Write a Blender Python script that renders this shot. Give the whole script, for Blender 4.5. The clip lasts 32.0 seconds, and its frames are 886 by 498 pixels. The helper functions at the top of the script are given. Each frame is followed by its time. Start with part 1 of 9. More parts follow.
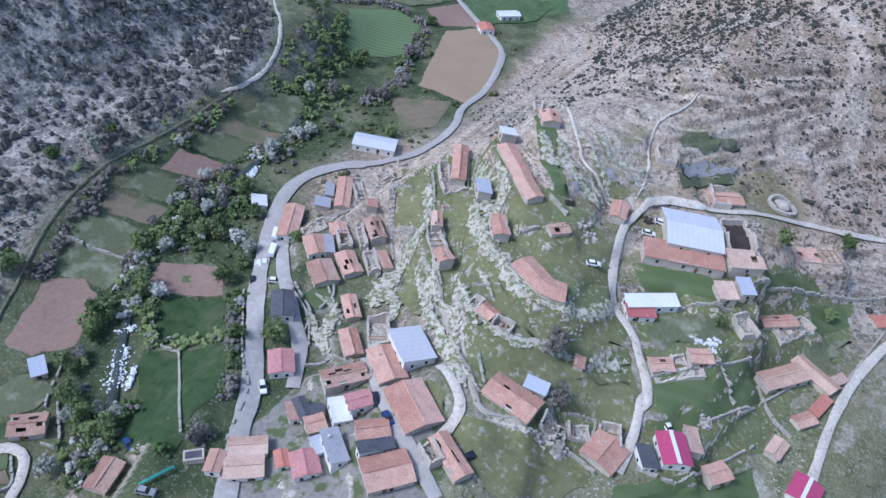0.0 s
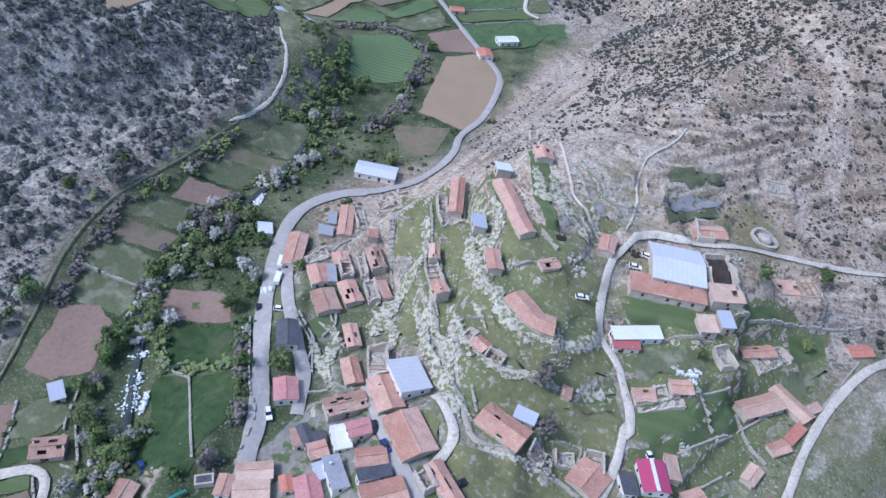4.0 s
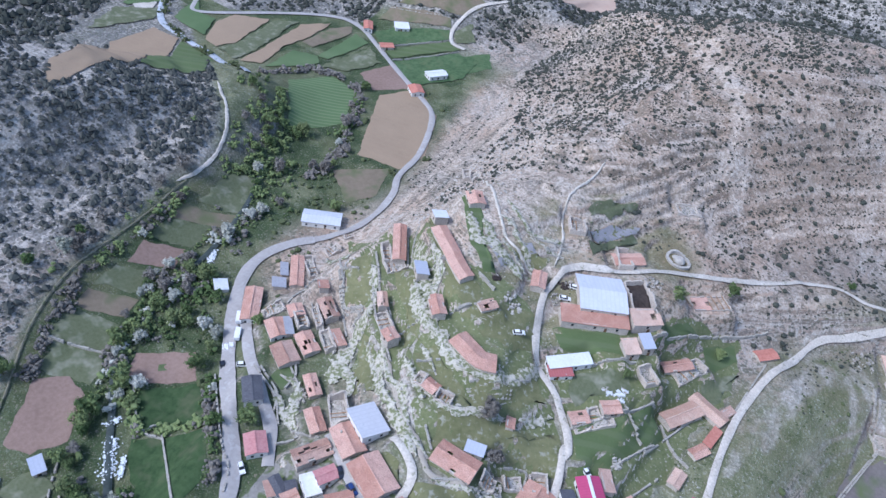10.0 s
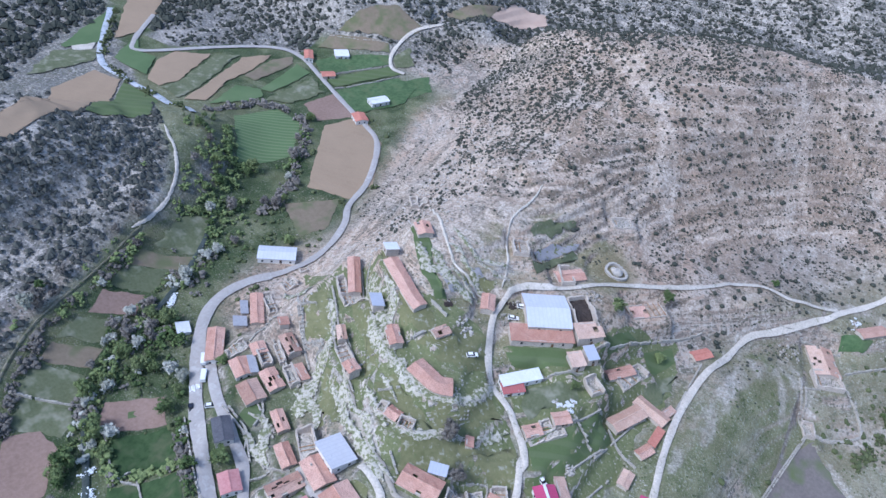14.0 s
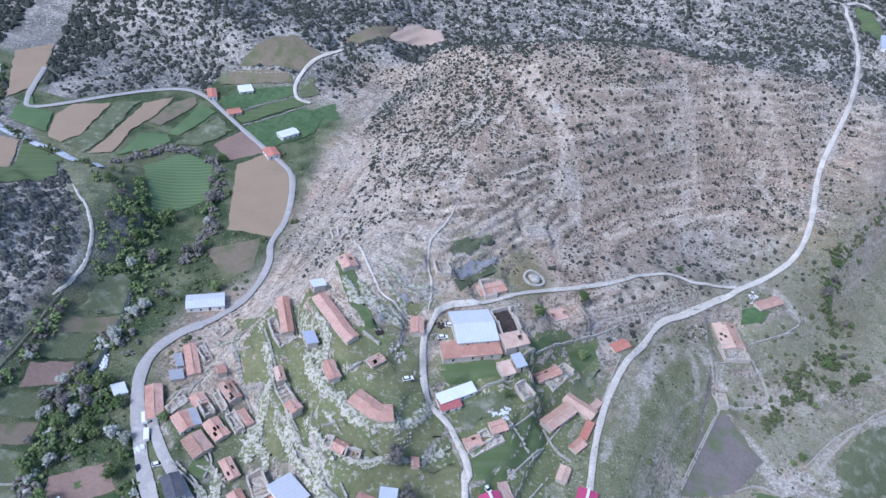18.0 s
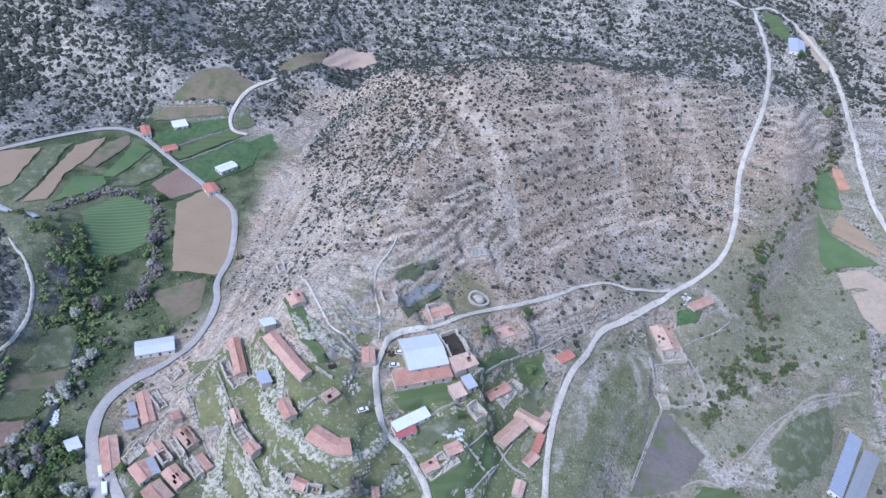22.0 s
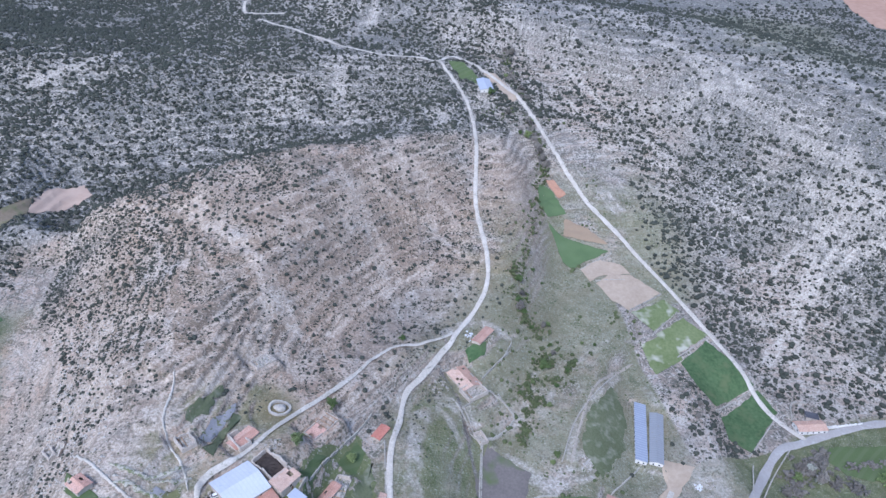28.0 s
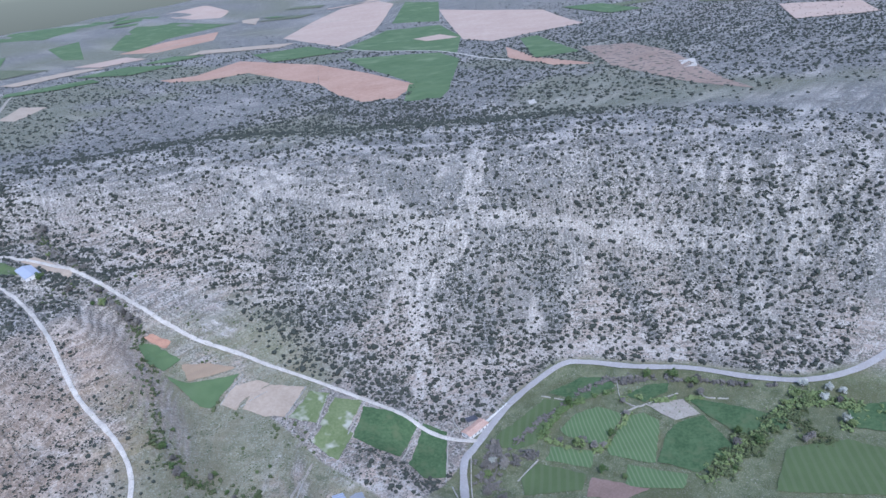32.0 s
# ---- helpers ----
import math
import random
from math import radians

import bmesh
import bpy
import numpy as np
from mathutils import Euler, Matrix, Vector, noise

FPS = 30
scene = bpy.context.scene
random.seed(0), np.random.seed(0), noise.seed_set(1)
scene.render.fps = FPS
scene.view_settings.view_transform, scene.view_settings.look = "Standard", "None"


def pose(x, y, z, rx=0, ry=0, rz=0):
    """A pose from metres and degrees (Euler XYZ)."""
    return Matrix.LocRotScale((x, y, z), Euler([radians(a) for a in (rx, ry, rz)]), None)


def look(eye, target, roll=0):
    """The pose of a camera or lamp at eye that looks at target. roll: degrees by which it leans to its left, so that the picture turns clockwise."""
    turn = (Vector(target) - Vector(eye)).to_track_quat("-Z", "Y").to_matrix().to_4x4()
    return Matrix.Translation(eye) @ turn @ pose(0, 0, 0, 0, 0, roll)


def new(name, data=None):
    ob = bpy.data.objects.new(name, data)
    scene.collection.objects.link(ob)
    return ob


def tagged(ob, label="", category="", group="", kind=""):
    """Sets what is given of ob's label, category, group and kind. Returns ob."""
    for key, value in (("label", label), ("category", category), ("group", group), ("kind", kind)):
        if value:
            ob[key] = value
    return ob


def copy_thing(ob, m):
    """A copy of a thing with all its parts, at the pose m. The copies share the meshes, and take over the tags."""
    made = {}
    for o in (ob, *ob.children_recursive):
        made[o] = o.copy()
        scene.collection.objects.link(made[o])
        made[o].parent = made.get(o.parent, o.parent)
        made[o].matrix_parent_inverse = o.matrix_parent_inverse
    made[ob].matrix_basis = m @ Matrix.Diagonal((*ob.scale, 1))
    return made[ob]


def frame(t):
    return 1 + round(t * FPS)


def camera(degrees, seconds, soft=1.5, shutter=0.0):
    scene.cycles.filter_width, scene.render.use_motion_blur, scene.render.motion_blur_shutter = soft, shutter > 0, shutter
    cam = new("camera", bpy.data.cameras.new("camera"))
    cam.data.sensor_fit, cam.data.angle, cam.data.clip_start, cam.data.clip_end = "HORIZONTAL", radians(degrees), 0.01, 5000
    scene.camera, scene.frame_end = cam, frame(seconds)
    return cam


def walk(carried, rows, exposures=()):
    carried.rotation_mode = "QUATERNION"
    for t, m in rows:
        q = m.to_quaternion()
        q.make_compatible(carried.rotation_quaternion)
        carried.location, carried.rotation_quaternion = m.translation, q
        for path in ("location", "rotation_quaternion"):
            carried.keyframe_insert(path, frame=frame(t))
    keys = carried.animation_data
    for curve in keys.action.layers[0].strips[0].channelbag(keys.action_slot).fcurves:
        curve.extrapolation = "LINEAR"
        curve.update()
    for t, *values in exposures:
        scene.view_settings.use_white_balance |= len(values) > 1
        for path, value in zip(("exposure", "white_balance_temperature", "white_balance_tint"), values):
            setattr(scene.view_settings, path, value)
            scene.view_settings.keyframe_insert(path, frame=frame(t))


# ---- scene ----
# ---- camera ----
cam = camera(64.19, 32.0, soft=1.5)
PATH = [
    (0, 0.17, 0.99, 190.71, 48.708, -8.421, 40.197),
    (0.5, 0.29, 0.65, 192.34, 48.804, -8.486, 40.238),
    (1, 0.37, 0.33, 194.06, 48.888, -8.558, 40.287),
    (1.5, 0.40, 0.03, 195.86, 48.911, -8.614, 40.330),
    (2, 0.40, -0.26, 197.73, 48.899, -8.709, 40.365),
    (2.5, 0.37, -0.55, 199.67, 48.892, -8.779, 40.415),
    (3, 0.33, -0.84, 201.67, 48.768, -8.837, 40.467),
    (3.5, 0.27, -1.14, 203.73, 48.626, -8.931, 40.502),
    (5.5, -0.01, -2.46, 212.34, 47.968, -10.293, 44.616),
    (6, -0.08, -2.83, 214.56, 47.318, -11.118, 48.392),
    (6.5, -0.13, -3.22, 216.81, 46.791, -11.643, 51.044),
    (7, -0.17, -3.64, 219.08, 46.503, -11.900, 52.351),
    (7.5, -0.21, -4.07, 221.35, 46.415, -11.975, 52.587),
    (8, -0.22, -4.51, 223.64, 46.475, -11.920, 52.090),
    (8.5, -0.22, -4.98, 225.93, 47.128, -11.309, 48.075),
    (9, -0.21, -5.45, 228.22, 48.252, -9.925, 40.669),
    (9.5, -0.18, -5.94, 230.52, 48.734, -9.194, 36.858),
    (10, -0.14, -6.44, 232.81, 48.999, -8.740, 34.522),
    (10.5, -0.08, -6.95, 235.10, 49.155, -8.536, 33.242),
    (11, -0.01, -7.46, 237.38, 49.242, -8.459, 32.463),
    (11.5, 0.08, -7.97, 239.65, 49.337, -8.428, 31.829),
    (12, 0.18, -8.47, 241.91, 49.341, -8.503, 31.782),
    (12.5, 0.29, -8.98, 244.16, 49.432, -8.497, 31.245),
    (13, 0.41, -9.47, 246.39, 49.533, -8.444, 30.579),
    (13.5, 0.53, -9.95, 248.61, 49.624, -8.372, 29.965),
    (14, 0.67, -10.41, 250.81, 49.761, -8.261, 29.139),
    (14.5, 0.80, -10.85, 252.99, 49.938, -8.000, 27.804),
    (15, 0.94, -11.28, 255.15, 50.143, -7.724, 26.284),
    (15.5, 1.08, -11.67, 257.28, 50.277, -7.483, 25.063),
    (17.5, 1.58, -12.92, 265.54, 50.731, -6.970, 21.341),
    (18, 1.68, -13.14, 267.53, 50.870, -6.786, 20.163),
    (18.5, 1.77, -13.32, 269.47, 50.956, -6.755, 19.403),
    (19, 1.85, -13.46, 271.38, 51.031, -6.698, 18.869),
    (19.5, 1.90, -13.55, 273.24, 51.181, -6.762, 18.379),
    (20, 1.94, -13.60, 275.05, 51.322, -6.719, 17.757),
    (20.5, 1.96, -13.60, 276.81, 51.441, -6.617, 17.115),
    (21, 1.95, -13.56, 278.52, 51.526, -6.506, 16.383),
    (21.5, 1.93, -13.48, 280.16, 51.631, -6.564, 15.678),
    (22, 1.87, -13.36, 281.75, 51.742, -6.295, 14.317),
    (22.5, 1.80, -13.19, 283.26, 51.935, -5.873, 12.517),
    (23, 1.69, -13.00, 284.70, 52.088, -5.693, 11.107),
    (23.5, 1.57, -12.77, 286.05, 52.225, -5.521, 10.081),
    (24, 1.41, -12.52, 287.32, 52.375, -5.185, 8.829),
    (24.5, 1.23, -12.24, 288.49, 52.499, -5.024, 7.848),
    (26.5, 0.28, -11.07, 292.07, 57.614, -5.274, 0.396),
    (27, -0.01, -10.80, 292.65, 57.897, -4.587, -2.777),
    (27.5, -0.31, -10.56, 293.08, 58.245, -3.630, -6.252),
    (28, -0.62, -10.37, 293.34, 58.656, -2.306, -11.077),
    (28.5, -0.94, -10.23, 293.44, 58.991, -0.594, -18.873),
    (29, -1.27, -10.16, 293.36, 58.983, 0.639, -25.442),
    (29.5, -1.59, -10.17, 293.08, 59.922, 1.687, -31.090),
    (30, -1.90, -10.29, 292.59, 66.189, 3.963, -37.825),
    (30.5, -2.21, -10.53, 291.87, 66.803, 4.753, -41.646),
    (31, -2.49, -10.91, 290.92, 66.828, 5.366, -44.621),
    (31.5, -2.75, -11.45, 289.71, 66.851, 6.043, -47.557),
    (32, -2.97, -12.17, 288.23, 66.815, 6.990, -50.505),
]
walk(cam, [(t, pose(*p)) for t, *p in PATH], exposures=((0, 0.76, 5400, 11), (8, 0.87, 5450, 12), (15, 0.87, 5350, 11.5), (23, 0.88, 5330, 12.5), (28.5, 0.84, 5380, 12.5), (30, 0.81, 5240, 11.5), (32, 0.8, 5240, 11.5)))

# ---- light: an even, bright overcast sky ----
world = bpy.data.worlds.new("sky")
scene.world = world
world.use_nodes = True
wn, wl = world.node_tree.nodes, world.node_tree.links
sky = wn.new("ShaderNodeTexSky")
sky.sky_type, sky.sun_disc = "NISHITA", False
sky.sun_elevation, sky.sun_rotation = radians(48), radians(215)
sky.dust_density, sky.air_density = 2.0, 1.2
wn["Background"].inputs["Strength"].default_value = 0.11
wl.new(sky.outputs[0], wn["Background"].inputs["Color"])
sun_data = bpy.data.lights.new("sun", "SUN")
sun_data.energy, sun_data.angle, sun_data.color = 1.4, radians(14), (1.0, 0.98, 0.95)
sun = new("sun", sun_data)
sun.matrix_world = look((0, 0, 500), (math.sin(radians(35)) * 330, math.cos(radians(35)) * 330, 130))


# ---- materials ----
def rgba(c):
    return (*c, 1.0)


def material(name, dark, light, fine=3.0, coarse=0.15, rough=0.9, bump=0.25, speck=None, speck_size=1.0, speck_at=0.62, metal=0.0, object_vary=0.0, speck_soft=0.06):
    """Two colours mixed by noise at two scales, with an optional speckle, on world-sized coordinates."""
    m = bpy.data.materials.new(name)
    m.use_nodes = True
    n, l = m.node_tree.nodes, m.node_tree.links
    bsdf = n["Principled BSDF"]
    bsdf.inputs["Roughness"].default_value, bsdf.inputs["Metallic"].default_value = rough, metal
    bsdf.inputs["Specular IOR Level"].default_value = 0.25
    geo = n.new("ShaderNodeNewGeometry")

    def noise_tex(scale, detail=4.0, roughness=0.6):
        t = n.new("ShaderNodeTexNoise")
        t.inputs["Scale"].default_value, t.inputs["Detail"].default_value, t.inputs["Roughness"].default_value = scale, detail, roughness
        l.new(geo.outputs["Position"], t.inputs["Vector"])
        return t.outputs["Fac"]

    def math_node(op, a, b):
        q = n.new("ShaderNodeMath")
        q.operation = op
        for i, v in enumerate((a, b)):
            if isinstance(v, (int, float)):
                q.inputs[i].default_value = v
            else:
                l.new(v, q.inputs[i])
        return q.outputs[0]

    f1, f2 = noise_tex(fine), noise_tex(coarse)
    fac = math_node("ADD", math_node("MULTIPLY", f1, 0.55), math_node("MULTIPLY", f2, 0.45))
    if object_vary:
        info = n.new("ShaderNodeObjectInfo")
        fac = math_node("ADD", fac, math_node("MULTIPLY", math_node("SUBTRACT", info.outputs["Random"], 0.5), object_vary))
    ramp = n.new("ShaderNodeMapRange")
    ramp.inputs[1].default_value, ramp.inputs[2].default_value = 0.33, 0.67
    l.new(fac, ramp.inputs[0])
    mix = n.new("ShaderNodeMix")
    mix.data_type = "RGBA"
    mix.inputs[6].default_value, mix.inputs[7].default_value = rgba(dark), rgba(light)
    l.new(ramp.outputs[0], mix.inputs[0])
    colour = mix.outputs[2]
    if speck:
        s = noise_tex(speck_size, 2.0)
        r2 = n.new("ShaderNodeMapRange")
        r2.inputs[1].default_value, r2.inputs[2].default_value = speck_at, speck_at + speck_soft
        l.new(s, r2.inputs[0])
        mix2 = n.new("ShaderNodeMix")
        mix2.data_type = "RGBA"
        l.new(r2.outputs[0], mix2.inputs[0])
        l.new(colour, mix2.inputs[6])
        mix2.inputs[7].default_value = rgba(speck)
        colour = mix2.outputs[2]
    l.new(colour, bsdf.inputs["Base Color"])
    if bump:
        bp = n.new("ShaderNodeBump")
        bp.inputs["Strength"].default_value, bp.inputs["Distance"].default_value = bump, 0.3
        l.new(f1, bp.inputs["Height"])
        l.new(bp.outputs[0], bsdf.inputs["Normal"])
    return m


def striped(name, base, stripe, spacing, angle, fine=2.0, coarse=0.08, rough=0.95, width=0.5, soft=0.3):
    """A field with rows: bands of two colours across the given heading, broken up by noise."""
    m = material(name, base, [c * 1.3 for c in base], fine, coarse, rough, 0.2)
    n, l = m.node_tree.nodes, m.node_tree.links
    bsdf = n["Principled BSDF"]
    old = bsdf.inputs["Base Color"].links[0].from_socket
    geo = n.new("ShaderNodeNewGeometry")
    rot = n.new("ShaderNodeVectorRotate")
    rot.rotation_type = "Z_AXIS"
    rot.inputs["Angle"].default_value = radians(angle)
    l.new(geo.outputs["Position"], rot.inputs["Vector"])
    wave = n.new("ShaderNodeTexWave")
    wave.inputs["Scale"].default_value = 0.314 / spacing
    wave.inputs["Distortion"].default_value, wave.inputs["Detail"].default_value = 2.5, 3.0
    wave.inputs["Detail Scale"].default_value = 0.3
    l.new(rot.outputs[0], wave.inputs["Vector"])
    mr = n.new("ShaderNodeMapRange")
    mr.inputs[1].default_value, mr.inputs[2].default_value = width, width + soft
    mr.inputs[4].default_value = 0.45
    l.new(wave.outputs["Fac"], mr.inputs[0])
    mix = n.new("ShaderNodeMix")
    mix.data_type = "RGBA"
    l.new(mr.outputs[0], mix.inputs[0])
    l.new(old, mix.inputs[6])
    mix.inputs[7].default_value = rgba(stripe)
    l.new(mix.outputs[2], bsdf.inputs["Base Color"])
    return m


def ribbed(name, light, dark, spacing=1.0, rough=0.45, metal=0.0, streak=(0.4, 0.38, 0.36)):
    """Corrugated sheet: ribs along the roof's own x axis, with dirt streaks."""
    m = material(name, [c * 0.86 for c in light], light, 1.2, 0.25, rough, 0.0, streak, 0.45, 0.64, metal)
    n, l = m.node_tree.nodes, m.node_tree.links
    bsdf = n["Principled BSDF"]
    old = bsdf.inputs["Base Color"].links[0].from_socket
    co = n.new("ShaderNodeTexCoord")
    wave = n.new("ShaderNodeTexWave")
    wave.inputs["Scale"].default_value, wave.inputs["Distortion"].default_value = 0.314 / spacing, 0.4
    l.new(co.outputs["Object"], wave.inputs["Vector"])
    mr = n.new("ShaderNodeMapRange")
    mr.inputs[1].default_value, mr.inputs[2].default_value = 0.78, 0.95
    mr.inputs[4].default_value = 0.55
    l.new(wave.outputs["Fac"], mr.inputs[0])
    mix = n.new("ShaderNodeMix")
    mix.data_type = "RGBA"
    l.new(mr.outputs[0], mix.inputs[0])
    l.new(old, mix.inputs[6])
    mix.inputs[7].default_value = rgba(dark)
    l.new(mix.outputs[2], bsdf.inputs["Base Color"])
    return m


MAT = {
    "tile": material("clay_tile", (0.425, 0.218, 0.166), (0.655, 0.42, 0.345), 3.0, 0.35, 0.9, 0.7, (0.25, 0.15, 0.12), 4.5, 0.52, object_vary=0.3, speck_soft=0.18),
    "tile_old": material("weathered_tile", (0.34, 0.19, 0.146), (0.55, 0.375, 0.31), 3.0, 0.35, 0.95, 0.6, (0.18, 0.14, 0.12), 4.5, 0.52, object_vary=0.3, speck_soft=0.18),
    "tile_pale": material("pale_tile", (0.45, 0.275, 0.21), (0.66, 0.485, 0.4), 3.0, 0.35, 0.95, 0.6, (0.3, 0.22, 0.19), 4.5, 0.53, object_vary=0.3, speck_soft=0.18),
    "orange": material("orange_tile", (0.38, 0.215, 0.168), (0.53, 0.35, 0.285), 1.3, 0.3, 0.85, 0.4, (0.35, 0.2, 0.14), 2.0, 0.66),
    "redtile": material("red_tile", (0.42, 0.16, 0.12), (0.54, 0.24, 0.19), 1.2, 0.3, 0.85, 0.4, (0.35, 0.16, 0.12), 2.0, 0.66),
    "pink": material("pinkish_tile", (0.41, 0.175, 0.182), (0.53, 0.28, 0.275), 1.2, 0.3, 0.85, 0.35, (0.36, 0.2, 0.19), 2.0, 0.66),
    "redsheet": ribbed("red_sheet", (0.42, 0.14, 0.14), (0.3, 0.1, 0.1), 0.9, 0.6),
    "magenta": ribbed("magenta_sheet", (0.46, 0.075, 0.17), (0.36, 0.05, 0.13), 0.9, 0.5, streak=(0.42, 0.1, 0.18)),
    "slate": material("dark_slate", (0.06, 0.06, 0.075), (0.13, 0.13, 0.15), 2.0, 0.3, 0.7, 0.3, (0.2, 0.2, 0.22), 1.5, 0.68),
    "grey": material("grey_cement", (0.3, 0.3, 0.34), (0.42, 0.42, 0.46), 1.5, 0.3, 0.85, 0.2, (0.25, 0.22, 0.2), 1.0, 0.66),
    "lightgrey": ribbed("light_grey_sheet", (0.5, 0.52, 0.58), (0.4, 0.42, 0.48), 1.0),
    "metal": ribbed("pale_metal", (0.58, 0.575, 0.62), (0.48, 0.48, 0.525), 1.4, 0.5, 0.0, (0.46, 0.47, 0.52)),
    "bluewhite": ribbed("pale_blue_sheet", (0.585, 0.6, 0.675), (0.49, 0.505, 0.58), 1.6, 0.5, 0.0, (0.46, 0.49, 0.58)),
    "bluesheet": ribbed("blue_sheet", (0.46, 0.485, 0.58), (0.38, 0.405, 0.5), 1.2, 0.55, 0.0, (0.4, 0.44, 0.5)),
    "bluestripe": ribbed("blue_striped_sheet", (0.31, 0.34, 0.43), (0.45, 0.48, 0.55), 1.7, 0.55, 0.0, (0.34, 0.38, 0.48)),
    "greymetal": ribbed("grey_sheet", (0.3, 0.31, 0.34), (0.22, 0.23, 0.26), 1.6, 0.6, 0.0, (0.27, 0.26, 0.26)),
    "whiteroof": material("white_sheet", (0.6, 0.61, 0.65), (0.74, 0.745, 0.78), 1.0, 0.2, 0.6, 0.1, (0.55, 0.55, 0.56), 0.8, 0.7),
    "white": material("white_render", (0.6, 0.58, 0.57), (0.78, 0.76, 0.75), 1.5, 0.3, 0.9, 0.1, (0.5, 0.47, 0.44), 0.7, 0.68),
    "stone": material("dry_stone", (0.38, 0.325, 0.285), (0.62, 0.56, 0.51), 2.2, 0.3, 0.95, 0.8, (0.16, 0.13, 0.11), 2.6, 0.62),
    "wallstone": material("field_wall_stone", (0.28, 0.26, 0.23), (0.5, 0.47, 0.43), 2.5, 0.3, 0.95, 0.8, (0.15, 0.14, 0.12), 2.6, 0.62),
    "rubble": material("rubble", (0.28, 0.25, 0.22), (0.52, 0.48, 0.44), 1.6, 0.4, 0.95, 0.8, (0.12, 0.13, 0.08), 1.4, 0.56),
    "darkfloor": material("dark_earth", (0.035, 0.028, 0.026), (0.07, 0.055, 0.05), 1.0, 0.3, 1.0, 0.3),
    "timber": material("roof_timber", (0.28, 0.15, 0.07), (0.42, 0.25, 0.13), 2.0, 0.5, 0.9, 0.3),
    "glass": material("dark_window", (0.02, 0.022, 0.026), (0.04, 0.042, 0.05), 2.0, 0.5, 0.15, 0.0),
    "wood_door": material("brown_door", (0.12, 0.07, 0.04), (0.2, 0.12, 0.07), 3.0, 0.5, 0.7, 0.2),
    "asphalt": material("worn_asphalt", (0.32, 0.298, 0.29), (0.41, 0.385, 0.375), 0.8, 0.1, 0.9, 0.1, (0.42, 0.4, 0.4), 0.35, 0.6),
    "gravel": material("pale_gravel", (0.37, 0.33, 0.288), (0.65, 0.6, 0.545), 1.3, 0.14, 1.0, 0.3, (0.34, 0.32, 0.26), 0.5, 0.62),
    "trodden": material("grassy_track", (0.16, 0.15, 0.1), (0.28, 0.255, 0.2), 0.8, 0.15, 1.0, 0.3, (0.11, 0.13, 0.065), 0.5, 0.52, speck_soft=0.15),
    "dirt": material("dirt_path", (0.3, 0.26, 0.22), (0.42, 0.38, 0.33), 0.8, 0.15, 1.0, 0.3, (0.14, 0.15, 0.08), 0.6, 0.6),
    "water": material("stony_stream", (0.3, 0.32, 0.36), (0.55, 0.57, 0.62), 0.6, 0.08, 0.35, 0.3, (0.14, 0.17, 0.15), 0.4, 0.6),
    "foam": material("white_water", (0.62, 0.66, 0.72), (0.9, 0.92, 0.95), 1.4, 0.4, 0.4, 0.5, (0.3, 0.34, 0.36), 0.9, 0.6),
    "river": material("river_water", (0.035, 0.045, 0.04), (0.09, 0.105, 0.1), 0.5, 0.1, 0.15, 0.2, (0.5, 0.54, 0.58), 0.5, 0.68),
    "plough": material("ploughed_soil", (0.21, 0.142, 0.115), (0.3, 0.212, 0.178), 0.8, 0.05, 1.0, 0.4),
    "plough_green": material("fallow_soil", (0.17, 0.14, 0.1), (0.24, 0.19, 0.145), 0.6, 0.05, 1.0, 0.3, (0.13, 0.14, 0.075), 0.1, 0.46, speck_soft=0.2),
    "purple_fallow": material("purplish_dark_soil", (0.135, 0.118, 0.112), (0.205, 0.18, 0.168), 0.8, 0.06, 1.0, 0.3, (0.12, 0.145, 0.07), 0.07, 0.5, speck_soft=0.15),
    "yard": material("trodden_yard", (0.17, 0.16, 0.15), (0.29, 0.275, 0.258), 0.9, 0.15, 1.0, 0.3, (0.1, 0.125, 0.06), 0.25, 0.5, speck_soft=0.1),
    "lush_dark": material("garden_grass", (0.022, 0.047, 0.018), (0.066, 0.104, 0.044), 0.5, 0.09, 1.0, 0.2, (0.085, 0.1, 0.055), 0.16, 0.52, speck_soft=0.2),
    "meadow": striped("green_meadow", (0.085, 0.115, 0.05), (0.13, 0.155, 0.085), 5.0, 60),
    "meadow_str": striped("mown_meadow", (0.095, 0.145, 0.064), (0.235, 0.262, 0.165), 2.6, 47, width=0.55, soft=0.4),
    "meadow_dull": material("dull_meadow", (0.09, 0.107, 0.057), (0.15, 0.16, 0.098), 0.9, 0.06, 1.0, 0.3, (0.25, 0.25, 0.19), 0.2, 0.5, speck_soft=0.25),
    "meadow_yel": material("yellow_meadow", (0.12, 0.155, 0.062), (0.2, 0.232, 0.118), 0.6, 0.06, 1.0, 0.2, (0.42, 0.41, 0.34), 0.09, 0.54, speck_soft=0.14),
    "lush": material("lush_grass", (0.042, 0.082, 0.034), (0.108, 0.16, 0.078), 0.5, 0.09, 1.0, 0.2, (0.11, 0.14, 0.07), 0.12, 0.52, speck_soft=0.2),
    "olive": material("mown_terrace", (0.125, 0.13, 0.062), (0.2, 0.196, 0.105), 0.6, 0.06, 1.0, 0.15, (0.3, 0.295, 0.24), 0.5, 0.57, speck_soft=0.14),
    "teal": material("teal_tarp", (0.04, 0.22, 0.19), (0.08, 0.32, 0.28), 1.0, 0.3, 0.6, 0.2),
    "wheat": striped("tilled_soil", (0.27, 0.2, 0.14), (0.31, 0.235, 0.165), 4.0, 75),
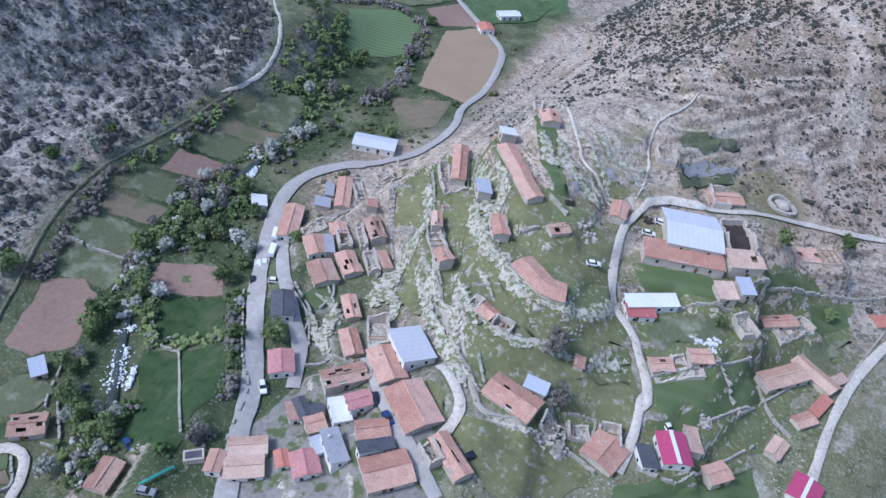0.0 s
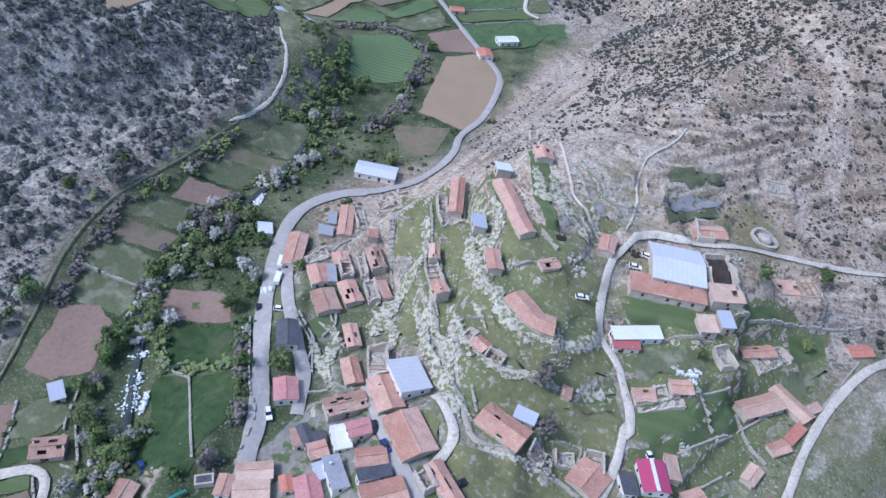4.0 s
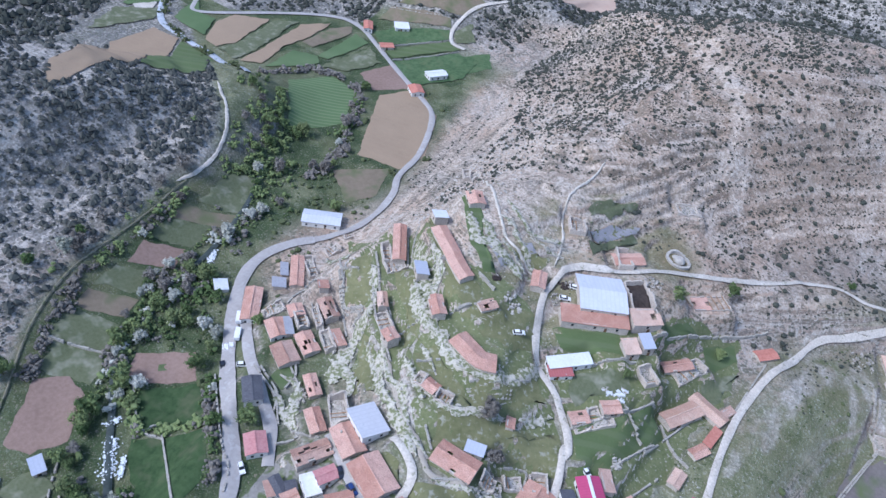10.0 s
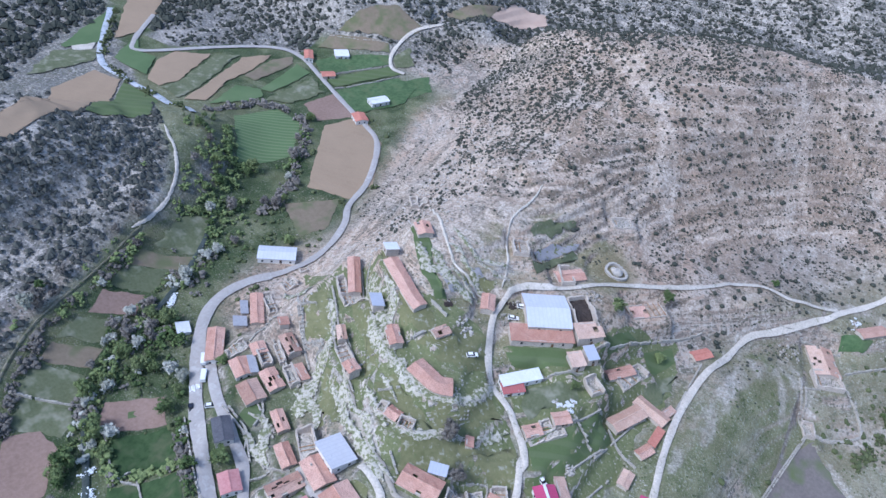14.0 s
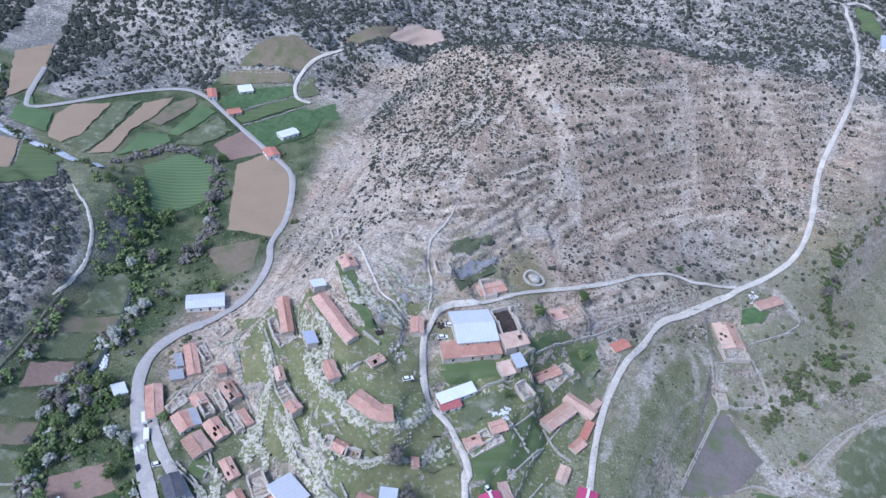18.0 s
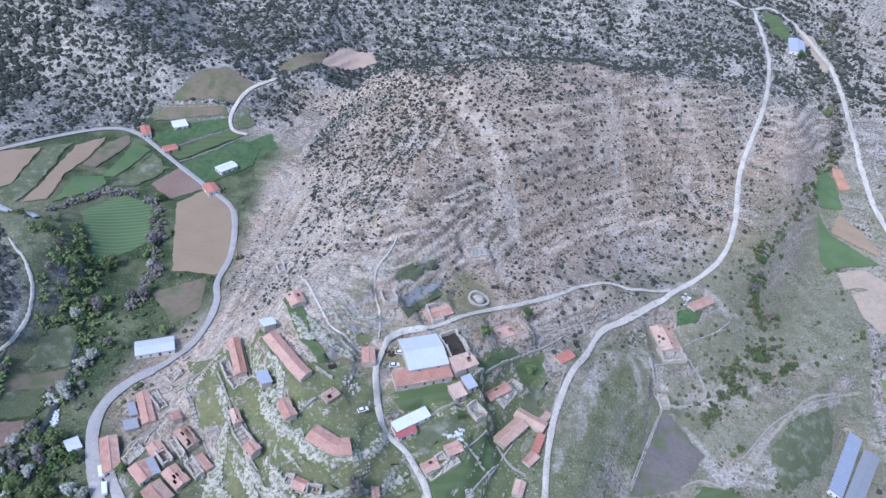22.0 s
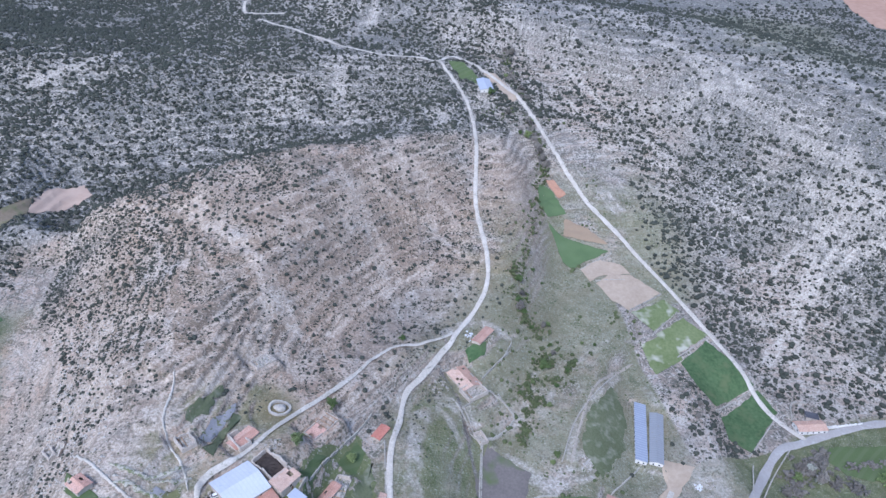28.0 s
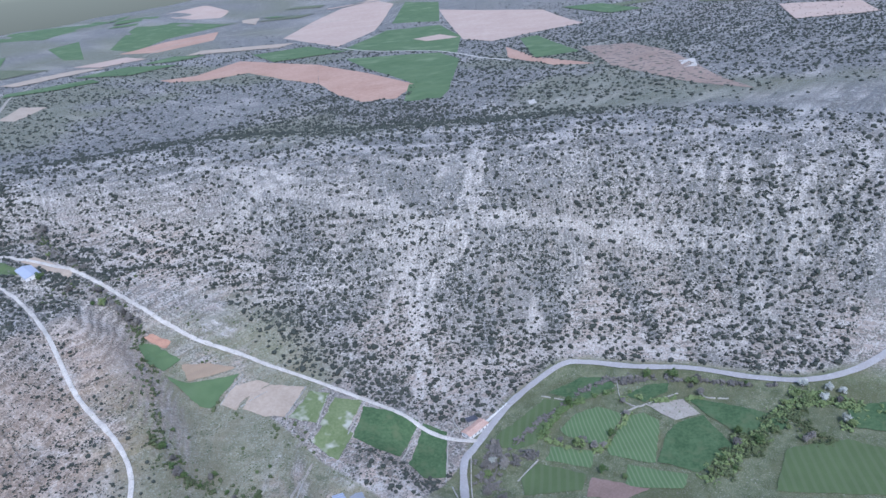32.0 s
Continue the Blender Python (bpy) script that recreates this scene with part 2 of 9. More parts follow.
    "sand": material("bare_sandy_soil", (0.35, 0.275, 0.21), (0.47, 0.38, 0.3), 0.5, 0.08, 1.0, 0.2),
    "corn": material("green_corn", (0.08, 0.13, 0.058), (0.135, 0.185, 0.09), 0.05, 0.01, 1.0, 0.0, (0.17, 0.22, 0.12), 0.02, 0.55, speck_soft=0.2),
    "clay_pale": material("pale_clay_soil", (0.42, 0.3, 0.24), (0.52, 0.4, 0.33), 0.1, 0.01, 1.0, 0.0),
    "redheath": material("reddish_heath", (0.24, 0.17, 0.135), (0.36, 0.27, 0.22), 0.3, 0.03, 1.0, 0.0, (0.08, 0.085, 0.07), 0.12, 0.56),
    "bank": material("stony_bank", (0.34, 0.312, 0.262), (0.56, 0.525, 0.46), 2.0, 0.3, 1.0, 0.6, (0.17, 0.185, 0.1), 0.8, 0.46, speck_soft=0.12),
    "lavender": material("purplish_fallow", (0.23, 0.22, 0.23), (0.34, 0.33, 0.36), 1.0, 0.2, 1.0, 0.4, (0.15, 0.16, 0.08), 0.5, 0.58),
    "greyrock": material("grey_rock", (0.2, 0.195, 0.19), (0.36, 0.35, 0.345), 1.2, 0.2, 0.95, 0.6),
    "pasture": material("stony_pasture", (0.098, 0.118, 0.052), (0.19, 0.2, 0.105), 0.9, 0.1, 1.0, 0.5, (0.36, 0.345, 0.29), 0.8, 0.6, speck_soft=0.1),
    "redearth": material("red_earth", (0.36, 0.19, 0.13), (0.5, 0.29, 0.2), 0.5, 0.08, 1.0, 0.3),
    "clay": material("orange_clay_soil", (0.36, 0.21, 0.15), (0.5, 0.33, 0.25), 0.2, 0.015, 1.0, 0.1),
    "foliage": material("tree_leaves", (0.075, 0.115, 0.042), (0.18, 0.225, 0.095), 1.2, 0.2, 0.9, 0.6, object_vary=0.6),
    "foliage_bright": material("young_leaves", (0.075, 0.112, 0.042), (0.165, 0.2, 0.09), 1.2, 0.2, 0.9, 0.6, object_vary=0.5),
    "foliage_grey": material("bare_twigs", (0.13, 0.12, 0.11), (0.24, 0.22, 0.2), 1.5, 0.2, 0.95, 0.6, object_vary=0.5),
    "foliage_white": material("blossom", (0.3, 0.31, 0.26), (0.5, 0.5, 0.46), 1.5, 0.2, 0.95, 0.6, object_vary=0.4),
    "bark": material("bark", (0.09, 0.07, 0.055), (0.16, 0.13, 0.1), 4.0, 0.8, 0.95, 0.5),
    "bush": material("juniper", (0.034, 0.039, 0.035), (0.078, 0.084, 0.069), 1.0, 0.05, 0.95, 0.5),
    "bush_grey": material("leafless_scrub", (0.05, 0.053, 0.05), (0.105, 0.11, 0.1), 1.0, 0.05, 0.95, 0.5),
    "bush_green": material("green_shrub", (0.062, 0.08, 0.036), (0.115, 0.132, 0.066), 1.0, 0.05, 0.95, 0.5),
    "boulder": material("pale_boulder", (0.33, 0.305, 0.28), (0.54, 0.505, 0.47), 1.2, 0.2, 0.95, 0.6),
    "rubber": material("tyre_rubber", (0.02, 0.02, 0.02), (0.03, 0.03, 0.03), 3.0, 0.5, 0.8, 0.0),
    "car_white": material("white_car_paint", (0.72, 0.72, 0.73), (0.8, 0.8, 0.81), 1.0, 0.3, 0.25, 0.0),
    "car_dark": material("dark_car_paint", (0.02, 0.025, 0.04), (0.035, 0.04, 0.06), 1.0, 0.3, 0.25, 0.0),
    "car_blue": material("blue_car_paint", (0.025, 0.05, 0.16), (0.04, 0.07, 0.2), 1.0, 0.3, 0.25, 0.0),
    "car_grey": material("grey_car_paint", (0.25, 0.26, 0.28), (0.32, 0.33, 0.35), 1.0, 0.3, 0.25, 0.0),
}

# ---- terrain: heights between the valley, spur and ridge lines ----
# each line: half-width of its flat, weight, points (x, y, z)
LINES = {}
LINES["river"] = (22, 1.6, [(-40, -160, 12), (-95, -20, 24), (-122, 30, 29), (-138, 90, 33), (-160, 175, 38), (-190, 290, 42), (-262, 300, 43), (-345, 300, 45), (-420, 330, 47), (-540, 390, 52)])
LINES["west_hill"] = (15, 1, [(-400, -160, 100), (-320, 20, 92), (-285, 100, 84), (-262, 150, 74), (-246, 192, 60)])
LINES["back_valley"] = (40, 1.2, [(-260, 300, 44), (-345, 225, 45), (-420, 150, 47)])
LINES["far_west"] = (15, 1, [(-640, 620, 130), (-600, 300, 110), (-560, 120, 120)])
LINES["west_foot"] = (2, 0.6, [(-215, 30, 46), (-215, 100, 48), (-228, 190, 60)])
LINES["river_road"] = (5, 1, [(-85, 20, 42), (-108, 70, 46), (-122, 110, 47), (-128, 140, 50), (-110, 158, 58)])
LINES["spur"] = (4, 1, [(-20, 20, 44), (-48, 100, 54), (-58, 140, 63), (-86, 182, 76), (-72, 230, 79), (-54, 305, 88), (-25, 370, 100), (12, 431, 102), (37, 442, 100), (73, 456, 97), (100, 472, 96), (115, 494, 98), (126, 560, 108)])
LINES["hill_crest"] = (5, 0.9, [(-202, 414, 60), (-168, 413, 71), (-141, 406, 78), (-124, 410, 83), (-85, 410, 90), (-61, 416, 95), (-34, 426, 99), (-13, 428, 101)])
LINES["spur_east"] = (4, 0.7, [(-10, 110, 44), (-18, 160, 54), (-30, 200, 66), (-18, 230, 61), (20, 262, 55), (83, 306, 44)])
LINES["terrace"] = (4, 0.7, [(20, 120, 37), (22, 180, 40), (24, 232, 42), (76, 272, 33)])
LINES["fork_road"] = (4, 1, [(83, 306, 44), (118, 370, 58), (138, 460, 84), (126, 590, 112)])
LINES["gully"] = (12, 1, [(70, -80, 4), (80, 60, 10), (85, 150, 17), (100, 225, 23), (160, 300, 28), (185, 370, 36), (190, 450, 62), (160, 530, 100)])
LINES["barn"] = (20, 0.8, [(182, 200, 10), (190, 265, 16)])
LINES["east_valley"] = (40, 1.4, [(330, -300, 8), (370, -60, 5), (360, 80, 1), (330, 170, 1), (265, 225, 3)])
LINES["foot"] = (4, 1, [(270, 236, 4), (240, 300, 18), (212, 378, 41), (216, 430, 60), (152, 540, 106)])
LINES["east_ridge"] = (25, 1.5, [(120, 760, 150), (330, 600, 140), (450, 400, 136), (560, 260, 130), (640, 80, 125), (680, -200, 120)])
LINES["plateau"] = (60, 2, [(900, -300, 118), (900, 400, 118), (700, 700, 116), (600, 1100, 122)])
LINES["north_valley"] = (12, 0.8, [(-195, 330, 44), (-155, 400, 50), (-143, 469, 57)])
LINES["north_gully"] = (6, 0.8, [(-143, 469, 56), (-60, 492, 66), (10, 505, 76), (60, 525, 86), (100, 560, 100)])
LINES["north_slope"] = (8, 1, [(-430, 480, 108), (-330, 412, 86), (-262, 388, 72), (-215, 430, 72), (-205, 520, 88), (-120, 600, 110)])
LINES["north_hill"] = (20, 1, [(-600, 760, 150), (-300, 640, 130), (-120, 620, 112), (30, 650, 118), (126, 600, 113)])
LINES["north_flat"] = (40, 1.5, [(-900, 1200, 150), (0, 1300, 150), (600, 1300, 135)])


def line_field(x, y, pts):
    best, zz = np.full(x.shape, 1e18), np.zeros(x.shape)
    for (x0, y0, z0), (x1, y1, z1) in zip(pts[:-1], pts[1:]):
        dx, dy = x1 - x0, y1 - y0
        s = np.clip(((x - x0) * dx + (y - y0) * dy) / (dx * dx + dy * dy), 0, 1)
        d = (x - x0 - s * dx) ** 2 + (y - y0 - s * dy) ** 2
        m = d < best
        best, zz = np.where(m, d, best), np.where(m, z0 + s * (z1 - z0), zz)
    return np.sqrt(best), zz


def smooth_height(x, y):
    x, y = np.asarray(x, float), np.asarray(y, float)
    num, den = np.zeros(x.shape), np.zeros(x.shape)
    for flat, weight, pts in LINES.values():
        d, z = line_field(x, y, pts)
        w = weight / (np.maximum(d - flat, 0) + 6) ** 2.5
        num += w * z
        den += w
    return num / den


def village_mask(x, y):
    d, _ = line_field(x, y, [(-5, 60, 0), (-30, 120, 0), (-45, 170, 0), (-42, 200, 0)])
    return np.clip((85 - d) / 35, 0, 1) * np.clip((x + 100) / 25, 0, 1) * np.clip((218 - y - 0.25 * x) / 40, 0, 1)


def terraced(z, mask):
    """Cut the slope into terraces with steep banks; also gives how much of a bank each place is."""
    u = z / 4.4
    fr = u - np.floor(u)
    st = np.clip((fr - 0.62) / 0.38, 0, 1)
    bank = np.sin(st * math.pi)
    st = st * st * (3 - 2 * st)
    return z + mask * 0.6 * ((np.floor(u) + st) * 4.4 - z), bank * mask


def blurred(z, times):
    for _ in range(times):
        p = np.pad(z, 1, mode="edge")
        z = (p[:-2, 1:-1] + p[2:, 1:-1] + p[1:-1, :-2] + p[1:-1, 2:] + 2 * z) / 6
    return z


def value_noise(x, y, size, seed):
    """Smooth random values, 0 to 1, on a lattice of the given size."""
    g = np.random.RandomState(seed).rand(257, 257)
    u, v = np.asarray(x) / size + 1000.3, np.asarray(y) / size + 1000.7
    i, j = np.floor(u).astype(int), np.floor(v).astype(int)
    a, b = u - i, v - j
    a, b = a * a * (3 - 2 * a), b * b * (3 - 2 * b)
    i, j = i % 256, j % 256
    return (g[i, j] * (1 - a) + g[i + 1, j] * a) * (1 - b) + (g[i, j + 1] * (1 - a) + g[i + 1, j + 1] * a) * b


def fbm(x, y, size, seed):
    return sum(value_noise(x, y, size / 2 ** k, seed + k) * 0.5 ** (k + 1) for k in range(4)) / 0.9375


def axis(lo, hi, step, far_lo, far_hi, near_lo, near_hi):
    """Grid lines: closest over the village, close over the valley, wider with distance."""
    mid = list(np.arange(lo, near_lo, step)) + list(np.arange(near_lo, near_hi, step * 0.5)) + list(np.arange(near_hi, hi + 0.1, step))
    out, s, p = [], step, hi
    while p < far_hi:
        s *= 1.13
        p += s
        out.append(p)
    pre, s, p = [], step, lo
    while p > far_lo:
        s *= 1.13
        p -= s
        pre.append(p)
    return np.array(pre[::-1] + mid + out)


def smoothstep(v, lo, hi):
    t = np.clip((v - lo) / (hi - lo), 0, 1)
    return t * t * (3 - 2 * t)


def resample(pts, step):
    """Points along a smooth curve through the given ones, about a step apart."""
    p = np.array(pts, float)
    q = np.vstack([2 * p[0] - p[1], p, 2 * p[-1] - p[-2]])
    out = []
    for i in range(1, len(q) - 2):
        a, b, c, d = q[i - 1:i + 3]
        k = max(2, int(np.linalg.norm(c - b) / step))
        for s in np.arange(k) / k:
            out.append(0.5 * (2 * b + (c - a) * s + (2 * a - 5 * b + 4 * c - d) * s * s + (3 * b - a - 3 * c + d) * s ** 3))
    out.append(p[-1])
    return np.array(out)


# bare pale streaks (half-width, strength, course) and darker overgrown ones
PALE, DARK = [], []


def streak(rows, half, strength, *course):
    rows.append((half, strength, course))


streak(PALE, 5, 0.8, (-74.6, 388.0), (-47.6, 348.3), (-29.5, 321.4), (-19.6, 307.5), (-11.1, 289.5))
streak(PALE, 5, 0.6, (11.4, 406.1), (31.1, 385.5), (39.4, 367.4), (41.6, 341.1), (49.0, 316.2))
streak(PALE, 4, 0.5, (61.1, 430.4), (87.9, 409.1), (97.3, 384.4))
streak(PALE, 2.5, 0.8, (-97.3, 258.5), (-106.1, 286.9), (-102.1, 303.1), (-85.1, 294.2), (-71.2, 279.3))
streak(PALE, 2, 0.8, (-92.1, 238.2), (-84.4, 253.5), (-70.9, 255.9))
streak(PALE, 1.6, 0.8, (10.6, 295.0), (31.1, 322.6), (53.5, 346.1))
streak(PALE, 10, 0.8, (-30.7, 265.8), (-18.2, 266.3), (-7.9, 259.5))
streak(PALE, 11, 0.4, (-150.7, 319.4), (-145.7, 282.7), (-138.7, 245.1), (-138.4, 212.4), (-137.0, 180.4))
streak(PALE, 3, 1, (-89.1, 337.3), (-72.5, 329.5))
streak(PALE, 3, 0.8, (-92.7, 356.1), (-78.1, 352.8))
streak(PALE, 2, 0.7, (-7.1, 298.8), (15.1, 329.1), (40.4, 358.2))
streak(PALE, 2, 0.6, (62.1, 306.2), (90.7, 336.6), (110.7, 363.5))
streak(PALE, 3, 0.8, (-91.6, 204.3), (-74.3, 199.0), (-61.5, 198.6))
streak(PALE, 2.5, 0.8, (-83.2, 225.0), (-68.5, 220.8), (-63.3, 230.2))
streak(PALE, 5.25, 0.63, (487.4, 368.2), (405.3, 326.7), (400.3, 314.5), (369.7, 341.2), (340.6, 343.4), (317.8, 317.6), (295.8, 279.0))
streak(PALE, 3.75, 0.56, (373.9, 343.8), (436.0, 260.0), (469.6, 192.4), (487.8, 136.4))
streak(PALE, 6, 0.49, (314.2, 580.1), (319.5, 511.0), (331.1, 452.9))
streak(PALE, 4.5, 0.42, (326.6, 475.6), (343.5, 413.1), (371.5, 354.0))
streak(PALE, 6.75, 0.49, (262.7, 344.3), (308.7, 290.1), (393.0, 209.4), (412.3, 157.9))
streak(PALE, 3.75, 0.42, (542.8, 715.2), (535.8, 603.5), (439.2, 435.5))
streak(PALE, 2.25, 0.49, (261.3, 668.1), (281.4, 591.3))
streak(PALE, 1.5, 0.49, (183.8, 627.6), (213.0, 581.3), (249.6, 519.5))
streak(PALE, 1.5, 0.49, (186.0, 577.3), (223.7, 520.1), (264.5, 455.4))
streak(PALE, 1.5, 0.42, (273.8, 412.7), (316.4, 370.1))
streak(PALE, 7, 1, (219.4, 426.1), (221.3, 412.6))
streak(PALE, 5, 0.8, (304.0, 556.1), (327.7, 511.1), (341.1, 454.3))
streak(PALE, 3, 0.7, (227.2, 562.0), (253.9, 505.2), (272.3, 464.2))
streak(PALE, 3, 0.7, (301.1, 313.7), (346.0, 334.9))
streak(PALE, 3, 0.7, (183.1, 653.8), (219.3, 606.9))
streak(PALE, 4, 0.7, (-40.8, 555.4), (11.5, 534.4), (73.3, 521.5))
streak(PALE, 5, 0.7, (-206.4, 576.2), (-172.2, 598.2), (-142.5, 623.3))
streak(PALE, 9, 0.8, (-224.0, 143.3), (-224.3, 158.0), (-211.9, 159.1))
streak(PALE, 6, 0.6, (-224.0, 99.5), (-216.4, 103.2))
streak(PALE, 5, 0.6, (-210.8, 71.0), (-211.0, 85.9))
streak(PALE, 4, 0.8, (-244.7, 98.9), (-245.1, 113.6))
streak(PALE, 2.2, 0.8, (-94.5, 256.1), (-99.4, 281.4), (-90.5, 295.1), (-76.0, 289.0), (-67.5, 269.2), (-67.5, 256.2), (-75.0, 249.1))
streak(PALE, 1.8, 0.8, (-97.3, 234.3), (-112.0, 287.3), (-109.9, 316.3), (-94.5, 329.2), (-71.5, 323.9))
streak(PALE, 2, 0.8, (-96.9, 285.4), (-85.4, 279.9), (-74.6, 266.5))
streak(PALE, 2.4, 0.8, (-96.7, 226.0), (-78.1, 213.3), (-64.3, 219.2), (-58.2, 234.7), (-40.6, 250.6), (-20.9, 269.1))
streak(PALE, 2.2, 0.9, (-84.2, 182.0), (-74.4, 174.7), (-64.3, 179.0), (-55.3, 188.2))
streak(PALE, 2.4, 0.9, (-92.8, 205.6), (-79.3, 190.9), (-66.0, 189.4), (-57.9, 194.9))
streak(PALE, 2, 0.8, (-78.2, 200.7), (-67.3, 199.1), (-56.7, 213.5))
streak(PALE, 2.2, 0.7, (-56.1, 358.1), (-36.9, 327.9), (-23.8, 315.8), (-13.2, 299.5))
streak(PALE, 2, 0.6, (21.0, 403.4), (33.9, 387.0), (42.6, 363.4), (51.6, 348.4))
streak(PALE, 1.5, 0.6, (-29.7, 378.6), (1.5, 377.4), (22.1, 387.8))
streak(PALE, 1.5, 0.6, (-24.0, 349.7), (2.1, 357.1), (28.0, 378.4))
streak(PALE, 1.6, 0.6, (45.9, 402.7), (73.3, 389.4), (94.0, 367.1))
streak(PALE, 1.5, 0.7, (6.3, 290.9), (28.0, 320.0), (55.9, 345.0), (81.1, 362.9))
streak(PALE, 1.5, 0.6, (-46.7, 250.4), (-33.4, 266.8), (-13.9, 278.8))
streak(PALE, 3, 0.9, (-86.6, 338.8), (-65.7, 325.2))
streak(PALE, 6, 0.9, (129.6, 218.4), (125.7, 208.9))
streak(PALE, 6, 0.7, (186.6, 204.1), (195.2, 198.1), (187.7, 190.6))
streak(PALE, 3, 0.7, (184.7, 265.3), (186.0, 254.6))
streak(PALE, 2.5, 0.7, (99.6, 243.2), (112.1, 262.1), (120.4, 277.5))
streak(PALE, 2, 0.6, (119.3, 254.0), (136.7, 275.4), (171.4, 298.2))
streak(PALE, 4, 0.72, (-85.7, 186.8), (-72.3, 183.5), (-62.1, 179.5), (-52.0, 182.5))
streak(PALE, 3.2, 0.72, (-89.9, 202.7), (-68.2, 196.6), (-55.7, 197.7))
streak(PALE, 4, 0.72, (-88.0, 158.2), (-76.5, 145.9), (-65.3, 140.5), (-51.9, 134.2), (-39.7, 140.2), (-32.0, 145.1))
streak(PALE, 4.8, 0.72, (-84.9, 129.4), (-70.7, 117.5), (-59.4, 106.1), (-48.7, 102.0))
streak(PALE, 4, 0.675, (-99.9, 139.1), (-96.6, 126.2), (-89.6, 116.3))
streak(PALE, 3.2, 0.675, (-74.3, 131.0), (-65.0, 124.2), (-53.3, 116.4), (-41.6, 121.1), (-29.4, 133.4), (-23.1, 144.4))
streak(PALE, 4, 0.6, (-106.1, 102.9), (-96.3, 100.4), (-89.4, 89.7))
streak(PALE, 3.2, 0.6, (-40.7, 96.5), (-30.2, 102.2), (-22.2, 109.7))
streak(PALE, 4.5, 0.7, (91.6, 214.2), (106.6, 202.7), (117.5, 211.2), (122.2, 206.6))
streak(PALE, 3, 0.8, (120.5, 217.7), (134.2, 242.9), (171.5, 276.8))
streak(PALE, 3, 0.8, (89.3, 223.1), (101.9, 210.5))
streak(PALE, 4, 0.8, (71.2, 298.4), (90.5, 308.1), (106.9, 297.8))
streak(PALE, 4.5, 0.8, (-88.7, 221.3), (-97.8, 250.4), (-107.4, 282.0), (-106.5, 308.6), (-94.6, 325.5), (-81.2, 339.5))
streak(PALE, 4.5, 0.75, (-65.8, 392.0), (-53.4, 361.2), (-38.3, 330.8), (-26.6, 312.6), (-23.4, 298.4), (-27.1, 279.1))
streak(PALE, 3, 0.75, (21.0, 414.2), (27.7, 394.0), (35.2, 380.8), (36.8, 365.2))
streak(PALE, 4, 0.7, (50.3, 472.7), (59.0, 441.6), (71.9, 428.5), (82.0, 419.7))
streak(PALE, 1.3, 0.95, (-89.2, 235.7), (-77.1, 236.6), (-66.1, 240.7), (-56.1, 248.8), (-47.3, 257.5))
streak(PALE, 1.2, 0.95, (-86.9, 220.0), (-73.4, 219.9), (-61.1, 223.6), (-49.3, 238.2), (-41.6, 250.4))
streak(PALE, 1.2, 0.95, (-91.1, 262.8), (-79.0, 257.1), (-71.4, 259.6), (-68.4, 266.0))
streak(PALE, 1, 0.9, (-94.3, 252.4), (-80.4, 245.6), (-69.8, 246.9), (-62.3, 254.2))
streak(PALE, 1, 0.9, (-96.8, 282.3), (-80.5, 269.3), (-71.0, 275.4), (-66.1, 287.8))
streak(PALE, 1, 0.85, (-52.3, 272.4), (-42.0, 278.7), (-32.9, 291.1), (-21.1, 306.4))
streak(PALE, 1, 0.85, (-49.2, 263.3), (-37.0, 273.9), (-25.4, 289.2), (-7.5, 309.1))
streak(PALE, 1.6, 0.95, (-3.2, 276.8), (7.2, 296.0), (19.8, 316.1), (34.0, 333.5), (46.2, 344.8))
streak(PALE, 1, 0.8, (-33.7, 337.7), (-20.0, 349.3), (-2.4, 363.0), (15.8, 381.7))
streak(PALE, 1, 0.8, (-26.7, 324.2), (-10.3, 339.4), (7.2, 356.4), (25.9, 373.5))
streak(PALE, 1, 0.8, (-35.0, 357.0), (-20.7, 366.8), (-5.6, 377.3), (12.9, 394.2))
streak(DARK, 1.6, 0.9, (-87.5, 231.6), (-75.7, 233.0), (-65.1, 237.9), (-55.1, 245.9), (-46.5, 255.4))
streak(DARK, 1.6, 0.9, (-85.1, 215.8), (-72.3, 217.2), (-60.3, 221.5), (-48.2, 235.2), (-40.7, 248.1))
streak(DARK, 1.5, 0.9, (-91.2, 244.4), (-78.4, 240.0), (-68.3, 242.9), (-60.9, 250.1))
streak(DARK, 2, 0.8, (-37.7, 300.8), (-30.4, 298.4), (-26.4, 291.9), (-27.5, 279.9))
streak(DARK, 2.5, 0.8, (-18.3, 355.9), (-3.7, 368.4), (11.3, 384.3))
streak(DARK, 2.5, 0.8, (-25.3, 319.6), (-11.7, 332.4), (-0.5, 344.4))
streak(DARK, 2.5, 0.8, (-25.2, 372.4), (-7.2, 386.6), (15.0, 404.5))
streak(DARK, 4, 0.6, (39.2, 399.4), (53.4, 391.4), (61.7, 376.7))
streak(PALE, 5, 0.75, (276.4, 284.1), (301.2, 302.2), (322.5, 316.8), (341.9, 325.3), (361.5, 325.7), (381.4, 316.0))
streak(PALE, 3, 0.7, (368.3, 349.8), (393.9, 319.6), (418.3, 289.4), (438.7, 252.5), (454.2, 214.5), (477.8, 154.5))
streak(PALE, 3.5, 0.7, (413.3, 322.7), (433.0, 331.6), (471.1, 351.6))
streak(PALE, 2.5, 0.6, (308.6, 340.8), (330.7, 348.5), (353.4, 344.1))
streak(PALE, 3, 0.6, (416.2, 166.9), (435.6, 152.5), (449.4, 132.0))
streak(DARK, 12, 0.9, (458.5, 342.2), (427.5, 306.0), (411.6, 284.9), (402.3, 263.6), (393.2, 245.3))
streak(DARK, 12, 0.8, (452.6, 296.8), (468.2, 261.1), (484.5, 227.7))
